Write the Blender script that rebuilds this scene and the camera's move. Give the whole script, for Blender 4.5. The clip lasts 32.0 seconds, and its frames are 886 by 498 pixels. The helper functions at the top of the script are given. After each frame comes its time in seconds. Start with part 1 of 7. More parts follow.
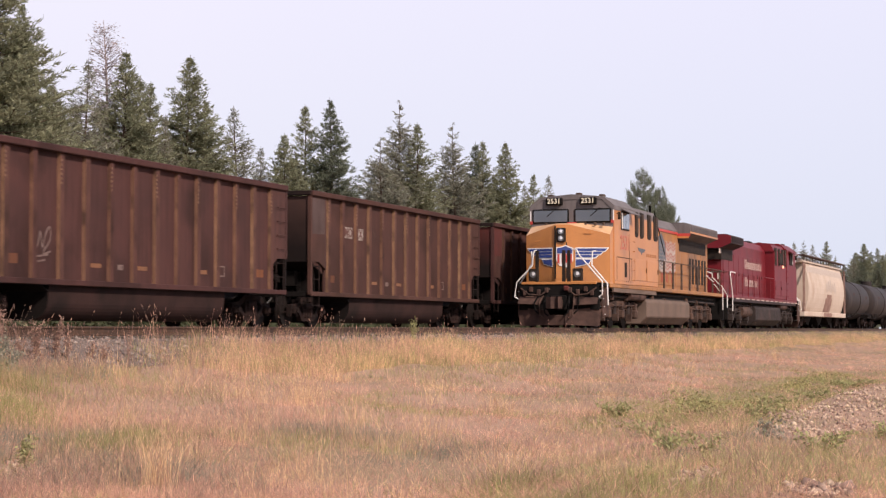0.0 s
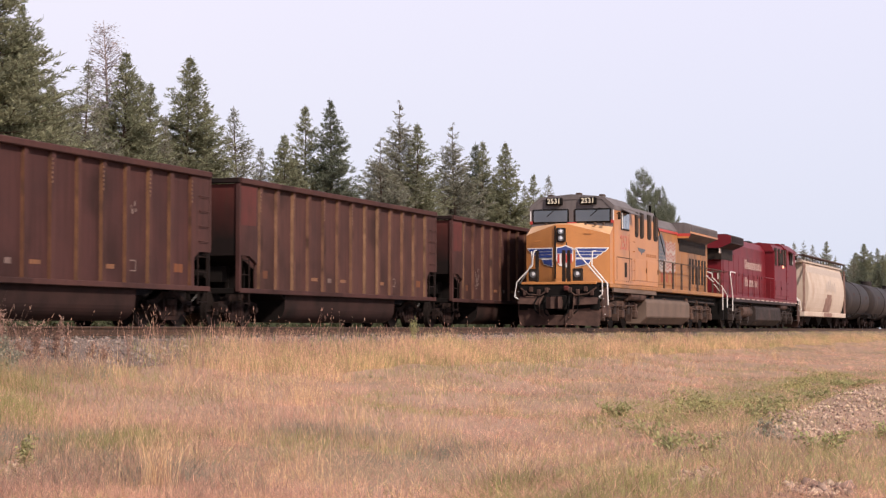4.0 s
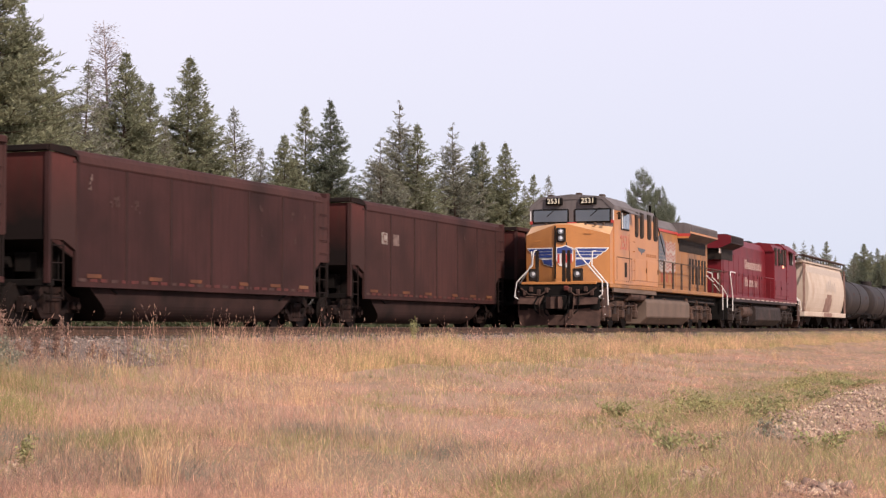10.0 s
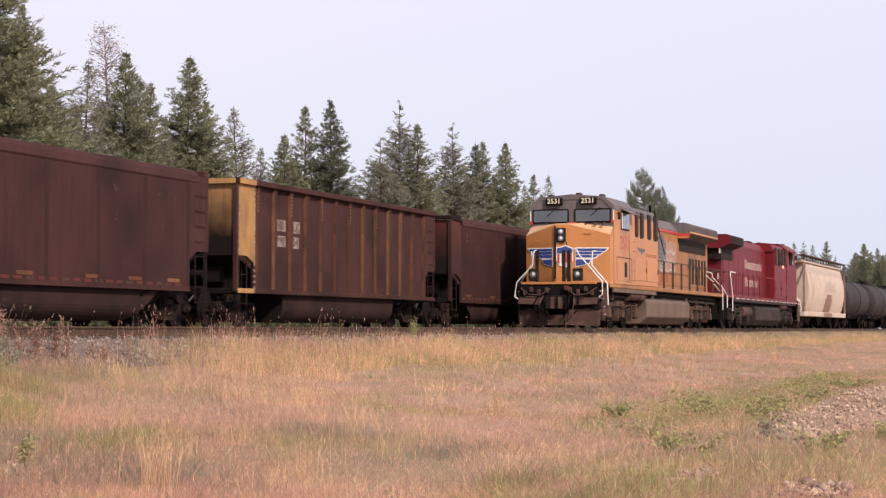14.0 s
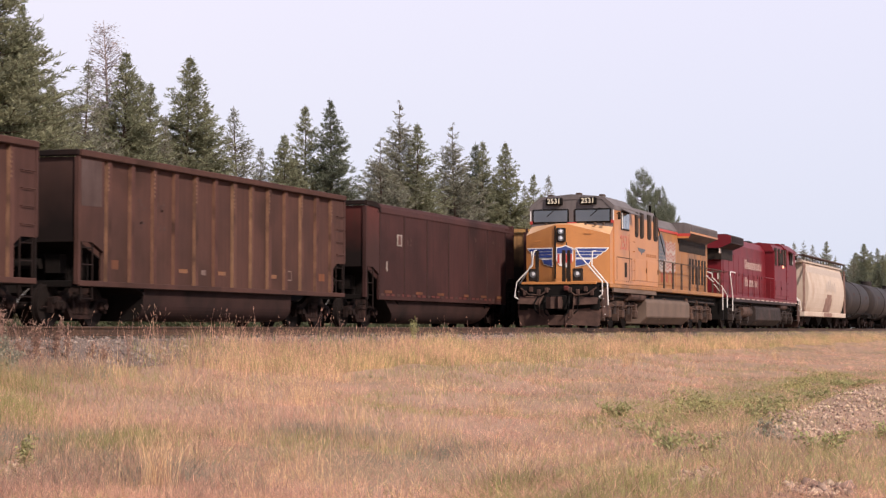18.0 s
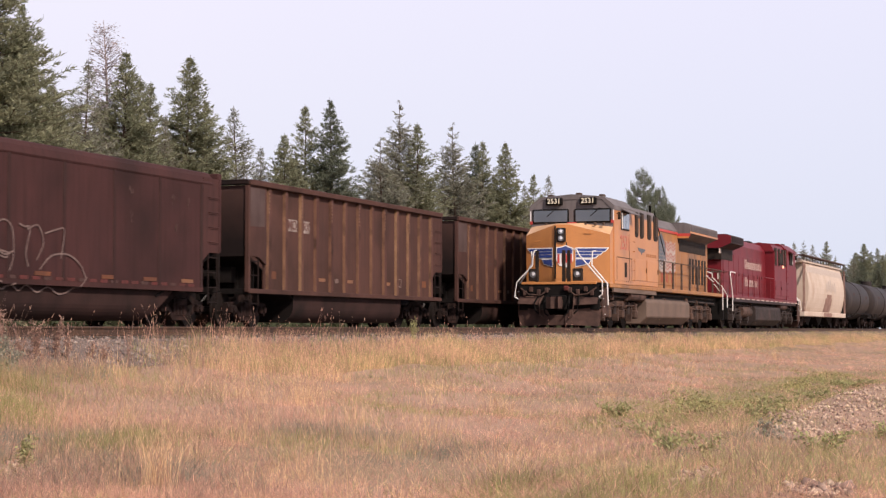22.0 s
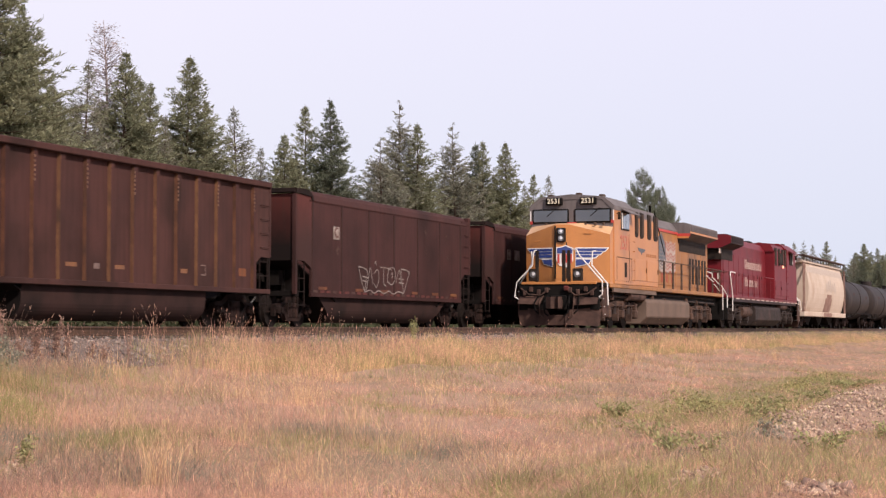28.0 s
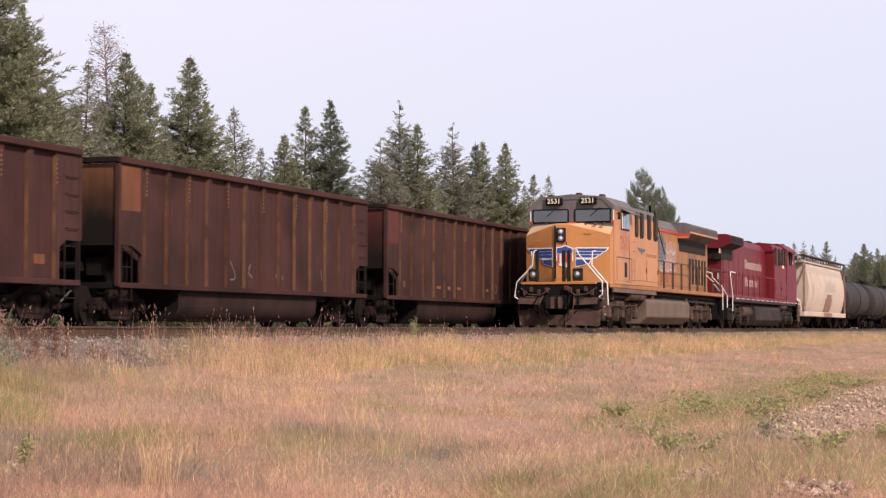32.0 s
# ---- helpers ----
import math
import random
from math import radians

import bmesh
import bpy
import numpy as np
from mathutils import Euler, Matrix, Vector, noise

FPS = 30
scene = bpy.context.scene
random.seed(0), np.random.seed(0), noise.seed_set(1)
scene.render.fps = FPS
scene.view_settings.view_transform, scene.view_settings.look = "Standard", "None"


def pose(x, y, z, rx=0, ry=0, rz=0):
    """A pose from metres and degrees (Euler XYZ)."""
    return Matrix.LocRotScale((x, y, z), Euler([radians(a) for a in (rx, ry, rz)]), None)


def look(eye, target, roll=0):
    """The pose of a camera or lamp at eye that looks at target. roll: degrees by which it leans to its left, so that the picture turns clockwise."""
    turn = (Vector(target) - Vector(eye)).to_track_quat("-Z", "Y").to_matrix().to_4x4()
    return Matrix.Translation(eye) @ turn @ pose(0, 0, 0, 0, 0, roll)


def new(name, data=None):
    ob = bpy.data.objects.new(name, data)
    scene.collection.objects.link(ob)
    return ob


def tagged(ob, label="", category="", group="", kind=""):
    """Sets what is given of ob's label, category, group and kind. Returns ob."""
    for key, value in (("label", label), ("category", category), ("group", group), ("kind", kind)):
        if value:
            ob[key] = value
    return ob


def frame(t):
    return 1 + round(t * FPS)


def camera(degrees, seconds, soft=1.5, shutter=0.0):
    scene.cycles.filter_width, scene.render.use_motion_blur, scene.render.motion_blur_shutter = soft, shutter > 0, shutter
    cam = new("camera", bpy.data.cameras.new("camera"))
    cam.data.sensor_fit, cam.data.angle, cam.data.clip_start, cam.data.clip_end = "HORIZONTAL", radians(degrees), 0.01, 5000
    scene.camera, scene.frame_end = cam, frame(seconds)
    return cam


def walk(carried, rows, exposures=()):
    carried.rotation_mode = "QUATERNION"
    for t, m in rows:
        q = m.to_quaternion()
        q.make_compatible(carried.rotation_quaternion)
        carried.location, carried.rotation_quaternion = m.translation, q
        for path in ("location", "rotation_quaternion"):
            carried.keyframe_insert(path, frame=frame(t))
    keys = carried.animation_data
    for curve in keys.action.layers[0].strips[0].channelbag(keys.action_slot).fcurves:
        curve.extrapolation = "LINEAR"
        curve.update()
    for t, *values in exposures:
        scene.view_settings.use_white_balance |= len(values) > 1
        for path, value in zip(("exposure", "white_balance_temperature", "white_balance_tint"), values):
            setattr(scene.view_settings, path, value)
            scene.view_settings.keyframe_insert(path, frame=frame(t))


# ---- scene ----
LENS = 27.2
cam = camera(LENS, 32.0, soft=1.3, shutter=0.4)
EYE = (0.0, 0.0, -0.05)
VIEW = pose(*EYE, 92.509, 0, 19.5)
walk(cam, [(0.0, VIEW), (32.0, VIEW)])
scene.view_settings.exposure = 0.15

# ---- light: hazy sun from the field side, pale smoky sky ----
SUN_EL, SUN_AZ = radians(36), radians(-34)
to_sun = Vector((math.cos(SUN_EL) * math.cos(SUN_AZ), math.cos(SUN_EL) * math.sin(SUN_AZ), math.sin(SUN_EL)))
world = bpy.data.worlds.new("hazy_sky")
scene.world = world
world.use_nodes = True
wn, wl = world.node_tree.nodes, world.node_tree.links
wn.clear()
sky = wn.new("ShaderNodeTexSky")
sky.sky_type, sky.sun_disc = "NISHITA", False
sky.sun_elevation, sky.sun_rotation = SUN_EL, math.atan2(to_sun.x, to_sun.y)
sky.dust_density, sky.air_density = 4.0, 1.2
sky_bg = wn.new("ShaderNodeBackground")
sky_bg.inputs["Strength"].default_value = 0.05
wl.new(sky.outputs[0], sky_bg.inputs["Color"])
haze_bg = wn.new("ShaderNodeBackground")
way = wn.new("ShaderNodeTexCoord")
parts_of_way = wn.new("ShaderNodeSeparateXYZ")
wl.new(way.outputs["Generated"], parts_of_way.inputs[0])
haze_ramp = wn.new("ShaderNodeValToRGB")        # bright milky horizon, dimmer overhead
haze_ramp.color_ramp.elements[0].position, haze_ramp.color_ramp.elements[0].color = 0.0, (0.80, 0.825, 0.945, 1)
haze_ramp.color_ramp.elements[1].position, haze_ramp.color_ramp.elements[1].color = 0.85, (0.36, 0.38, 0.50, 1)
mid = haze_ramp.color_ramp.elements.new(0.20)
mid.color = (0.925, 0.878, 1.03, 1)
wl.new(parts_of_way.outputs["Z"], haze_ramp.inputs[0])
far_end = wn.new("ShaderNodeMapRange")
far_end.inputs["From Min"].default_value, far_end.inputs["From Max"].default_value = 0.87, 1.0
wl.new(parts_of_way.outputs["Y"], far_end.inputs["Value"])
bluer = wn.new("ShaderNodeMix")
bluer.data_type, bluer.blend_type = "RGBA", "MULTIPLY"
tints = [s for s in bluer.inputs if s.type == "RGBA"]
tints[1].default_value = (0.93, 0.955, 0.985, 1)
wl.new(far_end.outputs["Result"], bluer.inputs["Factor"])
wl.new(haze_ramp.outputs[0], tints[0])
wl.new([o for o in bluer.outputs if o.type == "RGBA"][0], haze_bg.inputs["Color"])
haze_bg.inputs["Strength"].default_value = 1.0
haze_mix = wn.new("ShaderNodeMixShader")
haze_mix.inputs[0].default_value = 0.86
wl.new(sky_bg.outputs[0], haze_mix.inputs[1])
wl.new(haze_bg.outputs[0], haze_mix.inputs[2])
w_out = wn.new("ShaderNodeOutputWorld")
wl.new(haze_mix.outputs[0], w_out.inputs["Surface"])

sun_data = bpy.data.lights.new("sun", "SUN")
sun_data.energy, sun_data.angle, sun_data.color = 4.7, radians(5.0), (1.0, 0.84, 0.74)
sun = new("sun", sun_data)
sun.matrix_world = look(to_sun * 50, (0, 0, 0))


# ---- materials ----
def paint(name, base, second=None, scale=3.0, rough=0.6, metal=0.0, bump=0.15, fine=40.0, streak=0.0, dirt=None, dirt_amount=0.0, random_amount=0.0, island=False, spec=None):
    """Weathered surface: two colours by a coarse and a fine noise, upright streaks, dirt patches, fine relief."""
    m = bpy.data.materials.new(name)
    m.use_nodes = True
    nt = m.node_tree
    n, l = nt.nodes, nt.links
    b = n["Principled BSDF"]
    b.inputs["Roughness"].default_value, b.inputs["Metallic"].default_value = rough, metal
    b.inputs["Specular IOR Level"].default_value = (0.12 if rough > 0.58 else 0.4) if spec is None else spec
    second = second or tuple(c * 0.7 for c in base)
    tc = n.new("ShaderNodeTexCoord")

    def noise_at(s, stretch=(1, 1, 1), detail=5):
        mp = n.new("ShaderNodeMapping")
        mp.inputs["Scale"].default_value = stretch
        l.new(tc.outputs["Object"], mp.inputs["Vector"])
        t = n.new("ShaderNodeTexNoise")
        t.inputs["Scale"].default_value, t.inputs["Detail"].default_value = s, detail
        l.new(mp.outputs[0], t.inputs["Vector"])
        return t.outputs["Fac"]

    def ramp(fac, lo, hi):
        r = n.new("ShaderNodeMapRange")
        r.inputs["From Min"].default_value, r.inputs["From Max"].default_value = lo, hi
        l.new(fac, r.inputs["Value"])
        return r.outputs["Result"]

    def mix(fac, a, c):
        x = n.new("ShaderNodeMix")
        x.data_type = "RGBA"
        if isinstance(fac, float):
            x.inputs["Factor"].default_value = fac
        else:
            l.new(fac, x.inputs["Factor"])
        for sock, v in (("A", a), ("B", c)):
            s = [i for i in x.inputs if i.name == sock and i.type == "RGBA"][0]
            if isinstance(v, tuple):
                s.default_value = (*v, 1)
            else:
                l.new(v, s)
        return [o for o in x.outputs if o.type == "RGBA"][0]

    colour = mix(ramp(noise_at(scale), 0.35, 0.68), base, second)
    grain = ramp(noise_at(fine, detail=3), 0.3, 0.7)
    colour = mix(grain, colour, mix(0.18, colour, (0.02, 0.018, 0.016)))
    if streak:
        s = ramp(noise_at(2.2, (3.5, 3.5, 0.25)), 0.48, 0.78)
        k = n.new("ShaderNodeMath")
        k.operation = "MULTIPLY"
        k.inputs[1].default_value = streak
        l.new(s, k.inputs[0])
        colour = mix(k.outputs[0], colour, dirt or (0.03, 0.024, 0.02))
    if dirt and dirt_amount:
        d = ramp(noise_at(scale * 0.6, detail=8), 0.62 - 0.25 * dirt_amount, 0.75)
        colour = mix(d, colour, dirt)
    if random_amount:
        if island:
            g = n.new("ShaderNodeNewGeometry")
            rnd = g.outputs["Random Per Island"]
        else:
            g = n.new("ShaderNodeObjectInfo")
            rnd = g.outputs["Random"]
        hsv = n.new("ShaderNodeHueSaturation")
        v = n.new("ShaderNodeMapRange")
        v.inputs["To Min"].default_value, v.inputs["To Max"].default_value = 1 - random_amount, 1 + random_amount
        l.new(rnd, v.inputs["Value"])
        l.new(v.outputs["Result"], hsv.inputs["Value"])
        hu = n.new("ShaderNodeMapRange")
        hu.inputs["To Min"].default_value, hu.inputs["To Max"].default_value = 0.5 - random_amount * 0.04, 0.5 + random_amount * 0.04
        l.new(rnd, hu.inputs["Value"])
        l.new(hu.outputs["Result"], hsv.inputs["Hue"])
        l.new(colour, hsv.inputs["Color"])
        colour = hsv.outputs["Color"]
    l.new(colour, b.inputs["Base Color"])
    if bump:
        bp = n.new("ShaderNodeBump")
        bp.inputs["Strength"].default_value, bp.inputs["Distance"].default_value = bump, 0.02
        l.new(noise_at(fine * 0.6, detail=4), bp.inputs["Height"])
        l.new(bp.outputs["Normal"], b.inputs["Normal"])
    return m


def glow(name, colour, strength):
    m = bpy.data.materials.new(name)
    m.use_nodes = True
    b = m.node_tree.nodes["Principled BSDF"]
    b.inputs["Base Color"].default_value = (*colour, 1)
    b.inputs["Emission Color"].default_value = (*colour, 1)
    b.inputs["Emission Strength"].default_value = strength
    return m


def leafy(name, base, second, random_amount=0.3, scale=0.25):
    m = paint(name, base, second, scale=scale, rough=0.8, bump=0, fine=2.0, random_amount=random_amount, island=True)
    b = m.node_tree.nodes["Principled BSDF"]
    b.inputs["Specular IOR Level"].default_value = 0.15
    tr = m.node_tree.nodes.new("ShaderNodeBsdfTranslucent")
    mx = m.node_tree.nodes.new("ShaderNodeMixShader")
    mx.inputs[0].default_value = 0.42
    l = m.node_tree.links
    l.new(b.inputs["Base Color"].links[0].from_socket, tr.inputs["Color"])
    l.new(b.outputs[0], mx.inputs[1])
    l.new(tr.outputs[0], mx.inputs[2])
    l.new(mx.outputs[0], m.node_tree.nodes["Material Output"].inputs["Surface"])
    return m


M = {}
M["soil"] = paint("dry_soil", (0.34, 0.225, 0.165), (0.40, 0.27, 0.19), scale=0.35, rough=0.95, bump=0.5, fine=14, dirt=(0.16, 0.15, 0.07), dirt_amount=0.5)
M["ballast"] = paint("crushed_stone", (0.2, 0.155, 0.135), (0.11, 0.085, 0.075), scale=9, rough=0.95, bump=0.9, fine=26)
M["stone"] = paint("loose_stone", (0.3, 0.24, 0.21), (0.17, 0.135, 0.12), scale=5, rough=0.9, bump=0.4, fine=30, random_amount=0.35, island=True)
M["pale_stone"] = paint("pale_gravel", (0.54, 0.395, 0.30), (0.30, 0.205, 0.155), scale=6, rough=0.9, bump=0.4, fine=30, random_amount=0.35, island=True)
M["rail"] = paint("rusty_rail", (0.13, 0.075, 0.05), (0.07, 0.045, 0.035), scale=6, rough=0.6, metal=0.5, bump=0.2)
M["tie"] = paint("creosoted_wood", (0.075, 0.055, 0.045), (0.12, 0.10, 0.085), scale=8, rough=0.9, bump=0.5, streak=0.3)
M["coal_brown"] = paint("oxide_brown_paint", (0.080, 0.0355, 0.031), (0.058, 0.028, 0.0255), scale=0.9, rough=0.72, bump=0.12, streak=0.45, dirt=(0.024, 0.013, 0.011), dirt_amount=0.35, random_amount=0.12)
M["coal_dusty"] = paint("dusty_tan_paint", (0.079, 0.0375, 0.0305), (0.059, 0.0295, 0.025), scale=0.9, rough=0.78, bump=0.15, streak=0.45, dirt=(0.035, 0.019, 0.015), dirt_amount=0.4, random_amount=0.08)
M["coal_dark"] = paint("dark_oxide_paint", (0.067, 0.0285, 0.025), (0.049, 0.0225, 0.0205), scale=0.9, rough=0.75, bump=0.15, streak=0.5, dirt=(0.022, 0.012, 0.010), dirt_amount=0.45, random_amount=0.1)
M["coal_plum"] = paint("plum_brown_paint", (0.063, 0.0258, 0.0238), (0.049, 0.0212, 0.02), scale=0.7, rough=0.75, bump=0.2, streak=0.55, dirt=(0.022, 0.012, 0.011), dirt_amount=0.55, random_amount=0.1)
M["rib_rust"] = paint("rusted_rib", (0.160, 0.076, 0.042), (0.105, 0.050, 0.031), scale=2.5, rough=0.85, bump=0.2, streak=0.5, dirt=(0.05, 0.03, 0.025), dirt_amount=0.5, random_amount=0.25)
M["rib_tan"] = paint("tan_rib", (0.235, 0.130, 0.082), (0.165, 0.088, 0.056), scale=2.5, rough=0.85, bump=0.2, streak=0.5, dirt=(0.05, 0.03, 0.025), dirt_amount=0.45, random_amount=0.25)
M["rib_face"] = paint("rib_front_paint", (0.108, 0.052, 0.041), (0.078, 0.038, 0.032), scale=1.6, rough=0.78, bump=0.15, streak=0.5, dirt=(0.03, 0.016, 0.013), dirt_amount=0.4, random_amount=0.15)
M["bolt"] = paint("scuffed_bolts", (0.22, 0.13, 0.09), (0.14, 0.08, 0.055), scale=7, rough=0.8)
M["brush"] = leafy("shaded_brush", (0.075, 0.085, 0.045), (0.055, 0.065, 0.035), 0.3)
M["rib_brown"] = paint("dull_rib", (0.075, 0.034, 0.022), (0.05, 0.023, 0.017), scale=2.5, rough=0.8, bump=0.2, streak=0.5, dirt=(0.05, 0.03, 0.025), dirt_amount=0.4, random_amount=0.25)
M["seam"] = paint("dark_seam", (0.040, 0.019, 0.018), (0.032, 0.0155, 0.015), scale=2, rough=0.8, streak=0.4)
M["red_panel"] = paint("faded_red_paint", (0.118, 0.034, 0.031), (0.085, 0.028, 0.026), scale=1.2, rough=0.75, streak=0.5, dirt=(0.05, 0.028, 0.024), dirt_amount=0.5)
M["yellow_panel"] = paint("faded_yellow_paint", (0.44, 0.255, 0.1), (0.33, 0.18, 0.075), scale=1.0, rough=0.7, streak=0.5, dirt=(0.10, 0.05, 0.03), dirt_amount=0.55)
M["orange_panel"] = paint("faded_orange_paint", (0.19, 0.072, 0.035), (0.13, 0.052, 0.028), scale=1.0, rough=0.75, streak=0.5, dirt=(0.07, 0.036, 0.028), dirt_amount=0.5)
M["grey_panel"] = paint("bare_grey_panel", (0.1, 0.068, 0.064), (0.06, 0.038, 0.034), scale=1.0, rough=0.7, streak=0.5, dirt=(0.05, 0.03, 0.028), dirt_amount=0.4)
# soot black, taken darker for the shade deep between the cars
M["under"] = paint("shade_dark_soot", (0.0085, 0.006, 0.0055), (0.006, 0.0048, 0.0045), scale=4, rough=0.9, bump=0.3)
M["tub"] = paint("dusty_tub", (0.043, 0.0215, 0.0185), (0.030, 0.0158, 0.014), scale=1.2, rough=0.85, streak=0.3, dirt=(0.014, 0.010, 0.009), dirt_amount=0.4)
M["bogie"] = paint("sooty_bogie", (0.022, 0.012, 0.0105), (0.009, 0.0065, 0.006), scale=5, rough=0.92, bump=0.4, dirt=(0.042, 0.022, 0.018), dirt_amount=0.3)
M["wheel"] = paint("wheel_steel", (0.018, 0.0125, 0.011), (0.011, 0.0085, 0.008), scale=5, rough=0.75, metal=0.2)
M["hose_glint"] = paint("painted_glint", (0.75, 0.74, 0.72), (0.6, 0.58, 0.55), scale=12, rough=0.25, metal=0.9, bump=0.05)
M["stencil"] = paint("worn_white_stencil", (0.34, 0.29, 0.26), (0.2, 0.16, 0.14), scale=6, rough=0.7, dirt=(0.10, 0.06, 0.05), dirt_amount=0.45)
M["stencil_ink"] = paint("stencil_letters", (0.10, 0.05, 0.045), (0.14, 0.07, 0.06), scale=8, rough=0.8)
M["chalk"] = paint("spray_paint", (0.3, 0.26, 0.24), (0.18, 0.145, 0.135), scale=7, rough=0.7, dirt=(0.12, 0.075, 0.065), dirt_amount=0.4)
M["faint_chalk"] = paint("faded_spray_paint", (0.20, 0.145, 0.13), (0.13, 0.085, 0.075), scale=7, rough=0.7)
M["worn"] = paint("worn_lettering", (0.085, 0.05, 0.044), (0.06, 0.032, 0.028), scale=9, rough=0.8)
M["reflector_yellow"] = paint("yellow_reflector", (0.21, 0.085, 0.03), (0.14, 0.06, 0.025), scale=9, rough=0.5)
M["reflector_red"] = paint("red_reflector", (0.30, 0.035, 0.03), (0.17, 0.03, 0.026), scale=9, rough=0.5)
M["band_red"] = paint("dirty_red_band", (0.125, 0.032, 0.028), (0.075, 0.027, 0.024), scale=5, rough=0.6, dirt=(0.05, 0.025, 0.02), dirt_amount=0.5)
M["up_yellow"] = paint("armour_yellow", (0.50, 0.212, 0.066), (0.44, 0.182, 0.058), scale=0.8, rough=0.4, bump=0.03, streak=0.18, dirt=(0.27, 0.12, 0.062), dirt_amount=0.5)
# nose yellow made paler to carry the light on upward faces
M["up_sunlit_top"] = paint("sunlit_top_yellow", (0.70, 0.44, 0.25), (0.62, 0.36, 0.19), scale=1.2, rough=0.5, bump=0.04, streak=0.2, dirt=(0.36, 0.19, 0.10), dirt_amount=0.4)
M["up_hood"] = paint("grimy_yellow", (0.38, 0.165, 0.05), (0.29, 0.128, 0.042), scale=0.9, rough=0.55, bump=0.05, streak=0.7, dirt=(0.13, 0.068, 0.038), dirt_amount=0.5)
M["flag_blue"] = paint("faded_flag_blue", (0.085, 0.105, 0.135), (0.13, 0.13, 0.14), scale=3, rough=0.6)
M["flag_red"] = paint("faded_flag_red", (0.3, 0.062, 0.045), (0.33, 0.1, 0.065), scale=4, rough=0.6)
M["flag_white"] = paint("faded_flag_white", (0.46, 0.4, 0.36), (0.36, 0.29, 0.25), scale=4, rough=0.6)
M["up_grey"] = paint("harbor_grey", (0.17, 0.15, 0.15), (0.12, 0.105, 0.105), scale=1.2, rough=0.6, bump=0.05, streak=0.3)
M["up_blue"] = paint("shield_blue", (0.035, 0.065, 0.25), (0.03, 0.05, 0.18), scale=3, rough=0.45, bump=0.02)
M["up_red"] = paint("signal_red", (0.50, 0.05, 0.04), (0.40, 0.05, 0.04), scale=3, rough=0.5, bump=0.02)
M["white"] = paint("white_paint", (0.78, 0.76, 0.74), (0.66, 0.63, 0.60), scale=4, rough=0.5, bump=0.02)
M["faded_pink"] = paint("faded_number", (0.44, 0.095, 0.065), (0.47, 0.16, 0.08), scale=4, rough=0.5, bump=0.02)
M["faded_letters"] = paint("faded_brown_letters", (0.36, 0.155, 0.065), (0.30, 0.13, 0.06), scale=6, rough=0.6)
M["black"] = paint("black_paint", (0.0075, 0.007, 0.007), (0.013, 0.0115, 0.011), scale=4, rough=0.75, spec=0.05, bump=0.05)
M["vent"] = paint("louvre_black", (0.014, 0.0115, 0.0105), (0.032, 0.022, 0.017), scale=5, rough=0.7)
M["dusty"] = paint("dusty_truck_paint", (0.125, 0.076, 0.059), (0.030, 0.019, 0.016), scale=2.5, rough=0.85, bump=0.3, dirt=(0.05, 0.036, 0.032), dirt_amount=0.5)
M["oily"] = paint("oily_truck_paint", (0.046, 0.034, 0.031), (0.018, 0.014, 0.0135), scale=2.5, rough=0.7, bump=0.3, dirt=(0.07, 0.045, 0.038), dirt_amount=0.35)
M["tank_grey"] = paint("dusty_fuel_tank", (0.165, 0.117, 0.094), (0.125, 0.090, 0.073), scale=1.3, rough=0.75, bump=0.1, streak=0.15, dirt=(0.10, 0.075, 0.06), dirt_amount=0.4)
M["pilot"] = paint("grimy_pilot", (0.098, 0.057, 0.046), (0.040, 0.025, 0.022), scale=2.2, rough=0.85, bump=0.2)
M["cp_red"] = paint("action_red", (0.16, 0.011, 0.018), (0.125, 0.0085, 0.0145), scale=0.9, rough=0.5, spec=0.2, bump=0.04, streak=0.3, dirt=(0.09, 0.02, 0.022), dirt_amount=0.3)
M["cp_dark"] = paint("dark_roof", (0.045, 0.03, 0.032), (0.03, 0.022, 0.023), scale=2, rough=0.7)
M["cream"] = paint("cream_lettering", (0.62, 0.50, 0.42), (0.50, 0.38, 0.33), scale=5, rough=0.5)
M["hopper"] = paint("weathered_cream_hopper", (0.55, 0.46, 0.385), (0.48, 0.385, 0.31), scale=0.7, rough=0.7, bump=0.08, streak=0.1, dirt=(0.34, 0.24, 0.18), dirt_amount=0.25)
M["worn_grey"] = paint("faded_spray", (0.47, 0.40, 0.35), (0.40, 0.33, 0.28), scale=5, rough=0.7)
M["walkway"] = paint("rusty_walkway", (0.10, 0.062, 0.052), (0.06, 0.04, 0.035), scale=5, rough=0.85)
M["hopper_rust"] = paint("rust_patch", (0.21, 0.12, 0.10), (0.30, 0.20, 0.16), scale=2, rough=0.8)
M["tankcar"] = paint("tank_car_black", (0.02, 0.016, 0.016), (0.032, 0.025, 0.024), scale=0.8, rough=0.6, bump=0.05, streak=0.4, dirt=(0.07, 0.055, 0.05), dirt_amount=0.3)
M["glass"] = paint("cab_glass", (0.125, 0.14, 0.17), (0.10, 0.115, 0.14), scale=0.6, rough=0.05, bump=0.0, fine=0.8)
M["glass"].node_tree.nodes["Principled BSDF"].inputs["Transmission Weight"].default_value = 0.35
M["glass"].node_tree.nodes["Principled BSDF"].inputs["Coat Weight"].default_value = 1.0


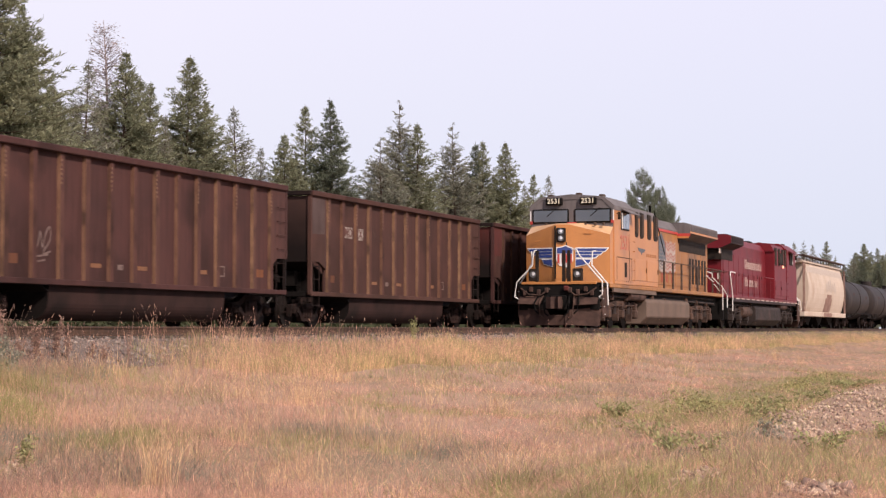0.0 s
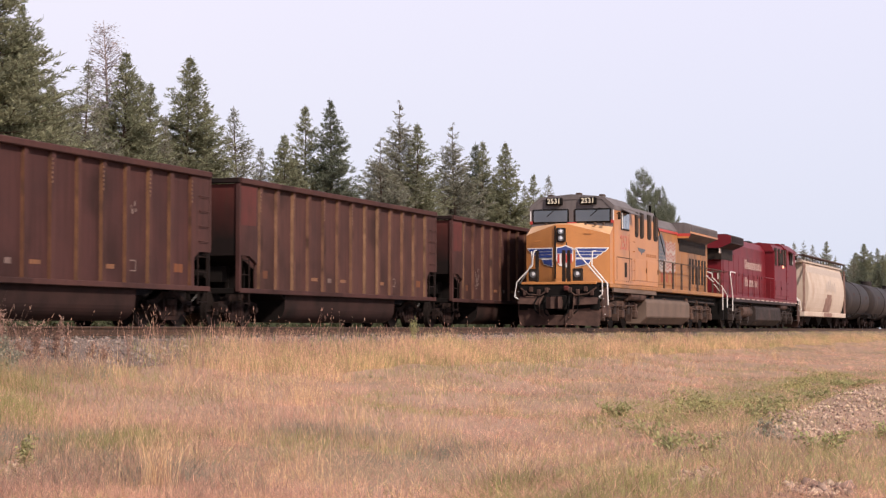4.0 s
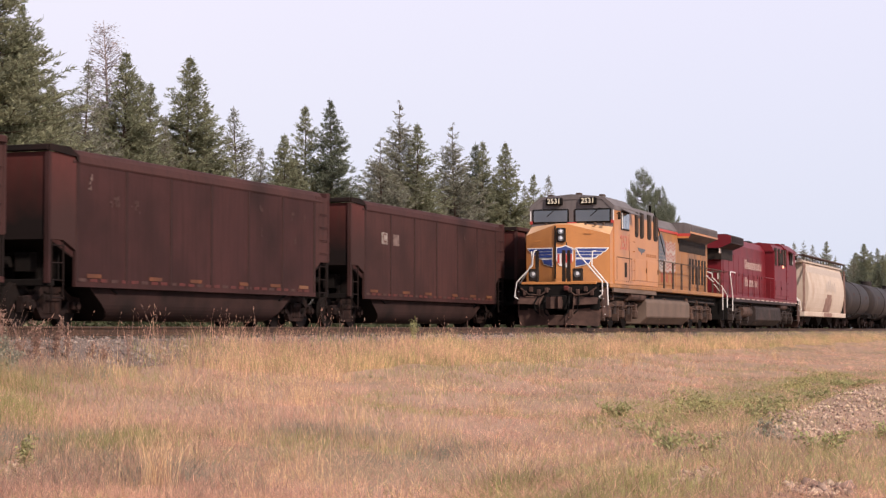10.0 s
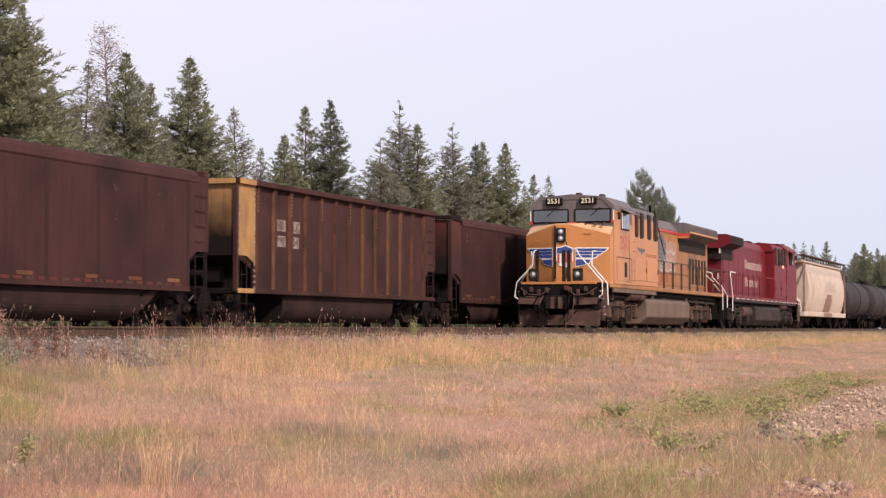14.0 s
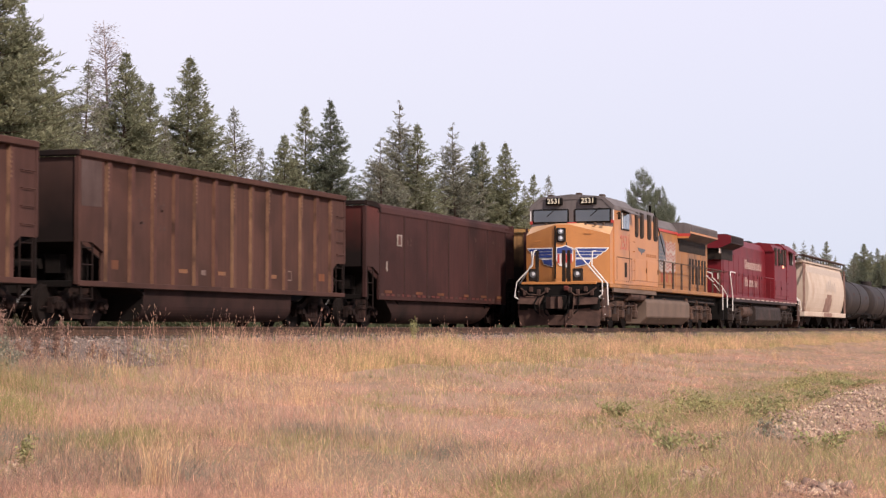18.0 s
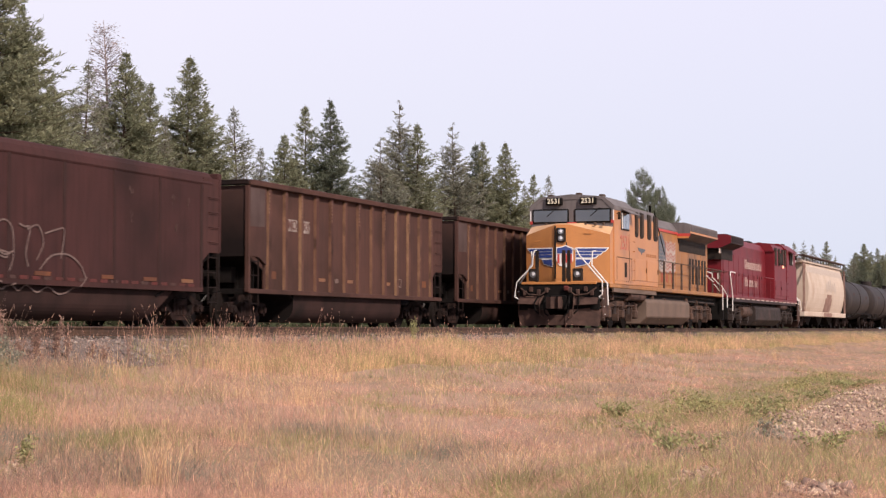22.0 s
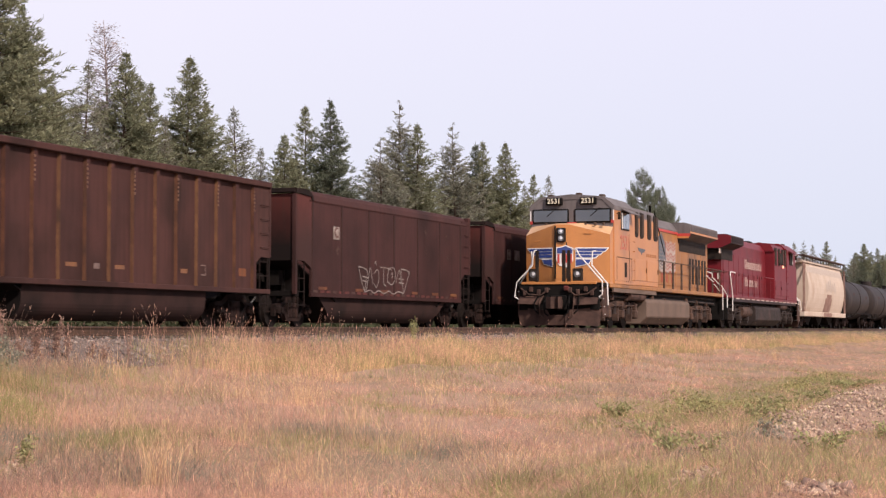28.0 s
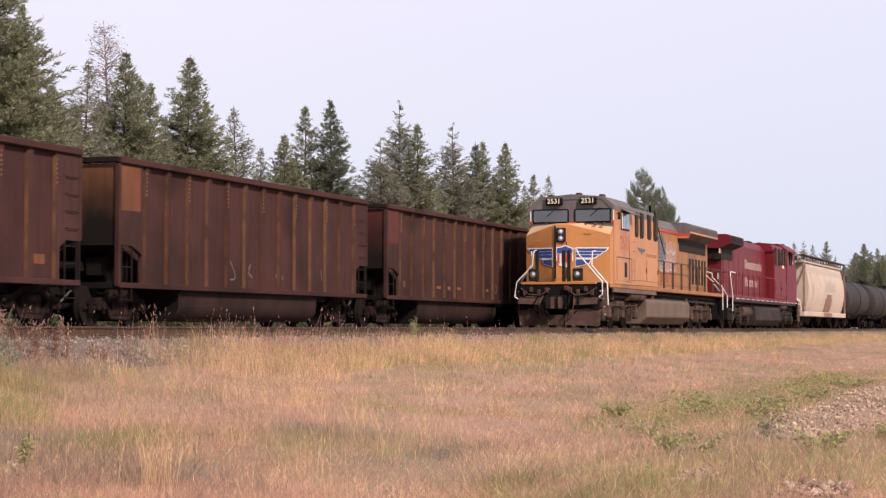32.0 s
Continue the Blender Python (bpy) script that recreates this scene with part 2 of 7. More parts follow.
def blackened(name, base, low, high, floor=(0.011, 0.0075, 0.007)):
    """Old paint that shows at the top of a car end and turns raggedly to the floor colour below."""
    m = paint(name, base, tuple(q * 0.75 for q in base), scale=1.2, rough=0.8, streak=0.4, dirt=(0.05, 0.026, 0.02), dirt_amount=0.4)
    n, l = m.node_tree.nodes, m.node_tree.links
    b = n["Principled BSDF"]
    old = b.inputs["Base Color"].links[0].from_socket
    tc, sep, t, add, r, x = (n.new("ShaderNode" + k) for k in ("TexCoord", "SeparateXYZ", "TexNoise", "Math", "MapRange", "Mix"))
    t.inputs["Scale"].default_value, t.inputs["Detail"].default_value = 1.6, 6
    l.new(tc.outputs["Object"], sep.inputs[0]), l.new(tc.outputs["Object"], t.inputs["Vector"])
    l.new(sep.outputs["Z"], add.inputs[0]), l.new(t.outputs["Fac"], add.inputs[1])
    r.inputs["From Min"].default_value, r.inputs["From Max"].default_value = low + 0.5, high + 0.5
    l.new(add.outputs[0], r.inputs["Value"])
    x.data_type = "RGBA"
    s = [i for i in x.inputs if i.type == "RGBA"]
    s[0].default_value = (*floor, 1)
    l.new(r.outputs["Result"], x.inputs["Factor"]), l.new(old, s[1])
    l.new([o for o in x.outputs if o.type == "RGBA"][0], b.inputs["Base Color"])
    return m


END_FADE = {"red_panel": blackened("red_end_fade", (0.080, 0.021, 0.018), 2.2, 3.6), "yellow_panel": blackened("yellow_end_fade", (0.36, 0.20, 0.085), 2.3, 3.6),
         "orange_panel": blackened("orange_end_fade", (0.14, 0.062, 0.03), 2.4, 3.6), "grey_panel": blackened("grey_end_fade", (0.05, 0.027, 0.023), 2.2, 3.5), "coal_brown": blackened("brown_end_fade", (0.045, 0.02, 0.016), 2.0, 3.5)}
CORNER = {"red_panel": blackened("fading_red_corner", (0.100, 0.033, 0.030), 2.2, 3.5, (0.044, 0.0225, 0.0205))}
M["soot"] = paint("coal_soot", (0.010, 0.007, 0.0065), (0.018, 0.010, 0.009), scale=1.5, rough=0.9, bump=0.1)
M["number"] = paint("warm_white_numerals", (0.78, 0.72, 0.56), (0.68, 0.62, 0.48), scale=6, rough=0.5, bump=0.02)
M["reflector_cup"] = paint("lamp_reflector", (0.42, 0.42, 0.43), (0.3, 0.3, 0.31), scale=9, rough=0.2, metal=0.7, bump=0)
M["slat"] = paint("brown_slats", (0.10, 0.068, 0.052), (0.06, 0.042, 0.035), scale=6, rough=0.7)
M["lens"] = paint("lamp_lens", (0.75, 0.76, 0.80), (0.6, 0.6, 0.62), scale=9, rough=0.1, bump=0)
M["amber_lamp"] = glow("amber_lamp", (1.0, 0.42, 0.26), 1.3)
M["bark"] = paint("conifer_bark", (0.12, 0.085, 0.065), (0.075, 0.055, 0.045), scale=3, rough=0.95, bump=0.5)
M["dead_wood"] = paint("dead_wood", (0.42, 0.35, 0.335), (0.32, 0.26, 0.25), scale=3, rough=0.95)
M["needle"] = leafy("green_needles", (0.31, 0.31, 0.195), (0.24, 0.25, 0.16))
M["needle_dark"] = leafy("dark_needles", (0.22, 0.238, 0.172), (0.175, 0.196, 0.14))
M["needle_young"] = leafy("fresh_green_needles", (0.24, 0.265, 0.12), (0.185, 0.21, 0.095))
M["needle_grey"] = leafy("grey_green_needles", (0.325, 0.315, 0.24), (0.255, 0.253, 0.195))
M["needle_dead"] = leafy("dry_needles", (0.4, 0.33, 0.32), (0.3, 0.245, 0.235))
M["straw"] = leafy("straw_grass", (0.78, 0.53, 0.32), (0.58, 0.38, 0.24), 0.45, 0.8)
M["rose_grass"] = leafy("rosy_dry_grass", (0.82, 0.47, 0.35), (0.60, 0.345, 0.262), 0.45, 0.8)
M["green_grass"] = leafy("green_grass", (0.42, 0.38, 0.165), (0.29, 0.275, 0.125), 0.42, 0.8)
M["weed"] = leafy("weed_leaves", (0.44, 0.42, 0.2), (0.33, 0.335, 0.16), 0.3, 0.8)
M["sage"] = leafy("grey_sage", (0.33, 0.315, 0.24), (0.22, 0.215, 0.165), 0.35, 0.8)
M["herb"] = leafy("green_herb", (0.42, 0.375, 0.165), (0.31, 0.295, 0.135), 0.45, 0.8)
M["brown_weed"] = leafy("dry_weed", (0.42, 0.27, 0.21), (0.3, 0.2, 0.16), 0.3, 0.8)


# ---- mesh helpers ----
def part(name, bm, material, parent=None, label="", smooth=False):
    """Links a bmesh as one mesh object under a thing or a part."""
    me = bpy.data.meshes.new(name)
    bmesh.ops.recalc_face_normals(bm, faces=bm.faces)
    bm.to_mesh(me)
    bm.free()
    me.materials.append(material)
    if smooth:
        me.shade_smooth()
    ob = new(name, me)
    ob.parent = parent
    return tagged(ob, label) if label else ob


def thing(name, label, category, group="", m=None):
    ob = new(name)
    ob.empty_display_size = 0.3
    if m is not None:
        ob.matrix_basis = m
    return tagged(ob, label, category, group)


def box(bm, x0, x1, y0, y1, z0, z1, bevel=0.0):
    v = [bm.verts.new((x, y, z)) for x in (x0, x1) for y in (y0, y1) for z in (z0, z1)]
    fs = [bm.faces.new([v[i] for i in q]) for q in ((0, 1, 3, 2), (4, 6, 7, 5), (0, 4, 5, 1), (2, 3, 7, 6), (0, 2, 6, 4), (1, 5, 7, 3))]
    if bevel:
        es = list({e for f in fs for e in f.edges})
        bmesh.ops.bevel(bm, geom=es, offset=bevel, segments=1, affect="EDGES")
    return bm


def prism(bm, pts, axis, a, b):
    """Extrudes a polygon along an axis from a to b. pts: the other two coordinates in x, y, z order."""
    def at(p, c):
        return {"x": (c, p[0], p[1]), "y": (p[0], c, p[1]), "z": (p[0], p[1], c)}[axis]
    lo, hi = [bm.verts.new(at(p, a)) for p in pts], [bm.verts.new(at(p, b)) for p in pts]
    bm.faces.new(lo), bm.faces.new(hi[::-1])
    for i in range(len(pts)):
        j = (i + 1) % len(pts)
        bm.faces.new((lo[i], lo[j], hi[j], hi[i]))
    return bm


def tube(bm, pts, r, seg=6, r_end=None):
    """A round bar along a line of points."""
    pts = [Vector(p) for p in pts]
    rings = []
    for i, p in enumerate(pts):
        d = (pts[min(i + 1, len(pts) - 1)] - pts[max(i - 1, 0)]).normalized()
        side = d.cross(Vector((0.13, 0.31, 0.94)))
        side = side.normalized() if side.length > 1e-4 else Vector((1, 0, 0))
        up = side.cross(d)
        rr = r if r_end is None else r + (r_end - r) * i / (len(pts) - 1)
        rings.append([bm.verts.new(p + (side * math.cos(k * math.tau / seg) + up * math.sin(k * math.tau / seg)) * rr) for k in range(seg)])
    for a, b in zip(rings, rings[1:]):
        for k in range(seg):
            bm.faces.new((a[k], a[(k + 1) % seg], b[(k + 1) % seg], b[k]))
    bm.faces.new(rings[0][::-1]), bm.faces.new(rings[-1])
    return bm


def disc(bm, centre, axis, r, half, seg=20):
    """A short drum across an axis."""
    c, a = Vector(centre), Vector(axis).normalized()
    return tube(bm, [c - a * half, c + a * half], r, seg)


def sheet(bm, a, b, c, d, thick=0.02):
    """A thick plate through four corners."""
    a, b, c, d = (Vector(p) for p in (a, b, c, d))
    n = (b - a).cross(d - a).normalized() * thick
    lo, hi = [bm.verts.new(p) for p in (a, b, c, d)], [bm.verts.new(p + n) for p in (a, b, c, d)]
    bm.faces.new(lo[::-1]), bm.faces.new(hi)
    for i in range(4):
        j = (i + 1) % 4
        bm.faces.new((lo[i], lo[j], hi[j], hi[i]))
    return bm


def B():
    return bmesh.new()


def letters(text, size, material, parent, m, name="lettering", label=""):
    """Flat raised letters in the built-in font, at a pose in the parent's space."""
    cu = bpy.data.curves.new(name, "FONT")
    cu.body, cu.size, cu.extrude, cu.align_x, cu.align_y = text, size, 0.006, "CENTER", "CENTER"
    cu.offset = 0.003
    tmp = new("tmp_text", cu)
    me = bpy.data.meshes.new_from_object(tmp.evaluated_get(bpy.context.evaluated_depsgraph_get()))
    bpy.data.objects.remove(tmp)
    me.materials.clear()
    me.materials.append(material)
    me.name = name
    ob = new(name, me)
    ob.parent, ob.matrix_basis = parent, m
    return tagged(ob, label) if label else ob


def strips(name, verts, faces, material, kind="stuff", label="", category="", parent=None):
    """A large mesh from number arrays; faces: an (n, 3) array."""
    me = bpy.data.meshes.new(name)
    me.vertices.add(len(verts)), me.loops.add(faces.size), me.polygons.add(len(faces))
    me.vertices.foreach_set("co", verts.astype(np.float32).ravel())
    me.loops.foreach_set("vertex_index", faces.astype(np.int32).ravel())
    me.polygons.foreach_set("loop_start", np.arange(0, faces.size, faces.shape[1], dtype=np.int32))
    me.update(calc_edges=True)
    me.materials.append(material)
    ob = new(name, me)
    ob.parent = parent
    return tagged(ob, label, category, "", kind)


# ---- plan ----
NEAR_X, FAR_X = -17.35, -21.67          # centre lines of the two tracks
CAR_PITCH = 16.18                       # coupled length of a coal car
CAR_END = {-1: -7.12, 1: 7.40}          # ends of its body
CORNER_W = {-1: 1.04, 1: 0.88}          # width of its corner panels


def ground_z(x, y):
    """Height of the ground: gravel road by the camera, dry field, bank of the track bed, flat land beyond."""
    x, y = np.asarray(x, float), np.asarray(y, float)
    z = np.interp(x, [-2000, -60, -26, -24.2, -14.6, -13.2, -11.5, -6.0, -4.9, -4.3, 3, 8, 2000],
                  [-0.7, -0.6, -0.75, -0.7, -0.72, -0.95, -1.15, -1.50, -1.45, -1.27, -1.25, -1.5, -1.7])
    near = np.exp(-((x + 8) / 14.0) ** 2)
    z = z + near * (0.05 * np.sin(x * 1.3 + y * 0.35) + 0.04 * np.sin(y * 0.9 - x * 0.5) + 0.025 * np.sin(2.7 * x + 1.9 * y))
    return z


def surface_z(x, y):
    """Top of the ground or of the track bed, whichever is higher."""
    return np.where((np.asarray(x) < -14.6) & (np.asarray(x) > -24), np.interp(x, [-15.95, -14.6], [-0.22, -0.95]), -9.0).clip(ground_z(x, y))


# ---- ground ----
def build_ground():
    xs = np.concatenate([[-2500, -1200, -600, -300, -150, -90, -60, -45, -34, -28, -26, -24.6], np.arange(-24, 8.01, 0.4), [10, 14, 22, 40, 80, 200, 600, 2500]])
    ys = np.concatenate([[-2500, -600, -150, -40, -10, 0, 5], np.arange(8, 60, 0.6), np.arange(60, 160, 2.0), [170, 200, 260, 400, 700, 1300, 2500]])
    gx, gy = np.meshgrid(xs, ys)
    v = np.stack([gx, gy, ground_z(gx, gy)], -1).reshape(-1, 3)
    nx, ny = len(xs), len(ys)
    i = (np.arange(ny - 1)[:, None] * nx + np.arange(nx - 1)[None]).ravel()
    f = np.stack([i, i + 1, i + nx + 1, i + nx], -1)
    ob = strips("ground", v, f, M["soil"], "structure", "dry sandy field with sparse soil showing", "ground")
    ob.data.shade_smooth()

    bm = B()
    prism(bm, [(-24.6, -0.9), (-23.4, -0.22), (-15.95, -0.22), (-14.6, -0.95)], "y", -60, 400)
    tagged(part("ballast_bed", bm, M["ballast"]), "grey crushed stone track bed under both tracks", "track bed", "", "structure")


def rail_profile():
    half = [(0.07, -0.17), (0.07, -0.155), (0.012, -0.13), (0.012, -0.045), (0.036, -0.035), (0.036, -0.006), (0.028, 0.0)]
    return half + [(-x, z) for x, z in half[::-1]]


def build_track(name, x, label):
    track = tagged(thing(name, label, "railway track", "", pose(x, 0, 0)), kind="structure")
    for s in (-0.7525, 0.7525):
        bm = B()
        prism(bm, [(s + a, z) for a, z in rail_profile()], "y", -60, 400)
        part("rail", bm, M["rail"], track, "rust-brown steel rail")
    return track


def rocks(name, n, x_range, y_range, size, material, label, category, seed, lift=0.0, keep=None, ground=ground_z):
    """Loose stones as one mesh of small uneven octahedra."""
    rng = np.random.default_rng(seed)
    x, y = rng.uniform(*x_range, n), y_range[0] + (y_range[1] - y_range[0]) * rng.random(n) ** 1.8
    if keep is not None:
        k = keep(x, y)
        x, y = x[k], y[k]
    n = len(x)
    s = rng.uniform(size[0], size[1], n) * (0.6 + rng.random(n) ** 3 * 1.6)
    base = np.array([(1, 0, 0), (-1, 0, 0), (0, 1, 0), (0, -1, 0), (0, 0, 1), (0, 0, -1)], float)
    v = base[None] * rng.uniform(0.55, 1.2, (n, 6, 1)) + rng.normal(0, 0.22, (n, 6, 3))
    a = rng.uniform(0, math.tau, n)
    c, d = np.cos(a)[:, None], np.sin(a)[:, None]
    v = np.stack([v[..., 0] * c - v[..., 1] * d, v[..., 0] * d + v[..., 1] * c, v[..., 2] * 0.75], -1) * s[:, None, None]
    v += np.stack([x, y, ground(x, y) + lift + 0.15 * s], -1)[:, None]
    f = np.array([(0, 2, 4), (2, 1, 4), (1, 3, 4), (3, 0, 4), (2, 0, 5), (1, 2, 5), (3, 1, 5), (0, 3, 5)])
    faces = (f[None] + 6 * np.arange(n)[:, None, None]).reshape(-1, 3)
    return strips(name, v.reshape(-1, 3), faces, material, "stuff", label, category)


def bed_z(x, y):
    return np.interp(x, [-15.95, -14.6], [-0.22, -0.95]) + 0 * y


# ---- coal cars ----
def freight_truck(y, parent, wheels):
    """Two-axle truck: side frames, bolster, springs; its wheelsets roll."""
    bm = B()
    for s in (-1, 1):
        x0, x1 = s * 1.0 - 0.07, s * 1.0 + 0.07
        prism(bm, [(-1.12, 0.50), (-1.12, 0.62), (-0.75, 0.66), (-0.4, 0.84), (0.4, 0.84), (0.75, 0.66), (1.12, 0.62), (1.12, 0.50), (0.7, 0.52), (0.35, 0.70), (-0.35, 0.70), (-0.7, 0.52)], "x", x0, x1)
        prism(bm, [(-0.72, 0.55), (-0.62, 0.55), (-0.30, 0.27), (0.30, 0.27), (0.62, 0.55), (0.72, 0.55), (0.42, 0.17), (-0.42, 0.17)], "x", x0, x1)
        for yy in (-0.30, 0.30):
            box(bm, x0, x1, yy - 0.05, yy + 0.05, 0.25, 0.74)
        for yy in (-0.89, 0.89):
            box(bm, s * 1.07 - 0.07, s * 1.07 + 0.07, yy - 0.15, yy + 0.15, 0.36, 0.56, 0.03)
            disc(bm, (s * 1.15, yy, 0.457), (1, 0, 0), 0.085, 0.03, 10)
            box(bm, s * 0.98 - 0.06, s * 0.98 + 0.06, yy - 0.24, yy - 0.16, 0.30, 0.56), box(bm, s * 0.98 - 0.06, s * 0.98 + 0.06, yy + 0.16, yy + 0.24, 0.30, 0.56)
        for yy in (-0.17, 0, 0.17):
            tube(bm, [(s * 1.04, yy, 0.28), (s * 1.04, yy, 0.52)], 0.065, 8)
        box(bm, s * 1.02 - 0.1, s * 1.02 + 0.1, -0.26, 0.26, 0.52, 0.68, 0.03)
    box(bm, -1.0, 1.0, -0.2, 0.2, 0.45, 0.78)
    tube(bm, [(0.9, -1.3, 0.42), (0.9, 1.3, 0.42)], 0.02, 5), tube(bm, [(-0.9, -1.3, 0.42), (-0.9, 1.3, 0.42)], 0.02, 5)
    truck = part("truck", bm, M["bogie"], parent, "two-axle freight truck caked in soot")
    truck.location = (0, y, 0)
    for yy in (-0.89, 0.89):
        bm = B()
        tube(bm, [(-0.95, 0, 0), (0.95, 0, 0)], 0.08, 8)
        for s in (-1, 1):
            disc(bm, (s * 0.76, 0, 0), (1, 0, 0), 0.457, 0.06, 24)
            disc(bm, (s * 0.70, 0, 0), (1, 0, 0), 0.485, 0.018, 24)
            disc(bm, (s * 0.84, 0, 0), (1, 0, 0), 0.13, 0.05, 10)
        w = part("wheelset", bm, M["wheel"], truck, "worn steel wheelset")
        w.location = (0, yy, 0.457)
        wheels.append(w)


def end_gear(car, e, panel, frame_mat, smooth, panel_key):
    """One open end of a car: end sheet, slope sheet, corner posts, ladders, platform sill, coupler, hose. e: -1 or 1."""
    y = CAR_END[e]
    bm = B()
    box(bm, -1.5, 1.5, min(y, y - e * 0.05), max(y, y - e * 0.05), 1.80, 3.60)
    part("end_sheet", bm, END_FADE.get(panel_key, END_FADE["coal_brown"]) if e < 0 else END_FADE["coal_brown"], car, "end sheet turning raggedly darker towards the bottom")
    bm = B()
    sheet(bm, (-1.5, y - e * 0.05, 1.82), (1.5, y - e * 0.05, 1.82), (1.5, y - e * 3.0, 0.72), (-1.5, y - e * 3.0, 0.72), 0.03)
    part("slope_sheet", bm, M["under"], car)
    bm = B()
    box(bm, -1.6, 1.6, y - 0.1 if e < 0 else y - 0.12, y + 0.12 if e < 0 else y + 0.1, 3.62 if e < 0 else 3.58, 3.745, 0.015)
    part("end_cap", bm, M["soot"] if e < 0 else frame_mat, car, "sooty cap along the end" if e < 0 else "")
    if smooth and e < 0:
        for s in (-1, 1):
            bm = B()
            prism(bm, [(y - 0.06, 3.62), (y - 0.06, 3.75), (y + 0.75, 3.75), (y + 1.08, 3.60), (y + 1.12, 3.46), (y + 1.03, 3.46), (y + 0.98, 3.57)], "x", min(s * 1.59, s * 1.64), max(s * 1.59, s * 1.64))
            part("corner_trim", bm, M["soot"], car, "sooty trim over the corner")
    if panel_key == "yellow_panel" and e < 0:
        bm = B()
        box(bm, 1.672, 1.68, y, y + 0.95, 3.60, 3.74), box(bm, 1.622, 1.63, y, y + 0.95, 0.86, 0.98), box(bm, -1.58, 1.6, y - 0.106, y - 0.102, 3.6, 3.73)
        part("paint_patch", bm, M["yellow_panel"], car, "yellow paint on the chord and sill")
    for s in (-1, 1):
        bm = B()
        a, b = s * 1.6, s * 1.5
        yi = y - e * CORNER_W[e]
        pts = [(y, 3.60), (yi, 3.60), (yi, 1.60), (y - e * 0.55, 1.80), (y, 1.80)]
        prism(bm, pts, "x", min(a, b), max(a, b))
        whole = panel.name == "faded_yellow_paint"
        cp = part("corner_panel", bm, panel if whole else CORNER.get(panel_key, frame_mat) if e < 0 and smooth else frame_mat, car, "older paint on the corner, fading into brown" if e < 0 and smooth else "")
        if e < 0 and not smooth and not whole:
            bm = B()
            low = 2.56
            prism(bm, [(y + 0.06, 3.55), (yi - 0.12, 3.55), (yi - 0.12, low + 0.02), (y + 0.06, low)], "x", min(s * 1.600, s * 1.607), max(s * 1.600, s * 1.607))
            part("paint_patch", bm, panel, cp, "patch of older paint on the corner")
        if whole and e < 0:
            bm = B()
            for k in range(18):
                for yy in (0.10, 0.98):
                    box(bm, min(s * 1.60, s * 1.612), max(s * 1.60, s * 1.612), y + yy - 0.035, y + yy + 0.035, 0.98 + (0.0 if yy > 0.5 else 0.85) + k * (0.145 if yy > 0.5 else 0.098), 1.04 + (0.0 if yy > 0.5 else 0.85) + k * (0.145 if yy > 0.5 else 0.098))
            part("bolt_strip", bm, M["stencil"] if s > 0 else M["rib_brown"], cp, "row of pale bolts along the corner")
        bm = B()
        box(bm, s * 1.56 - 0.05, s * 1.56 + 0.05, y - 0.05, y + 0.05, 0.9 if e < 0 else 1.82, 3.6)
        part("corner_post", bm, frame_mat, car)
        if e > 0:
            bm = B()
            box(bm, s * 1.56 - 0.03, s * 1.56 + 0.03, y - 0.03, y + 0.03, 0.9, 1.82)
            part("corner_strut", bm, M["soot"], car, "sooty strut at the open corner")
        bm = B()
        for yy in (0.12, 0.58):
            tube(bm, [(s * 1.58, y - e * yy, 0.55), (s * 1.58, y - e * yy, 1.85)], 0.02, 5)
        for k in range(4):
            z = 0.6 + 0.36 * k
            tube(bm, [(s * 1.58, y - e * 0.12, z), (s * 1.58, y - e * 0.58, z)], 0.016, 5)
        part("ladder", bm, M["soot"], car, "steel rung ladder")
        if e > 0 or s < 0:
            for k in range(4):
                z = 2.05 + 0.36 * k
                bm = B()
                tube(bm, [(s * 1.60, y - e * 0.15, z), (s * 1.65, y - e * 0.15, z), (s * 1.65, y - e * 0.6, z), (s * 1.60, y - e * 0.6, z)], 0.012, 4)
                part("grab_iron", bm, frame_mat, car)
    bm = B()
    box(bm, -1.58, 1.58, min(y, y - e * 0.25), max(y, y - e * 0.25), 0.84, 0.98, 0.01)
    box(bm, -0.2, 0.2, min(y, y - e * 3.0), max(y, y - e * 3.0), 0.70, 1.0)
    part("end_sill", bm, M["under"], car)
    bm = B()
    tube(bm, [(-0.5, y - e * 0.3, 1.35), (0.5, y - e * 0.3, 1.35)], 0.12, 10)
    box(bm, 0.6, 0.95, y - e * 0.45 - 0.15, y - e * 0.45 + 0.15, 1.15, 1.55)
    # added bulkhead and struts that keep daylight out of the dark gap
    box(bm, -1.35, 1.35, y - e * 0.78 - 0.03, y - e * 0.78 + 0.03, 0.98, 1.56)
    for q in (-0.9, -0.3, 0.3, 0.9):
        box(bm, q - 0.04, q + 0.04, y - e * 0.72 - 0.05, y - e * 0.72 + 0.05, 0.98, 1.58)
    part("brake_gear", bm, M["under"], car, "near-black brake gear with an added bulkhead closing the gap")
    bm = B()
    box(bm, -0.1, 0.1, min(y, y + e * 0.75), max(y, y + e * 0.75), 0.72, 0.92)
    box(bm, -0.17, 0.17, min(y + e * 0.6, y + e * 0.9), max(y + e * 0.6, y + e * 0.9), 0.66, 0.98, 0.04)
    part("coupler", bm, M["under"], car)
    # pale metal stands in for the sun's glint on the hose
    bm = B()
    tube(bm, [(0.45, y + e * 0.10, 0.80), (0.48, y + e * 0.40, 0.66), (0.50, y + e * 0.68, 0.50), (0.50, y + e * 0.8, 0.36)], 0.025, 6)
    part("air_hose", bm, M["hose_glint"], car, "air hose with a sun glint put into its pale colour")


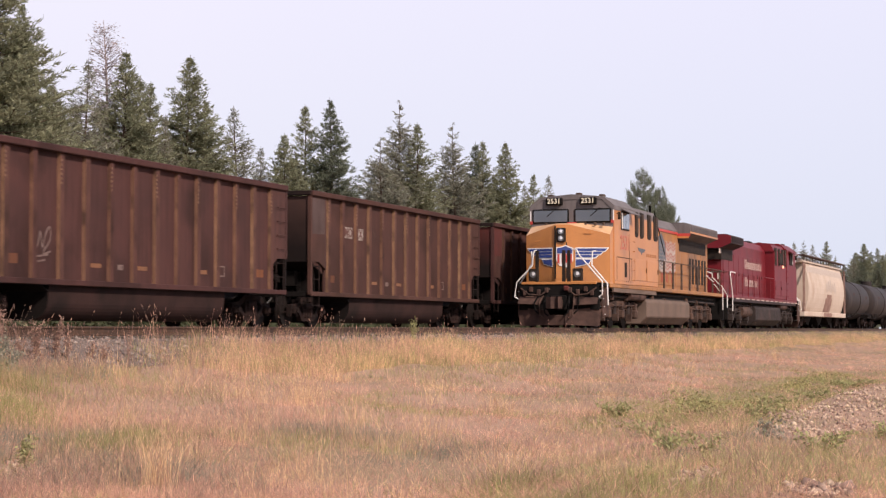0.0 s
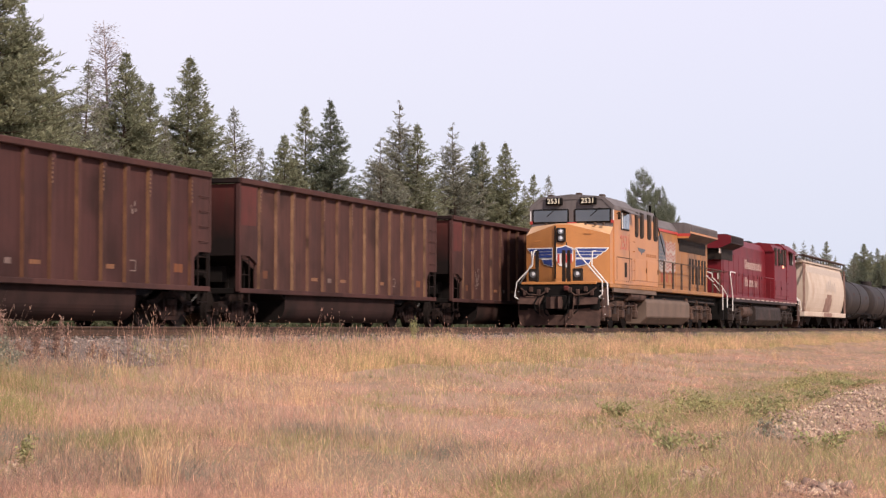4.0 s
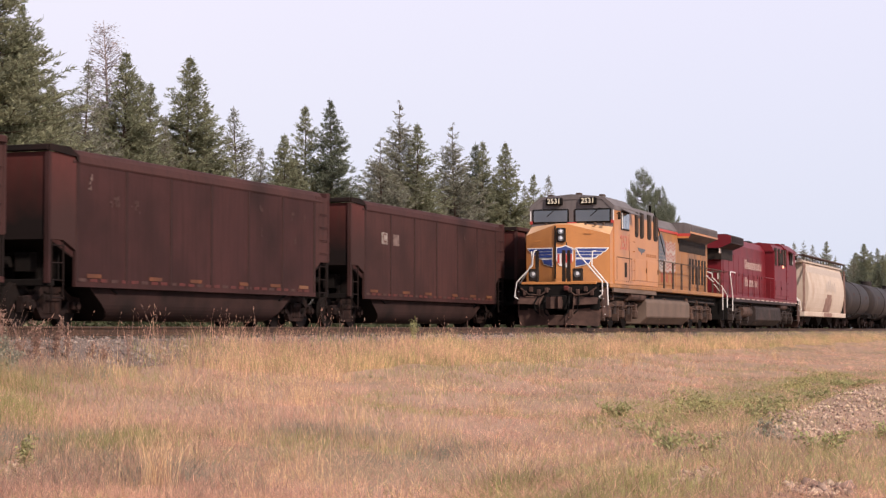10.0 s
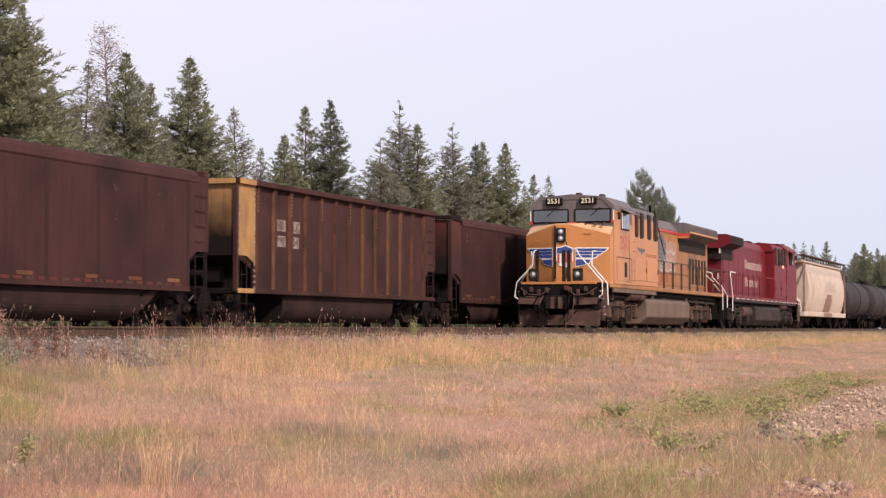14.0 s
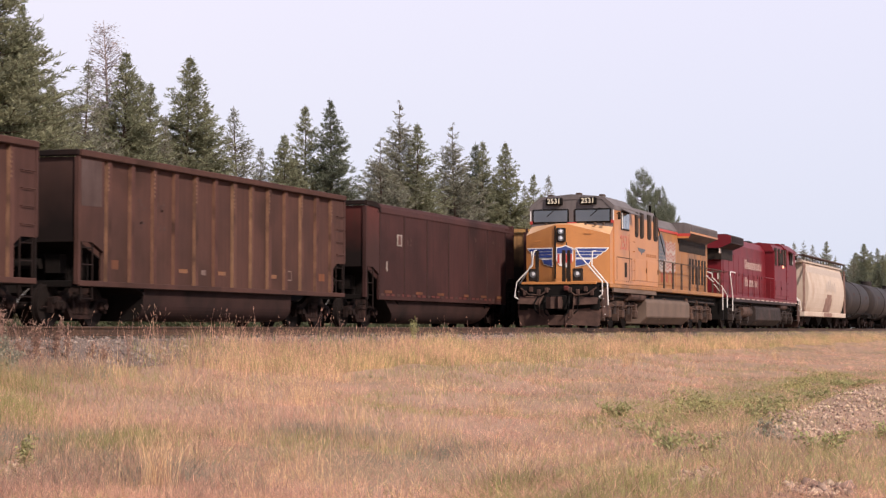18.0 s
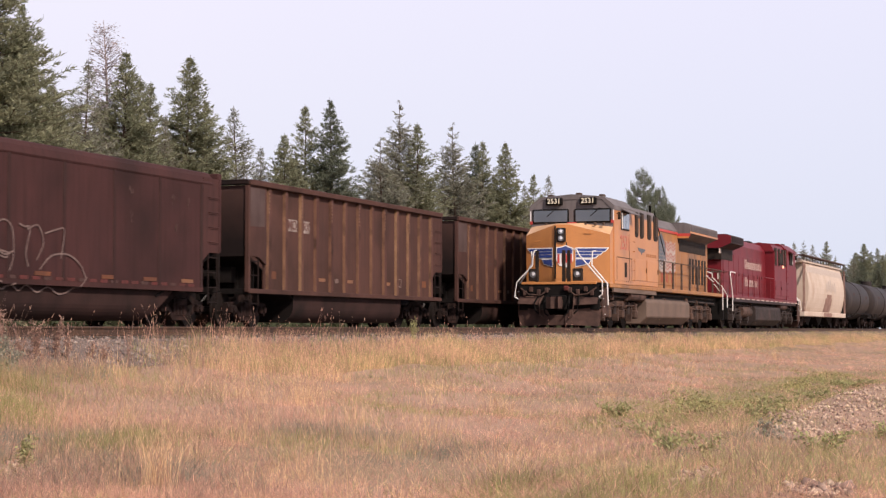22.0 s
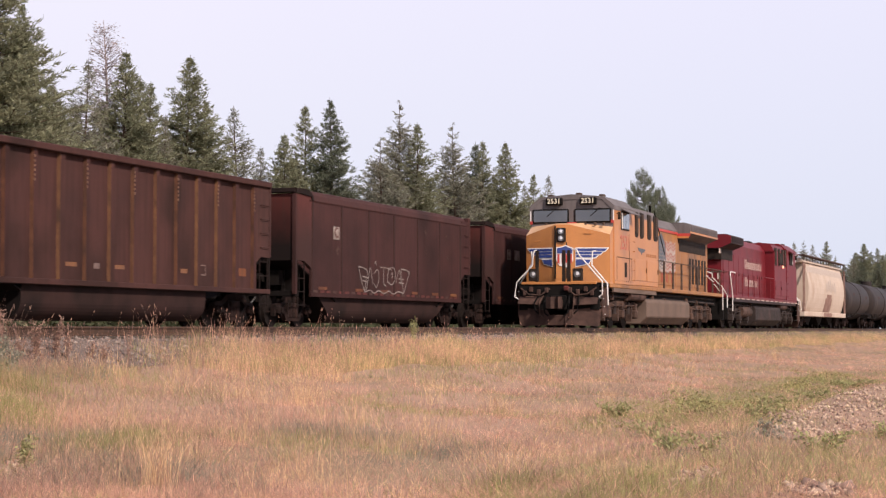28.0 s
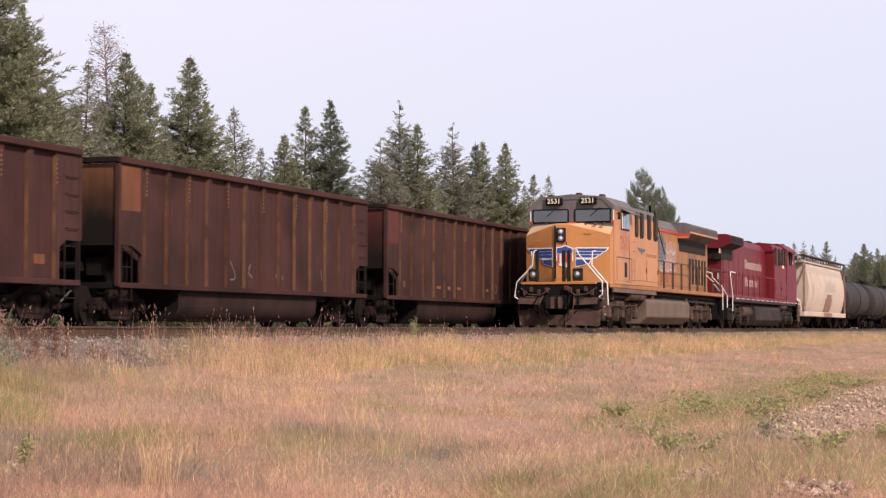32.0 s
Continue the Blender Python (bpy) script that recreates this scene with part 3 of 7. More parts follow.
def tub_profile():
    pts = []
    for k in range(9):
        a = k / 8 * math.pi / 2
        pts.append((1.02 + 0.42 * math.cos(a), 0.56 - 0.42 * math.sin(a)))
    right = [(1.46, 0.86)] + pts
    return right + [(-x, z) for x, z in right[::-1]]


def coal_car(panel, ribbed=True, rib="rib_rust", skin="coal_brown", label=""):
    """Open coal gondola in parts. Returns the thing and its wheelsets. Origin: middle of the car on the rail top."""
    car = thing("coal_car", label, "coal wagon", "coal train")
    wheels = []
    paint_m, panel_m = M[skin], M[panel]
    y0, y1 = CAR_END[-1] + CORNER_W[-1], CAR_END[1] - CORNER_W[1]
    for s in (-1, 1):
        bm = B()
        if ribbed:
            box(bm, s * 1.5 - 0.02, s * 1.5 + 0.02, y0, y1, 0.96, 3.62)
        else:
            box(bm, s * 1.56 - 0.03, s * 1.56 + 0.03, y0, y1, 0.84, 3.44)
        part("side_sheet", bm, paint_m, car)
        bm = B()
        if ribbed:
            box(bm, min(s * 1.46, s * 1.67), max(s * 1.46, s * 1.67), CAR_END[-1], CAR_END[1], 3.60, 3.75, 0.02)
        else:
            prism(bm, [(s * 1.60, 3.43), (s * 1.615, 3.47), (s * 1.57, 3.62), (s * 1.50, 3.72), (s * 1.42, 3.75), (s * 1.38, 3.70), (s * 1.48, 3.43)], "y", CAR_END[-1] + 0.9, CAR_END[1] - 0.4)
        part("top_chord", bm, paint_m, car)
        if ribbed:
            bm = B()
            box(bm, min(s * 1.44, s * 1.62), max(s * 1.44, s * 1.62), CAR_END[-1], CAR_END[1], 0.86, 0.98, 0.01)
            part("side_sill", bm, paint_m, car)
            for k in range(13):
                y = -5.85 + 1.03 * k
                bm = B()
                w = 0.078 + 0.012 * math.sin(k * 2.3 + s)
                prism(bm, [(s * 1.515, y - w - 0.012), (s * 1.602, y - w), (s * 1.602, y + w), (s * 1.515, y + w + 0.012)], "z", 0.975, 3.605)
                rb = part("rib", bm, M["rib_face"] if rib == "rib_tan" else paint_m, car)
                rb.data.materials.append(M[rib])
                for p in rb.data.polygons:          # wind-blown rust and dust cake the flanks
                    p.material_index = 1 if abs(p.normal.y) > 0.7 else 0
                if k % 2 == 0 and s > 0 and rib != "rib_brown":
                    bm = B()
                    for q in range(6):
                        box(bm, 1.602, 1.612, y - w + 0.005, y - w + 0.045, 2.95 + 0.095 * q, 3.0 + 0.095 * q)
                    tagged(part("bolts", bm, M["bolt"], rb, "row of pale bolts"), kind="stuff")
        else:
            bm = B()
            box(bm, min(s * 1.585, s * 1.602), max(s * 1.585, s * 1.602), y0, y1, 0.845, 0.95)
            part("side_sill", bm, paint_m, car)
            for k in range(7):
                y = y0 + 0.08 + (y1 - y0 - 0.16) * k / 6
                bm = B()
                prism(bm, [(s * 1.588, y - 0.06), (s * 1.612, y - 0.045), (s * 1.612, y + 0.045), (s * 1.588, y + 0.06)], "z", 0.955, 3.44)
                part("seam", bm, M["seam"], car)
    bm = B()
    prof = tub_profile()
    if ribbed:
        prism(bm, prof, "y", -4.05, 4.05)
    else:
        lo, hi = [bm.verts.new((x, -5.3 + 1.6 * (0.86 - z), z)) for x, z in prof], [bm.verts.new((x, 5.3 - 1.6 * (0.86 - z), z)) for x, z in prof]
        bm.faces.new(lo), bm.faces.new(hi[::-1])
        for i in range(len(prof)):
            j = (i + 1) % len(prof)
            bm.faces.new((lo[i], lo[j], hi[j], hi[i]))
    bm.faces.ensure_lookup_table()
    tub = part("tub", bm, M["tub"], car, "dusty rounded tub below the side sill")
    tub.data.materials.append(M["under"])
    for p in tub.data.polygons:         # its end sheets take the near-black underframe colour
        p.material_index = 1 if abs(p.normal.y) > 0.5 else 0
    for e in (-1, 1):
        end_gear(car, e, panel_m if e < 0 else paint_m, paint_m, not ribbed, panel)
        freight_truck(CAR_END[e] - e * 1.0, car, wheels)
    return car, wheels


def decal(car, name, y, z, w, h, material, x=1.508, label=""):
    """A flat painted rectangle on the side that faces the field."""
    bm = B()
    if name == "worn_mark":
        rng = random.Random(int(y * 97 + z * 31))
        for k in range(6):
            a, b = y + w * rng.uniform(0, 0.75), z + h * rng.uniform(0, 0.8)
            p, q = w * rng.uniform(0.10, 0.32), h * rng.uniform(0.10, 0.45)
            prism(bm, [(a, b), (a + p, b + 0.1 * q), (a + 0.8 * p, b + q), (a + 0.15 * p, b + 0.85 * q)], "x", x, x + 0.002)
    else:
        box(bm, x, x + 0.003, y, y + w, z, z + h)
    return part(name, bm, material, car, label)


def scrawl(car, pts, material, x, r=0.025, name="spray_mark"):
    """A sprayed line of smooth strokes; pts: (y, z) points."""
    bm = B()
    for stroke in pts:
        fine = []
        n = len(stroke)
        for i in range(n - 1):
            p0, p1, p2, p3 = (Vector(stroke[min(max(j, 0), n - 1)]) for j in (i - 1, i, i + 1, i + 2))
            for k in range(4):
                t = k / 4
                fine.append(0.5 * (2 * p1 + (p2 - p0) * t + (2 * p0 - 5 * p1 + 4 * p2 - p3) * t * t + (3 * p1 - p0 - 3 * p2 + p3) * t ** 3))
        fine.append(Vector(stroke[-1]))
        for i, p in enumerate(fine):
            d = fine[min(i + 1, len(fine) - 1)] - fine[max(i - 1, 0)]
            nrm = Vector((-d.y, d.x)).normalized() * r
            flat = x if p.y > 0.84 or x < 1.6 else 1.475        # below the sill the stroke lies on the tub
            a, b = bm.verts.new((flat, p.x + nrm.x, p.y + nrm.y)), bm.verts.new((flat, p.x - nrm.x, p.y - nrm.y))
            if i:
                bm.faces.new((last[0], last[1], b, a))
            last = (a, b)
    return part(name, bm, material, car, "sprayed outline lettering too loose to read")


def stencil_at(car, y0, z1, y1, z0, x, bars=2, label="worn white stencil panel", text=""):
    """A pale stencil panel with its dark characters, or bars for marks that cannot be read."""
    s = decal(car, "stencil", y0, z0, y1 - y0, z1 - z0, M["stencil"], x, label)
    if text:
        size = min((z1 - z0) * 1.12, (y1 - y0) * 1.45 / len(text))
        letters(text, size, M["stencil_ink"], s, pose(x + 0.004, (y0 + y1) / 2, (z0 + z1) / 2, 90, 0, 90), "stencil_text")
        return
    for k in range(bars):
        w = (y1 - y0) / bars
        bm = B()
        box(bm, x + 0.005, x + 0.008, y0 + w * (k + 0.25), y0 + w * (k + 0.75), z0 + 0.05, z1 - 0.05)
        part("stencil_bar", bm, M["stencil_ink"], s)


def reflectors(car, ribbed, x):
    if ribbed:
        for y, z, w, h in ((-5.75, 1.26, 0.42, 0.2), (-2.5, 1.27, 0.45, 0.09), (-0.45, 1.27, 0.42, 0.09), (2.55, 1.27, 0.4, 0.1), (5.72, 1.28, 0.42, 0.2)):
            decal(car, "reflector", y, z, w, h, M["reflector_yellow"] if h < 0.15 else M["orange_panel"], x, "yellow reflector strip" if h < 0.15 else "faded orange square")
        decal(car, "data_square", -1.35, 1.25, 0.24, 0.12, M["faint_chalk"], x)
        for q in ((3.55, 1.24, 0.36, 0.03), (3.55, 1.47, 0.36, 0.03), (3.55, 1.24, 0.03, 0.26), (3.88, 1.24, 0.03, 0.26)):
            decal(car, "data_frame", q[0], q[1], q[2], q[3], M["faint_chalk"], x)
    else:
        for y in (-5.62, -2.9, -0.9, 1.75, 3.6, 5.4):
            decal(car, "reflector", y, 1.04, 0.60, 0.085, M["orange_panel"] if y < 5 else M["reflector_yellow"], x, "orange reflector strip")
        for y, z in ((2.9, 2.9), (4.9, 2.8), (5.0, 2.2), (2.95, 2.3), (5.6, 2.75)):
            decal(car, "worn_mark", y, z, 0.2, 0.28, M["worn"], x, "ghost of worn-off lettering")


def red_band(car, x):
    for k in range(27):
        decal(car, "band_mark", -5.95 + k * 0.45, 0.955, 0.30, 0.07, M["band_red"] if k % 3 else M["worn"], x)


COAL = []            # (thing, index along the train, wheelsets)


def put_coal(k, car, wheels):
    COAL.append((car, k, wheels))


def end_marks(car, first, second, z=3.36, x=-1.0):
    """Two short rows of white marks on the end sheet, too small to read."""
    for row, n in enumerate((first, second)):
        for k in range(n):
            bm = B()
            box(bm, x + k * 0.16, x + 0.11 + k * 0.16, CAR_END[-1] - 0.012, CAR_END[-1] - 0.004, z - row * 0.22, z + 0.14 - row * 0.22)
            part("end_mark", bm, M["stencil"], car, "worn white mark on the end sheet")


def build_coal_train():
    rib_label = "dirty brown ribbed coal gondola with {} end panel, rolling"
    flat_label = "plum-brown smooth-sided coal gondola with {} end panel, rolling"

    def ribbed(k, panel, word, rib="rib_rust", skin="coal_brown"):
        car, wheels = coal_car(panel, True, rib, skin, rib_label.format(word))
        put_coal(k, car, wheels)
        if k not in (-2, -9):
            reflectors(car, True, 1.524)
        return car

    def smooth(k, panel, word):
        car, wheels = coal_car(panel, False, "rib_brown", "coal_plum", flat_label.format(word))
        put_coal(k, car, wheels)
        reflectors(car, False, 1.604)
        red_band(car, 1.604)
        return car

    for k in (12, 11, 10, 9, 8, 7, 6):
        ribbed(k, "grey_panel", "grey")
    ribbed(5, "red_panel", "red", "rib_brown")
    R, S = 1.524, 1.604
    c = ribbed(4, "grey_panel", "grey", "rib_tan", "coal_dusty")
    stencil_at(c, -4.6, 2.88, -4.0, 2.56, R, text="MO"), stencil_at(c, -3.57, 2.88, -3.17, 2.54, R, text="X")
    decal(c, "worn_mark", -2.4, 2.6, 0.25, 0.25, M["worn"], R), decal(c, "worn_mark", -1.2, 2.6, 0.25, 0.25, M["worn"], R)
    end_marks(c, 4, 3, 3.30, 0.1)
    c = ribbed(3, "red_panel", "red", "rib_tan")
    end_marks(c, 0, 5, 3.35, -0.6)
    scrawl(c, [[(-4.72, 1.9), (-4.62, 1.62), (-4.5, 1.95), (-4.42, 1.6), (-4.30, 1.9), (-4.15, 2.05), (-4.12, 1.8), (-4.4, 1.5), (-4.1, 1.55)], [(-4.7, 1.42), (-4.2, 1.48)], [(-4.6, 1.33), (-4.3, 1.37)]], M["faint_chalk"], 1.527, 0.018)
    c = ribbed(2, "red_panel", "red", "rib_tan")
    c = ribbed(1, "red_panel", "red")
    decal(c, "worn_mark", 3.6, 2.5, 0.35, 0.3, M["faint_chalk"], R)
    end_marks(c, 4, 6)
    c = smooth(0, "red_panel", "red")
    stencil_at(c, -4.72, 2.86, -4.24, 2.51, S, 1, text="C"), decal(c, "paint_square", -3.75, 2.5, 0.5, 0.34, M["faint_chalk"], S)
    c = smooth(-1, "red_panel", "red")
    decal(c, "worn_mark", -4.7, 2.5, 0.5, 0.34, M["worn"], S), decal(c, "worn_mark", -3.75, 2.5, 0.5, 0.34, M["worn"], S)
    decal(c, "worn_mark", -5.6, 2.9, 0.25, 0.3, M["faint_chalk"], S)
    c = ribbed(-2, "yellow_panel", "yellow", "rib_rust", "coal_dark")
    for y0, z1, y1, z0, word in ((-4.66, 2.83, -4.06, 2.53, "BB"), (-3.66, 2.83, -3.13, 2.52, "LX"), (-4.66, 2.41, -4.06, 2.12, "990"), (-3.66, 2.41, -3.2, 2.11, "04")):
        stencil_at(c, y0, z1, y1, z0, R, 2, text=word)
    c = smooth(-3, "red_panel", "red")
    stencil_at(c, -4.6, 2.86, -4.15, 2.5, S, 1), decal(c, "worn_mark", -3.7, 2.5, 0.45, 0.34, M["worn"], S)
    decal(c, "data_square", -5.5, 1.7, 0.12, 0.3, M["stencil"], S)
    c = ribbed(-4, "grey_panel", "grey", "rib_tan", "coal_dusty")
    for y in (-4.55, -3.65):
        decal(c, "worn_mark", y, 2.6, 0.5, 0.28, M["worn"], R), decal(c, "worn_mark", y, 2.15, 0.5, 0.28, M["worn"], R)
    c = ribbed(-5, "grey_panel", "grey", "rib_tan", "coal_dusty")
    stencil_at(c, -4.62, 2.88, -4.0, 2.56, R, text="MO"), stencil_at(c, -3.58, 2.88, -3.16, 2.55, R, text="RX")
    c = smooth(-6, "red_panel", "red")
    stencil_at(c, -4.52, 2.86, -4.08, 2.49, S, 1, text="C"), stencil_at(c, -3.61, 2.86, -2.98, 2.49, S, 0)
    scrawl(c, [[(-2.65, 1.12), (-3.0, 1.25), (-3.12, 1.65), (-2.95, 1.85), (-2.78, 1.6), (-2.7, 1.2)], [(-2.65, 1.15), (-2.5, 1.8), (-2.1, 2.1), (-1.75, 1.95), (-1.7, 1.4), (-1.85, 1.1)],
               [(-2.35, 1.55), (-2.0, 1.42), (-1.7, 1.5)], [(-1.5, 2.05), (-1.3, 2.0), (-1.1, 1.98), (-1.25, 1.5), (-1.15, 1.2)], [(-1.2, 1.95), (-0.8, 2.05), (-0.6, 1.7), (-0.85, 1.35)],
               [(-0.55, 1.9), (-0.1, 2.0), (0.2, 2.02), (0.12, 1.6), (0.08, 1.4)], [(-0.75, 1.15), (-0.3, 1.45), (0.35, 1.5), (0.85, 1.3), (1.1, 1.0)],
               [(-2.4, 0.78), (-2.15, 0.90), (-1.9, 0.74), (-1.6, 0.86), (-1.3, 0.72), (-1.0, 0.84), (-0.6, 0.70), (-0.2, 0.82), (0.2, 0.68), (0.6, 0.74), (0.95, 0.9), (1.1, 1.05)],
               [(-2.3, 1.42), (-1.95, 1.36), (-1.9, 1.46), (-2.25, 1.5)]], M["faint_chalk"], 1.617, 0.017)
    c = smooth(-7, "red_panel", "red")
    stencil_at(c, -4.57, 2.84, -4.12, 2.48, S, 1, text="C")
    decal(c, "worn_mark", -4.5, 2.0, 0.5, 0.3, M["worn"], S)
    scrawl(c, [[(-2.71, 1.77), (-2.3, 1.74), (-2.0, 1.66)], [(-2.71, 1.77), (-2.5, 1.4), (-2.23, 1.02)], [(-2.0, 1.66), (-2.15, 1.35), (-2.23, 1.02)], [(-2.4, 1.5), (-1.95, 1.45)], [(-2.4, 1.38), (-2.0, 1.33)],
               [(-2.1, 1.1), (-1.8, 1.75), (-1.6, 1.3)], [(-1.5, 1.6), (-1.2, 1.72), (-1.1, 1.45), (-1.3, 1.2), (-1.5, 1.3)], [(-1.45, 1.9), (-1.35, 1.96), (-1.32, 1.86)],
               [(-1.0, 1.8), (-0.5, 1.8), (-0.05, 1.75)], [(-0.7, 1.78), (-0.72, 1.35), (-0.5, 1.25)], [(-0.4, 1.35), (-0.3, 1.75), (0.15, 1.8), (0.25, 1.5), (-0.05, 1.3), (-0.4, 1.4)], [(-0.1, 1.6), (0.0, 1.66), (0.05, 1.56), (-0.05, 1.5)],
               [(0.3, 1.35), (0.6, 1.78), (0.75, 1.4)], [(0.75, 1.8), (1.2, 1.78), (1.49, 1.72)], [(1.49, 1.72), (1.25, 1.4), (0.99, 1.05)], [(0.75, 1.8), (0.85, 1.4), (0.99, 1.05)], [(0.55, 1.5), (1.0, 1.48)], [(0.55, 1.38), (1.0, 1.36)],
               [(-2.2, 1.04), (-1.8, 1.1), (-1.5, 1.02), (-1.1, 1.1), (-0.7, 1.02), (-0.3, 1.1), (0.1, 1.02), (0.5, 1.1), (0.99, 1.05)]], M["chalk"], 1.617, 0.019)
    end_marks(c, 3, 0, 3.2, 0.2)
    c = ribbed(-8, "red_panel", "red", "rib_rust", "coal_dark")
    c = ribbed(-9, "orange_panel", "orange", "rib_rust", "coal_dark")
    scrawl(c, [[(-1.66, 1.25), (-1.6, 1.65), (-1.4, 1.55), (-1.2, 1.25), (-1.45, 1.18), (-1.66, 1.25)], [(-0.3, 1.6), (-0.45, 1.4), (-0.2, 1.25)], [(1.2, 1.3), (1.45, 1.55), (1.65, 1.25)], [(4.2, 1.6), (4.25, 1.3)]], M["faint_chalk"], 1.527, 0.022)
    ribbed(-10, "red_panel", "red", "rib_rust", "coal_dark")
    ribbed(-11, "grey_panel", "grey")


# distance rolled by the coal train
ROLL = [(0, 0.0), (2, 14.12), (4, 27.91), (6, 41.41), (8, 54.66), (10, 67.56), (12, 80.08), (14, 92.48), (16, 104.87), (18, 117.27), (20, 129.57), (22, 141.7), (24, 153.6), (26, 165.34), (28, 176.96), (30, 188.47), (32, 199.87)]
START = -11.70


def motions():
    steps = np.linspace(0, 32, 481)
    ts, ds = np.array([r[0] for r in ROLL], float), np.array([r[1] for r in ROLL])
    fine = np.interp(steps, ts, ds)
    turn = [(float(t), -math.degrees(float(d) / 0.457)) for t, d in zip(steps, fine)]
    for car, k, wheels in COAL:
        walk(car, [(t, pose(FAR_X, START + k * CAR_PITCH + d, 0)) for t, d in ROLL])
        for w in wheels:
            x, y, z = w.location
            walk(w, [(t, pose(x, y, z, a)) for t, a in turn])


# ---- locomotives ----
def loco_truck(y, parent, material):
    """Three-axle truck with cast frame, journal boxes, brake cylinders and springs."""
    bm = B()
    for s in (-1, 1):
        x0, x1 = s * 1.12 - 0.08, s * 1.12 + 0.08
        prism(bm, [(-2.5, 0.66), (-2.5, 0.88), (-2.2, 0.98), (-1.3, 0.90), (-0.7, 0.98), (0.7, 0.98), (1.3, 0.90), (2.2, 0.98), (2.5, 0.88), (2.5, 0.66)], "x", x0, x1)
        for yy in (-2.0, 0, 2.0):
            box(bm, s * 1.23 - 0.14, s * 1.23 + 0.14, yy - 0.15, yy + 0.15, 0.34, 0.66, 0.05)
            box(bm, s * 1.14 - 0.12, s * 1.14 + 0.12, yy - 0.50, yy - 0.36, 0.24, 0.80, 0.02)
            box(bm, s * 1.23 - 0.10, s * 1.23 + 0.10, yy - 0.10, yy + 0.10, 0.66, 0.90, 0.02)
        tube(bm, [(s * 1.26, -2.4, 0.86), (s * 1.30, -1.2, 0.80), (s * 1.30, 1.2, 0.80), (s * 1.26, 2.4, 0.86)], 0.03, 6)
    truck = part("truck", bm, M[material], parent, "dusty cast three-axle truck")
    truck.location = (0, y, 0)
    for s in (-1, 1):
        for yy in (-1.0, 1.0):
            bm = B()
            tube(bm, [(s * 1.20, yy + 0.1, 0.50), (s * 1.20, yy + 0.1, 0.96)], 0.09, 10)
            part("spring", bm, M["oily"], truck, "greasy coil spring pack")
    # unseen motors, added as black blocks to close the view through the truck
    for yy in (-1.35, 0.65, 1.35):
        bm = B()
        prism(bm, [(yy - 0.42, 0.26), (yy + 0.42, 0.26), (yy + 0.5, 0.5), (yy + 0.42, 0.86), (yy - 0.42, 0.86), (yy - 0.5, 0.5)], "x", -0.62, 0.62)
        part("traction_motor", bm, M["black"], truck, "unseen traction motor added as a black block between the wheels")
    for yy in (-2.0, 0, 2.0):
        bm = B()
        tube(bm, [(-0.9, yy, 0.53), (0.9, yy, 0.53)], 0.1, 8)
        for s in (-1, 1):
            disc(bm, (s * 0.77, yy, 0.53), (1, 0, 0), 0.53, 0.07, 24)
        part("wheelset", bm, M["wheel"], truck)


def face_y(x):
    """Set-back of the V of a nose front at x; its ridge runs along the hinged edge of the nose door."""
    return abs(x + 0.33) * 0.29


def nose(bm, w=1.5, back=1.0, low=1.55, shoulder=3.27, crest=3.62, sill=3.72):
    """Low nose with a peaked, slightly V-shaped front and a roof that climbs to the windscreens."""
    f = [(-w, low), (-0.33, low), (0.12, low), (w, low), (w, shoulder), (0.12, crest), (-0.33, crest), (-w, shoulder)]
    b = [(-w, low), (-0.33, low), (0.12, low), (w, low), (w, shoulder + 0.34), (0.5, sill), (-0.5, sill), (-w, shoulder + 0.34)]
    vf, vb = [bm.verts.new((x, face_y(x), z)) for x, z in f], [bm.verts.new((x, back, z)) for x, z in b]
    for q in ((0, 1, 6, 7), (1, 2, 5, 6), (2, 3, 4, 5)):
        bm.faces.new([vf[k] for k in q]), bm.faces.new([vb[k] for k in q[::-1]])
    for i in range(8):
        j = (i + 1) % 8
        bm.faces.new((vf[i], vf[j], vb[j], vb[i]))
    bmesh.ops.bevel(bm, geom=[e for e in bm.edges if e.calc_face_angle(0) > 0.3], offset=0.045, segments=2, affect="EDGES")
    return bm


def on_nose(bm, pts, lift, thick=0.012):
    """A thin shape laid on the nose front, following its V."""
    prism(bm, pts, "y", -lift - thick, -lift)
    for v in bm.verts:
        v.co.y += face_y(v.co.x)
    return bm


def louvres(parent, x, y0, y1, z0, z1, n, material, name="louvre"):
    bm = B()
    for k in range(n):
        z = z0 + (z1 - z0) * (k + 0.5) / n
        box(bm, min(x, x + math.copysign(0.03, x)), max(x, x + math.copysign(0.03, x)), y0, y1, z - 0.3 * (z1 - z0) / n, z + 0.3 * (z1 - z0) / n)
    return part(name, bm, material, parent)


def door_panel(parent, x, y0, y1, z0, z1, material, name="hood_door", handle=True):
    bm = B()
    box(bm, min(x, x + math.copysign(0.025, x)), max(x, x + math.copysign(0.025, x)), y0, y1, z0, z1, 0.008)
    d = part(name, bm, material, parent)
    if handle:
        bm = B()
        h = x + math.copysign(0.045, x)
        box(bm, min(x, h), max(x, h), y1 - 0.1, y1 - 0.06, (z0 + z1) / 2 - 0.09, (z0 + z1) / 2 + 0.09)
        part("handle", bm, M["vent"], d)
    return d


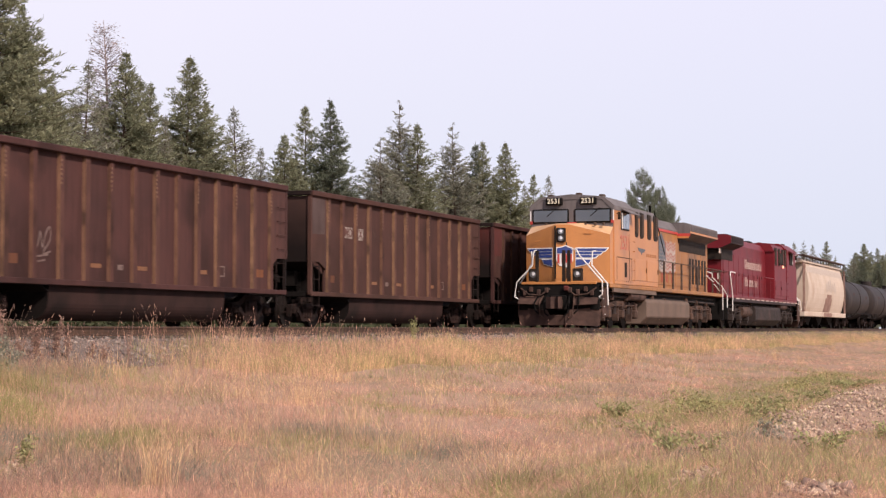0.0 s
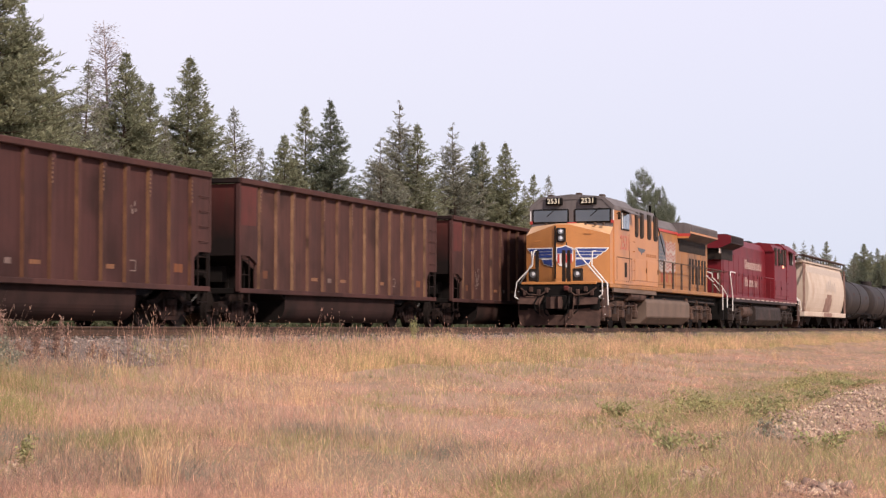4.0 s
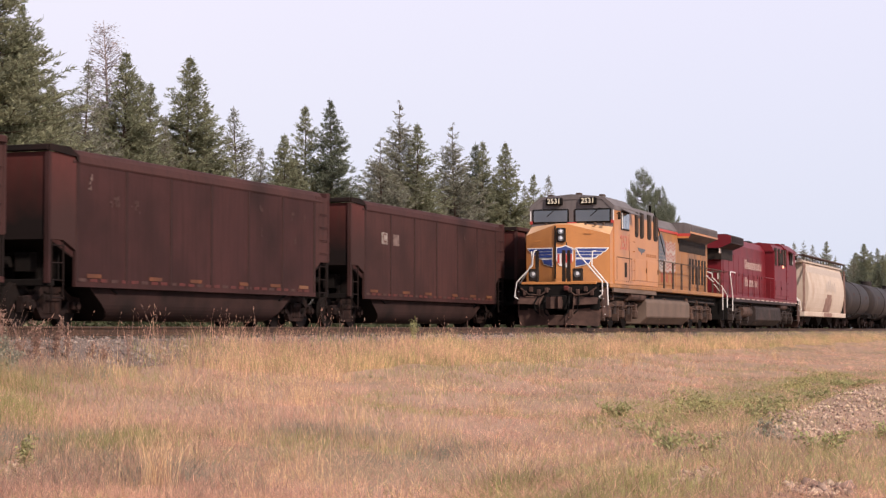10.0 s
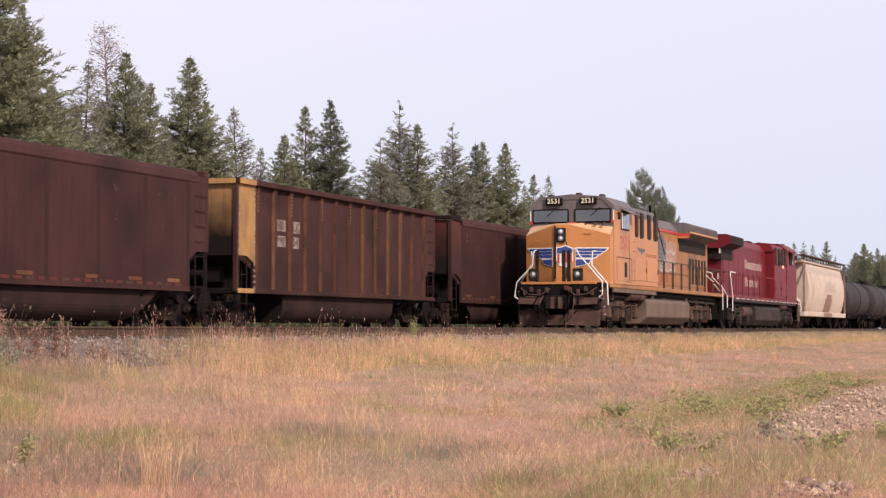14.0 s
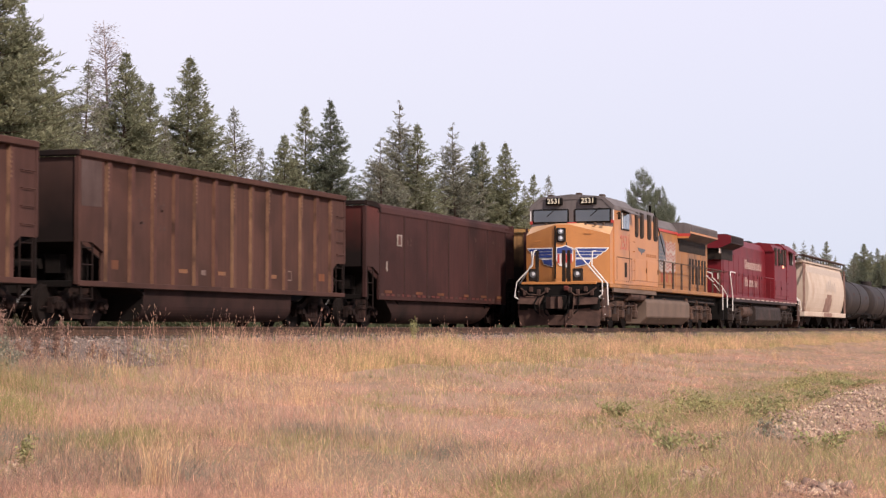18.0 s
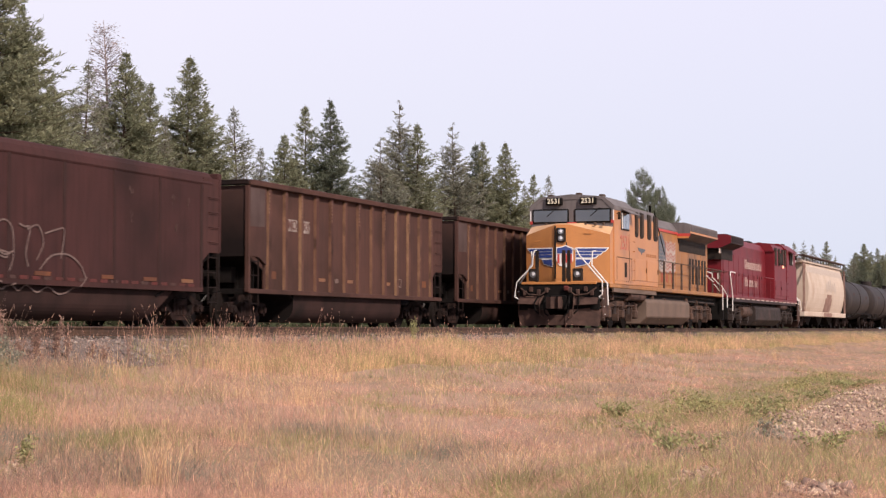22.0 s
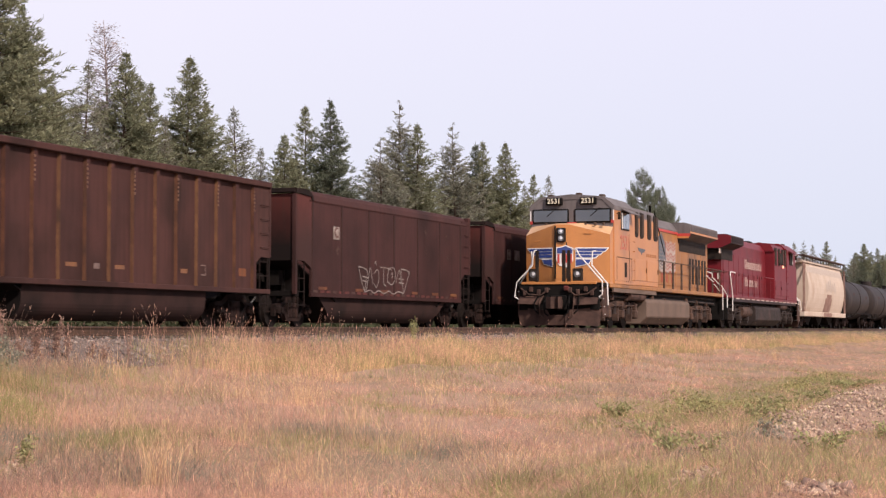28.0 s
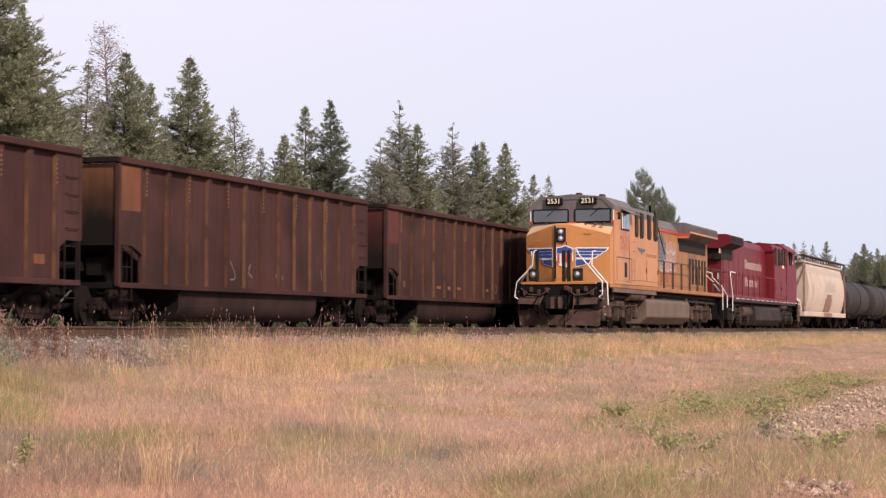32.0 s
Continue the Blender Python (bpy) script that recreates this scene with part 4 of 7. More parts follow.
def locomotive(label, main, roof, deck, wing, length=22.2, hood=None, vents_on_hood=True, rail_m="white"):
    """Wide-cab six-axle diesel. Origin on the rail top under the nose front; y runs back. wing: (start, end, low, high) of the radiator."""
    g = thing("diesel_locomotive", label, "locomotive", "waiting train")
    mm, rm = M[main], M[roof]
    hm = M[hood or main]
    # frame and platform
    bm = B()
    box(bm, -1.52, 1.52, 0.45, length - 0.9, 1.41, 1.56, 0.02)
    part("platform", bm, M[deck], g, "running board along the frame")
    bm = B()
    box(bm, -1.5, 1.5, -0.72, 0.45, 1.42, 1.56, 0.02)
    part("front_platform", bm, M["black"], g, "grimy front platform")
    bm = B()
    box(bm, -1.2, 1.2, -0.5, length - 1.2, 1.0, 1.37)
    part("frame", bm, M["black"], g)
    for s in (-1, 1):
        bm = B()
        box(bm, s * 1.5 - 0.03, s * 1.5 + 0.03, 0.95, 7.6 if main == "up_yellow" else length - 2.0, 1.26, 1.405)
        part("side_skirt", bm, M["tank_grey"] if main == "up_yellow" else M["cp_dark"], g)
    for s in (-1, 1):
        for q, z, r in ((1.24, 1.30, 0.03), (1.26, 1.12, 0.045)):
            bm = B()
            tube(bm, [(s * q, 1.2, z), (s * (q + 0.03), 6.0, z - 0.02), (s * q, 13.0, z), (s * q, length - 2.0, z - 0.03)], r, 6)
            part("frame_pipe", bm, M["oily"], g, "greasy air pipe along the frame")
        for k in range(9):
            y = 1.6 + 2.1 * k
            bm = B()
            box(bm, s * 1.25 - 0.09, s * 1.25 + 0.09, y - 0.07, y + 0.07, 0.98, 1.24 - 0.06 * (k % 3), 0.02)
            part("frame_bracket", bm, M["dusty"] if main == "up_yellow" else M["oily"], g)
    # pilot
    bm = B()
    box(bm, -1.42, 1.42, -0.78, -0.60, 0.62, 1.48)
    part("pilot", bm, M["black"], g, "sooty pilot plate")
    for s in (-1, 1):
        bm = B()
        prism(bm, [(s * 0.30, 0.10), (s * 1.40, 0.06), (s * 1.48, 0.62), (s * 1.30, 0.70), (s * 0.42, 0.62), (s * 0.28, 0.42)][::s], "y", -0.98, -0.80)
        for v in bm.verts:
            v.co.y += 0.26 * max(0.0, abs(v.co.x) - 0.35) - 0.18 * max(0.0, 0.5 - v.co.z)
        part("plough", bm, M["pilot"], g, "scraped dusty plough blade")
        bm = B()
        sheet(bm, (s * 0.55, -0.80, 1.06), (s * 1.40, -0.72, 1.10), (s * 1.42, -1.00, 0.82), (s * 0.60, -1.06, 0.78), 0.03)
        part("pilot_step", bm, M["pilot"], g, "bent step over the plough")
        bm = B()
        for q, zz in ((0.42, 1.30), (0.70, 1.24), (0.98, 1.33), (1.2, 1.2)):
            box(bm, s * q - 0.06, s * q + 0.06, -0.90, -0.77, zz - 0.09, zz + 0.09, 0.02)
        part("pilot_bracket", bm, M["pilot"], g)
        bm = B()
        tube(bm, [(s * 0.30, -0.80, 1.36), (s * 0.62, -0.92, 1.12), (s * 1.05, -0.92, 1.16), (s * 1.36, -0.82, 1.38)], 0.028)
        part("lift_bar", bm, M["dusty"], g, "dusty uncoupling lever")
        for q, low in ((0.38, 0.40), (0.55, 0.32), (0.72, 0.48)):
            bm = B()
            tube(bm, [(s * q, -0.80, 1.10), (s * (q + 0.07), -1.08, 0.86), (s * (q + 0.03), -1.12, low + 0.12), (s * (q - 0.10), -1.10, low)], 0.030)
            part("air_hose", bm, M["dusty"] if q == 0.55 else M["black"], g, "hanging brake hose")
    bm = B()
    box(bm, -0.34, 0.34, -0.99, -0.82, 0.08, 0.44, 0.02)
    part("plough_centre", bm, M["pilot"], g, "scraped middle of the plough")
    bm = B()
    box(bm, -0.3, 0.3, -0.86, -0.76, 0.60, 1.12, 0.03)
    part("coupler_pocket", bm, M["black"], g)
    bm = B()
    box(bm, -0.16, 0.16, -1.35, -0.7, 0.72, 1.0, 0.03)
    prism(bm, [(-0.26, -1.20), (-0.24, -1.52), (-0.05, -1.62), (0.02, -1.48), (0.10, -1.46), (0.20, -1.58), (0.27, -1.50), (0.24, -1.20)], "z", 0.66, 1.06)
    part("coupler", bm, M["pilot"], g, "knuckle coupler on the pilot")
    for s in (-1, 1):
        bm = B()
        for k in range(4):
            z = 0.35 + 0.3 * k
            box(bm, s * 1.3 - 0.2, s * 1.3 + 0.2, -0.62 + 0.06 * k, -0.3 + 0.06 * k, z, z + 0.03)
        box(bm, s * 1.5 - 0.02, s * 1.5 + 0.02, -0.62, 0.2, 0.4, 1.36)
        part("step_well", bm, M["pilot"], g)
    bm = B()
    box(bm, -1.34, 1.34, -0.82, -0.7, 1.50, 1.59, 0.01)
    part("front_edge_plate", bm, mm, g)
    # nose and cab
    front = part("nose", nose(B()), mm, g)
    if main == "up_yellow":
        front.data.materials.append(M["up_sunlit_top"])       # sunlight on the nose top is put into a paler yellow
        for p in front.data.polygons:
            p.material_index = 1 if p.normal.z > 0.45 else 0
    bm = on_nose(B(), [(-0.33, 1.72), (0.05, 1.72), (0.05, 3.56), (-0.33, 3.56)], 0.0, 0.02)
    door = part("nose_door", bm, mm, g, "narrow nose door")
    bm = on_nose(B(), [(-0.37, 1.72), (-0.31, 1.72), (-0.31, 3.56), (-0.37, 3.56)], 0.02, 0.02)
    part("door_edge", bm, M["vent"], door)
    bm = on_nose(B(), [(0.03, 1.72), (0.06, 1.72), (0.06, 3.0), (0.03, 3.0)], 0.02, 0.015)
    part("door_edge", bm, M["vent"], door)
    w = 1.53
    bm = B()
    prism(bm, [(-w, 1.56), (w, 1.56), (w, 4.28), (1.15, 4.60), (-1.15, 4.60), (-w, 4.28)], "y", 1.0, 4.05)
    part("cab", bm, mm, g)
    bm = B()
    prism(bm, [(-w - 0.02, 4.16), (-w - 0.02, 4.32), (-1.16, 4.64), (0, 4.74), (1.16, 4.64), (w + 0.02, 4.32), (w + 0.02, 4.16), (w - 0.03, 4.16), (1.1, 4.55), (-1.1, 4.55), (-w + 0.03, 4.16)], "y", 0.90, 4.15)
    part("cab_roof", bm, rm, g, "grimy cab roof")
    bm = B()
    prism(bm, [(-1.5, 3.55), (1.5, 3.55), (1.5, 4.3), (1.12, 4.63), (0, 4.72), (-1.12, 4.63), (-1.5, 4.3)], "y", 0.925, 1.06)
    part("windscreen_wall", bm, rm, g)
    for s in (-1, 1):
        bm = B()
        box(bm, min(s * 0.10, s * 1.44), max(s * 0.10, s * 1.44), 0.885, 0.935, 3.71, 4.22, 0.04)
        fr = part("windscreen", bm, M["black"], g, "windscreen with a dark rubber frame")
        bm = B()
        box(bm, min(s * 0.15, s * 1.39), max(s * 0.15, s * 1.39), 0.865, 0.89, 3.76, 4.17, 0.01)
        part("pane", bm, M["glass"], fr, "sky-grey glass")
        bm = B()
        tube(bm, [(s * 0.80 + 0.25, 0.85, 4.24), (s * 0.80 - 0.1, 0.848, 3.95)], 0.014)
        part("wiper", bm, M["black"], fr)
        bm = B()
        box(bm, s * 0.62 - 0.30, s * 0.62 + 0.30, 0.80, 0.95, 4.36, 4.61, 0.02)
        part("number_board", bm, M["black"], g, "black number board")
        bm = B()
        box(bm, s * 1.545 - 0.012, s * 1.545 + 0.012, 1.95, 3.15, 3.50, 4.18, 0.01)
        sw = part("side_window", bm, M["vent"], g, "sliding cab side window")
        bm = B()
        box(bm, s * 1.562 - 0.006, s * 1.562 + 0.006, 2.0, 2.12, 3.55, 4.12)
        part("window_post", bm, M["white"], sw)
        for p0, p1 in ((2.16, 2.55), (2.6, 3.1)):
            bm = B()
            box(bm, s * 1.562 - 0.006, s * 1.562 + 0.006, p0, p1, 3.56, 4.12)
            part("pane", bm, M["glass"] if main == "up_yellow" else M["vent"], sw)
        bm = B()
        sheet(bm, (s * 1.55, 1.95, 4.27), (s * 1.55, 3.5, 4.27), (s * 1.92, 3.5, 4.08), (s * 1.92, 1.95, 4.08), 0.02)
        part("sunshade", bm, rm, g)
        bm = B()
        tube(bm, [(s * 1.52, 0.93, 3.75), (s * 1.52, 0.93, 4.30)], 0.025)
        part("pillar_rail", bm, M["white"], g)
    for x0, x1, z1 in ((-0.16, 0.18, 3.74), (1.44, 1.54, 3.80), (-1.54, -1.44, 3.80)):
        bm = B()
        box(bm, x0, x1, 0.875, 0.93, 3.69, z1)
        part("red_stripe", bm, M["up_red"] if main == "up_yellow" else mm, g)
    # headlights
    bm = B()
    box(bm, -0.29, 0.04, -0.06, 0.04, 3.00, 3.50, 0.02)
    hl = part("headlight_box", bm, M["vent"], g, "twin headlights in the nose")
    for z in (3.13, 3.37):
        bm = B()
        disc(bm, (-0.125, -0.065, z), (0, 1, 0), 0.10, 0.02, 16)
        part("reflector", bm, M["reflector_cup"], hl)
        bm = B()
        disc(bm, (-0.11, -0.075, z + 0.015), (0, 1, 0), 0.052, 0.02, 12)
        part("lens", bm, M["lens"], hl)
    for s, xx in ((-1, -0.92), (1, 0.66)):
        bm = B()
        box(bm, xx - 0.17, xx + 0.17, -0.78, -0.6, 1.62, 2.05, 0.02)
        dl = part("ditch_light", bm, M["vent"], g, "ditch light on the front platform")
        bm = B()
        disc(bm, (xx, -0.79, 1.85), (0, 1, 0), 0.115, 0.02, 16)
        part("reflector", bm, M["reflector_cup"], dl)
        bm = B()
        disc(bm, (xx + 0.02, -0.80, 1.87), (0, 1, 0), 0.06, 0.02, 12)
        part("lens", bm, M["lens"], dl)
    # front handrails
    for pts in ([(-0.80, -0.72, 2.69), (-0.88, -0.74, 2.67), (-0.93, -0.75, 2.55), (-0.95, -0.75, 2.17), (-1.53, -0.75, 1.58), (-1.60, -0.75, 1.08), (-1.38, -0.75, 0.95), (-0.76, -0.77, 0.98)],
                [(-1.05, -0.55, 2.66), (-1.02, -0.55, 2.25), (-1.50, -0.4, 1.55), (-1.50, -0.4, 0.98)],
                [(0.46, -0.72, 2.71), (0.64, -0.75, 2.70), (0.73, -0.75, 2.50), (1.55, -0.75, 1.58), (1.54, -0.75, 1.15), (1.38, -0.75, 1.02), (0.66, -0.77, 0.92)],
                [(1.14, -0.1, 2.66), (1.14, -0.52, 2.64), (1.12, -0.55, 2.16), (1.66, -0.5, 1.52), (1.68, -0.5, 0.78)]):
        bm = B()
        tube(bm, pts, 0.027)
        part("handrail", bm, M[rail_m], g, "white grab rail")
    for q in (-0.80, 0.16, 0.34):
        bm = B()
        box(bm, q - 0.055, q + 0.055, -0.74, -0.66, 1.56, 2.68)
        part("stanchion", bm, M["vent"], g, "dark handrail post")
    for k, z in enumerate((0.45, 0.72, 1.0, 1.25)):
        for s in (-1, 1):
            bm = B()
            box(bm, s * 1.40 - 0.12, s * 1.40 + 0.14, -0.66 + 0.1 * (3 - k), -0.60 + 0.1 * (3 - k), z, z + 0.03)
            part("step_edge", bm, M[rail_m], g)
    bm = B()
    box(bm, 0.20, 0.40, -0.92, -0.84, 1.26, 1.45, 0.04)
    part("hose_valve", bm, M["band_red"], g, "red valve handle")
    # hood: equipment cabinet, engine hood
    bm = B()
    box(bm, -1.5, 1.5, 4.05, 8.0, 1.56, 4.10, 0.03)
    part("equipment_cabinet", bm, mm, g)
    bm = B()
    prism(bm, [(-1.5, 4.08), (1.5, 4.08), (1.3, 4.46), (-1.3, 4.46)], "y", 4.1, 8.1)
    part("cabinet_roof", bm, rm, g)
    for s in (-1, 1):
        for k, (a, b) in enumerate(((4.2, 4.72), (5.0, 5.6), (6.2, 6.8), (7.25, 7.95))):
            bm = B()
            prism(bm, [(a, 3.44), (a + 0.1, 3.36 - 0.03 * (k % 2)), (b - 0.15, 3.34), (b, 3.42), (b, 4.28), (a, 4.30)], "x", s * 1.505 - 0.012, s * 1.505 + 0.012)
            part("vent", bm, M["vent"], g, "tall dark air intake")
            louvres(g, s * 1.518, a + 0.07 + 0.12 * (k > 0), b - 0.07, 3.50, 4.24, 9, M["slat"], "vent_slats")
        for a, b in ((4.1, 6.0), (6.05, 7.95)):
            door_panel(g, s * 1.50, a + 0.03, b - 0.03, 1.75, 2.55, mm)
    hw = 1.0
    bm = B()
    prism(bm, [(-hw, 1.56), (hw, 1.56), (hw, 4.0), (hw - 0.25, 4.35), (-hw + 0.25, 4.35), (-hw, 4.0)], "y", 8.0, length - 2.0)
    part("engine_hood", bm, hm, g)
    bm = B()
    prism(bm, [(-hw - 0.01, 3.95), (hw + 0.01, 3.95), (hw + 0.01, 4.05), (hw - 0.24, 4.40), (-hw + 0.24, 4.40), (-hw - 0.01, 4.05)], "y", 8.05, length - 2.1)
    part("hood_roof", bm, rm, g)
    bm = B()
    box(bm, -0.55, 0.55, 9.2, 10.4, 4.38, 4.55, 0.03)
    part("exhaust_stack", bm, M["black"], g)
    n = 9
    for s in (-1, 1):
        for k in range(n):
            a = 8.1 + (length - 10.4) * k / n
            b = a + (length - 10.4) / n - 0.05
            d = door_panel(g, s * hw, a, b, 1.75, 3.55, hm)
            if vents_on_hood and k >= 6:
                for q in (0.08, 0.55):
                    bm = B()
                    box(bm, min(s * (hw + 0.026), s * (hw + 0.034)), max(s * (hw + 0.026), s * (hw + 0.034)), a + q * (b - a), a + (q + 0.32) * (b - a), 1.90, 3.0)
                    part("slot", bm, M["vent"], d)
    # radiator wings
    a, b, lo, hi = wing
    bm = B()
    prism(bm, [(-1.55, lo + 0.12), (-1.0, lo - 0.12), (1.0, lo - 0.12), (1.55, lo + 0.12), (1.55, hi - 0.08), (1.3, hi), (-1.3, hi), (-1.55, hi - 0.08)], "y", a, b)
    wing_m = rm if main == "up_yellow" else M["cp_dark"]
    part("radiator_wing", bm, wing_m, g, "overhanging radiator housing")
    for s in (-1, 1):
        louvres(g, s * 1.545, a + 0.15, b - 0.15, lo + 0.2, hi - 0.12, 5, wing_m, "radiator_screen")
    # dark intake box; the overhang's shade is put into it too
    bm = B()
    box(bm, -hw - 0.04, hw + 0.04, a + 0.2, b - 0.2, lo - 0.62, lo - 0.1)
    part("radiator_intake", bm, M["vent"], g, "dark intake box that also carries the shade under the radiator")
    # fuel tank
    bm = B()
    prism(bm, [(-1.42, 1.10), (-1.5, 0.98), (-1.5, 0.42), (-1.2, 0.14), (1.2, 0.14), (1.5, 0.42), (1.5, 0.98), (1.42, 1.10)], "y", 6.1, 13.9)
    bmesh.ops.bevel(bm, geom=[e for e in bm.edges], offset=0.03, segments=1, affect="EDGES")
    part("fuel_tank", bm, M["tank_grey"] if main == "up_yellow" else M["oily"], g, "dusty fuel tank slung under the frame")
    for s in (-1, 1):
        bm = B()
        tube(bm, [(s * 1.35, 3.7, 1.15), (s * 1.35, 6.0, 1.15)], 0.15, 10)
        part("air_reservoir", bm, M["pilot"], g)
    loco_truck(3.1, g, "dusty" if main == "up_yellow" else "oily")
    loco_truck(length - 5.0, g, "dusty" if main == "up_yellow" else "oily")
    # side handrails along the hood
    for s in (-1, 1):
        bm = B()
        tube(bm, [(s * 1.47, 8.1, 2.62), (s * 1.47, length - 1.2, 2.62)], 0.02)
        part("side_rail", bm, M["slat"] if main == "up_yellow" else hm, g)
        for k in range(8):
            y = 9.22 + (length - 10.8) * k / 7
            bm = B()
            tube(bm, [(s * 1.47, y, 1.5), (s * 1.47, y, 2.62)], 0.045 if main == "up_yellow" else 0.025)
            part("stanchion", bm, M["slat"] if main == "up_yellow" else hm, g)
        rails = ([(s * 1.50, 20.95, 1.92), (s * 1.56, 22.0, 1.50), (s * 1.56, 22.0, 0.95)], [(s * 1.52, 21.1, 1.86), (s * 1.52, 21.1, 0.82)]) if main == "up_yellow" else (
            [(s * 1.47, 19.2, 2.62), (s * 1.50, 20.6, 2.63), (s * 1.54, 20.85, 2.45), (s * 1.54, 20.3, 1.5), (s * 1.54, 20.3, 0.8)],)
        for pts in rails:
            bm = B()
            tube(bm, pts, 0.028)
            part("handrail", bm, M[rail_m], g, "white grab rail")
    bm = B()
    prism(bm, [(-1.5, 1.36), (-1.5, 0.4), (1.5, 0.4), (1.5, 1.36)], "y", length - 0.95, length - 0.8)
    part("rear_pilot", bm, M["black"], g)
    bm = B()
    box(bm, -0.16, 0.16, length - 0.9, length - 0.1, 0.72, 1.0, 0.03)
    part("rear_coupler", bm, M["pilot"], g)
    bm = B()
    for x in (-1.0, -0.35, 0.35, 1.0):
        tube(bm, [(x, length - 0.95, 1.56), (x, length - 0.95, 2.6)], 0.022)
    tube(bm, [(-1.45, length - 0.95, 2.6), (1.45, length - 0.95, 2.6)], 0.022)
    part("end_rail", bm, M["slat"], g)
    # small fittings of nose and cab
    for x, z, w in ((-1.0, 3.05, 0.14), (0.75, 3.30, 0.14), (0.95, 2.02, 0.12), (-1.1, 2.05, 0.12)):
        bm = B()
        y = face_y(x)
        tube(bm, [(x - w, y + 0.02, z), (x - w, y - 0.06, z), (x + w, y - 0.06 + 0.05, z), (x + w, y + 0.06, z)], 0.012, 5)
        part("grab_iron", bm, mm, g)
    for x in (-0.9, -0.55, 0.55, 0.9, 1.2):
        bm = B()
        box(bm, x - 0.04, x + 0.04, 0.72, 0.82, 3.60, 3.72, 0.015)
        part("filler_cap", bm, M["slat"], g)
    for s in (-1, 1):
        bm = B()
        box(bm, min(s * 1.58, s * 1.68), max(s * 1.58, s * 1.68), 1.31, 1.35, 3.84, 4.10, 0.015)
        tube(bm, [(s * 1.5, 1.33, 4.05), (s * 1.62, 1.33, 4.05)], 0.015, 5)
        part("mirror", bm, M["vent"], g, "small wing mirror")
        bm = B()
        for k in range(9):
            box(bm, min(s * 1.53, s * 1.538), max(s * 1.53, s * 1.538), 1.15 + 0.32 * k, 1.18 + 0.32 * k, 1.66, 1.69)
        part("rivets", bm, M["slat"], g)
        bm = B()
        for z in (1.75, 2.1, 2.45, 2.8, 3.15):
            tube(bm, [(s * 1.535, 3.78, z), (s * 1.59, 3.78, z), (s * 1.59, 3.98, z), (s * 1.535, 3.98, z)], 0.012, 4)
        part("ladder_rungs", bm, mm, g)
    bm = B()
    for x, y, h in ((-0.9, 1.4, 0.07), (0.2, 1.2, 0.10), (0.95, 1.6, 0.06), (0.1, 3.3, 0.09)):
        box(bm, x - 0.09, x + 0.09, y - 0.14, y + 0.14, 4.60, 4.70 + h, 0.02)
    part("roof_boxes", bm, M["slat"], g)
    bm = B()
    for y in (1.3, 2.2, 3.1, 3.9):
        tube(bm, [(-1.1, y, 4.66), (1.1, y, 4.66)], 0.018, 4)
    part("roof_seams", bm, rm, g)
    # roof gear
    bm = B()
    tube(bm, [(-0.5, 2.0, 4.62), (0.5, 2.0, 4.62)], 0.03)
    box(bm, -0.25, 0.25, 2.4, 2.8, 4.58, 4.70, 0.03)
    part("horn", bm, M["black"], g)
    return g


def flag_panel(g, x, y0, z0, w, h):
    """Weathered flag mural: blue field and slanting red and white stripes."""
    bm = B()
    prism(bm, [(y0, z0 + 0.04 * h), (y0 + 0.42 * w, z0 + 0.10 * h), (y0 + 0.40 * w, z0 + 0.78 * h), (y0 + 0.16 * w, z0 + 1.08 * h), (y0, z0 + 0.98 * h)], "x", x, x + 0.006)
    field = part("flag_field", bm, M["flag_blue"], g, "faded blue-grey field of a painted flag")
    for r in range(5):
        for j in range(3):
            bm = B()
            a, c = y0 + w * (0.06 + 0.12 * j), z0 + h * (0.36 + 0.1 * r)
            prism(bm, [(a, c), (a + 0.05, c + 0.03), (a + 0.1, c), (a + 0.07, c - 0.045), (a + 0.03, c - 0.045)], "x", x + 0.006, x + 0.009)
            part("flag_star", bm, M["flag_white"], field)
    for k in range(3):
        bm = B()
        a = y0 + w * (0.14 + 0.30 * k)
        prism(bm, [(a, z0 - 0.25 * h), (a + 0.09 * w, z0 - 0.28 * h), (a + 0.10 * w, z0 + 0.3 * h), (a, z0 + 0.3 * h)], "x", x, x + 0.005)
        part("flag_stripe", bm, M["flag_red"], g)
    bm = B()
    prism(bm, [(y0 + 0.36 * w, z0 + 0.02 * h), (y0 + w, z0 + 0.02 * h), (y0 + w, z0 + 0.86 * h), (y0 + 0.40 * w, z0 + 0.86 * h)], "x", x, x + 0.0045)
    part("flag_ground", bm, M["flag_red"], g)
    for k in range(9):
        zb = z0 + h * (0.02 + 0.092 * k)
        bm = B()
        lo = 0.02 if k < 3 else 0.42
        m = 6 if k < 3 else 4
        for j in range(m):
            a, b = y0 + w * (lo + (1 - lo) * j / m), y0 + w * (lo + (1 - lo) * (j + 1) / m)
            u, v = (0.0, 0.15) if j % 2 else (0.15, 0.0)
            t = 0.048 * h
            prism(bm, [(a, zb + u), (b, zb + v), (b, zb + v + t), (a, zb + u + t)], "x", x, x + 0.009)
            prism(bm, [(a, zb + u - t), (b, zb + v - t), (b, zb + v - 0.012), (a, zb + u - 0.012)], "x", x, x + 0.007) if k % 3 == 0 else None
        part("flag_stripe", bm, M["flag_white"], g)


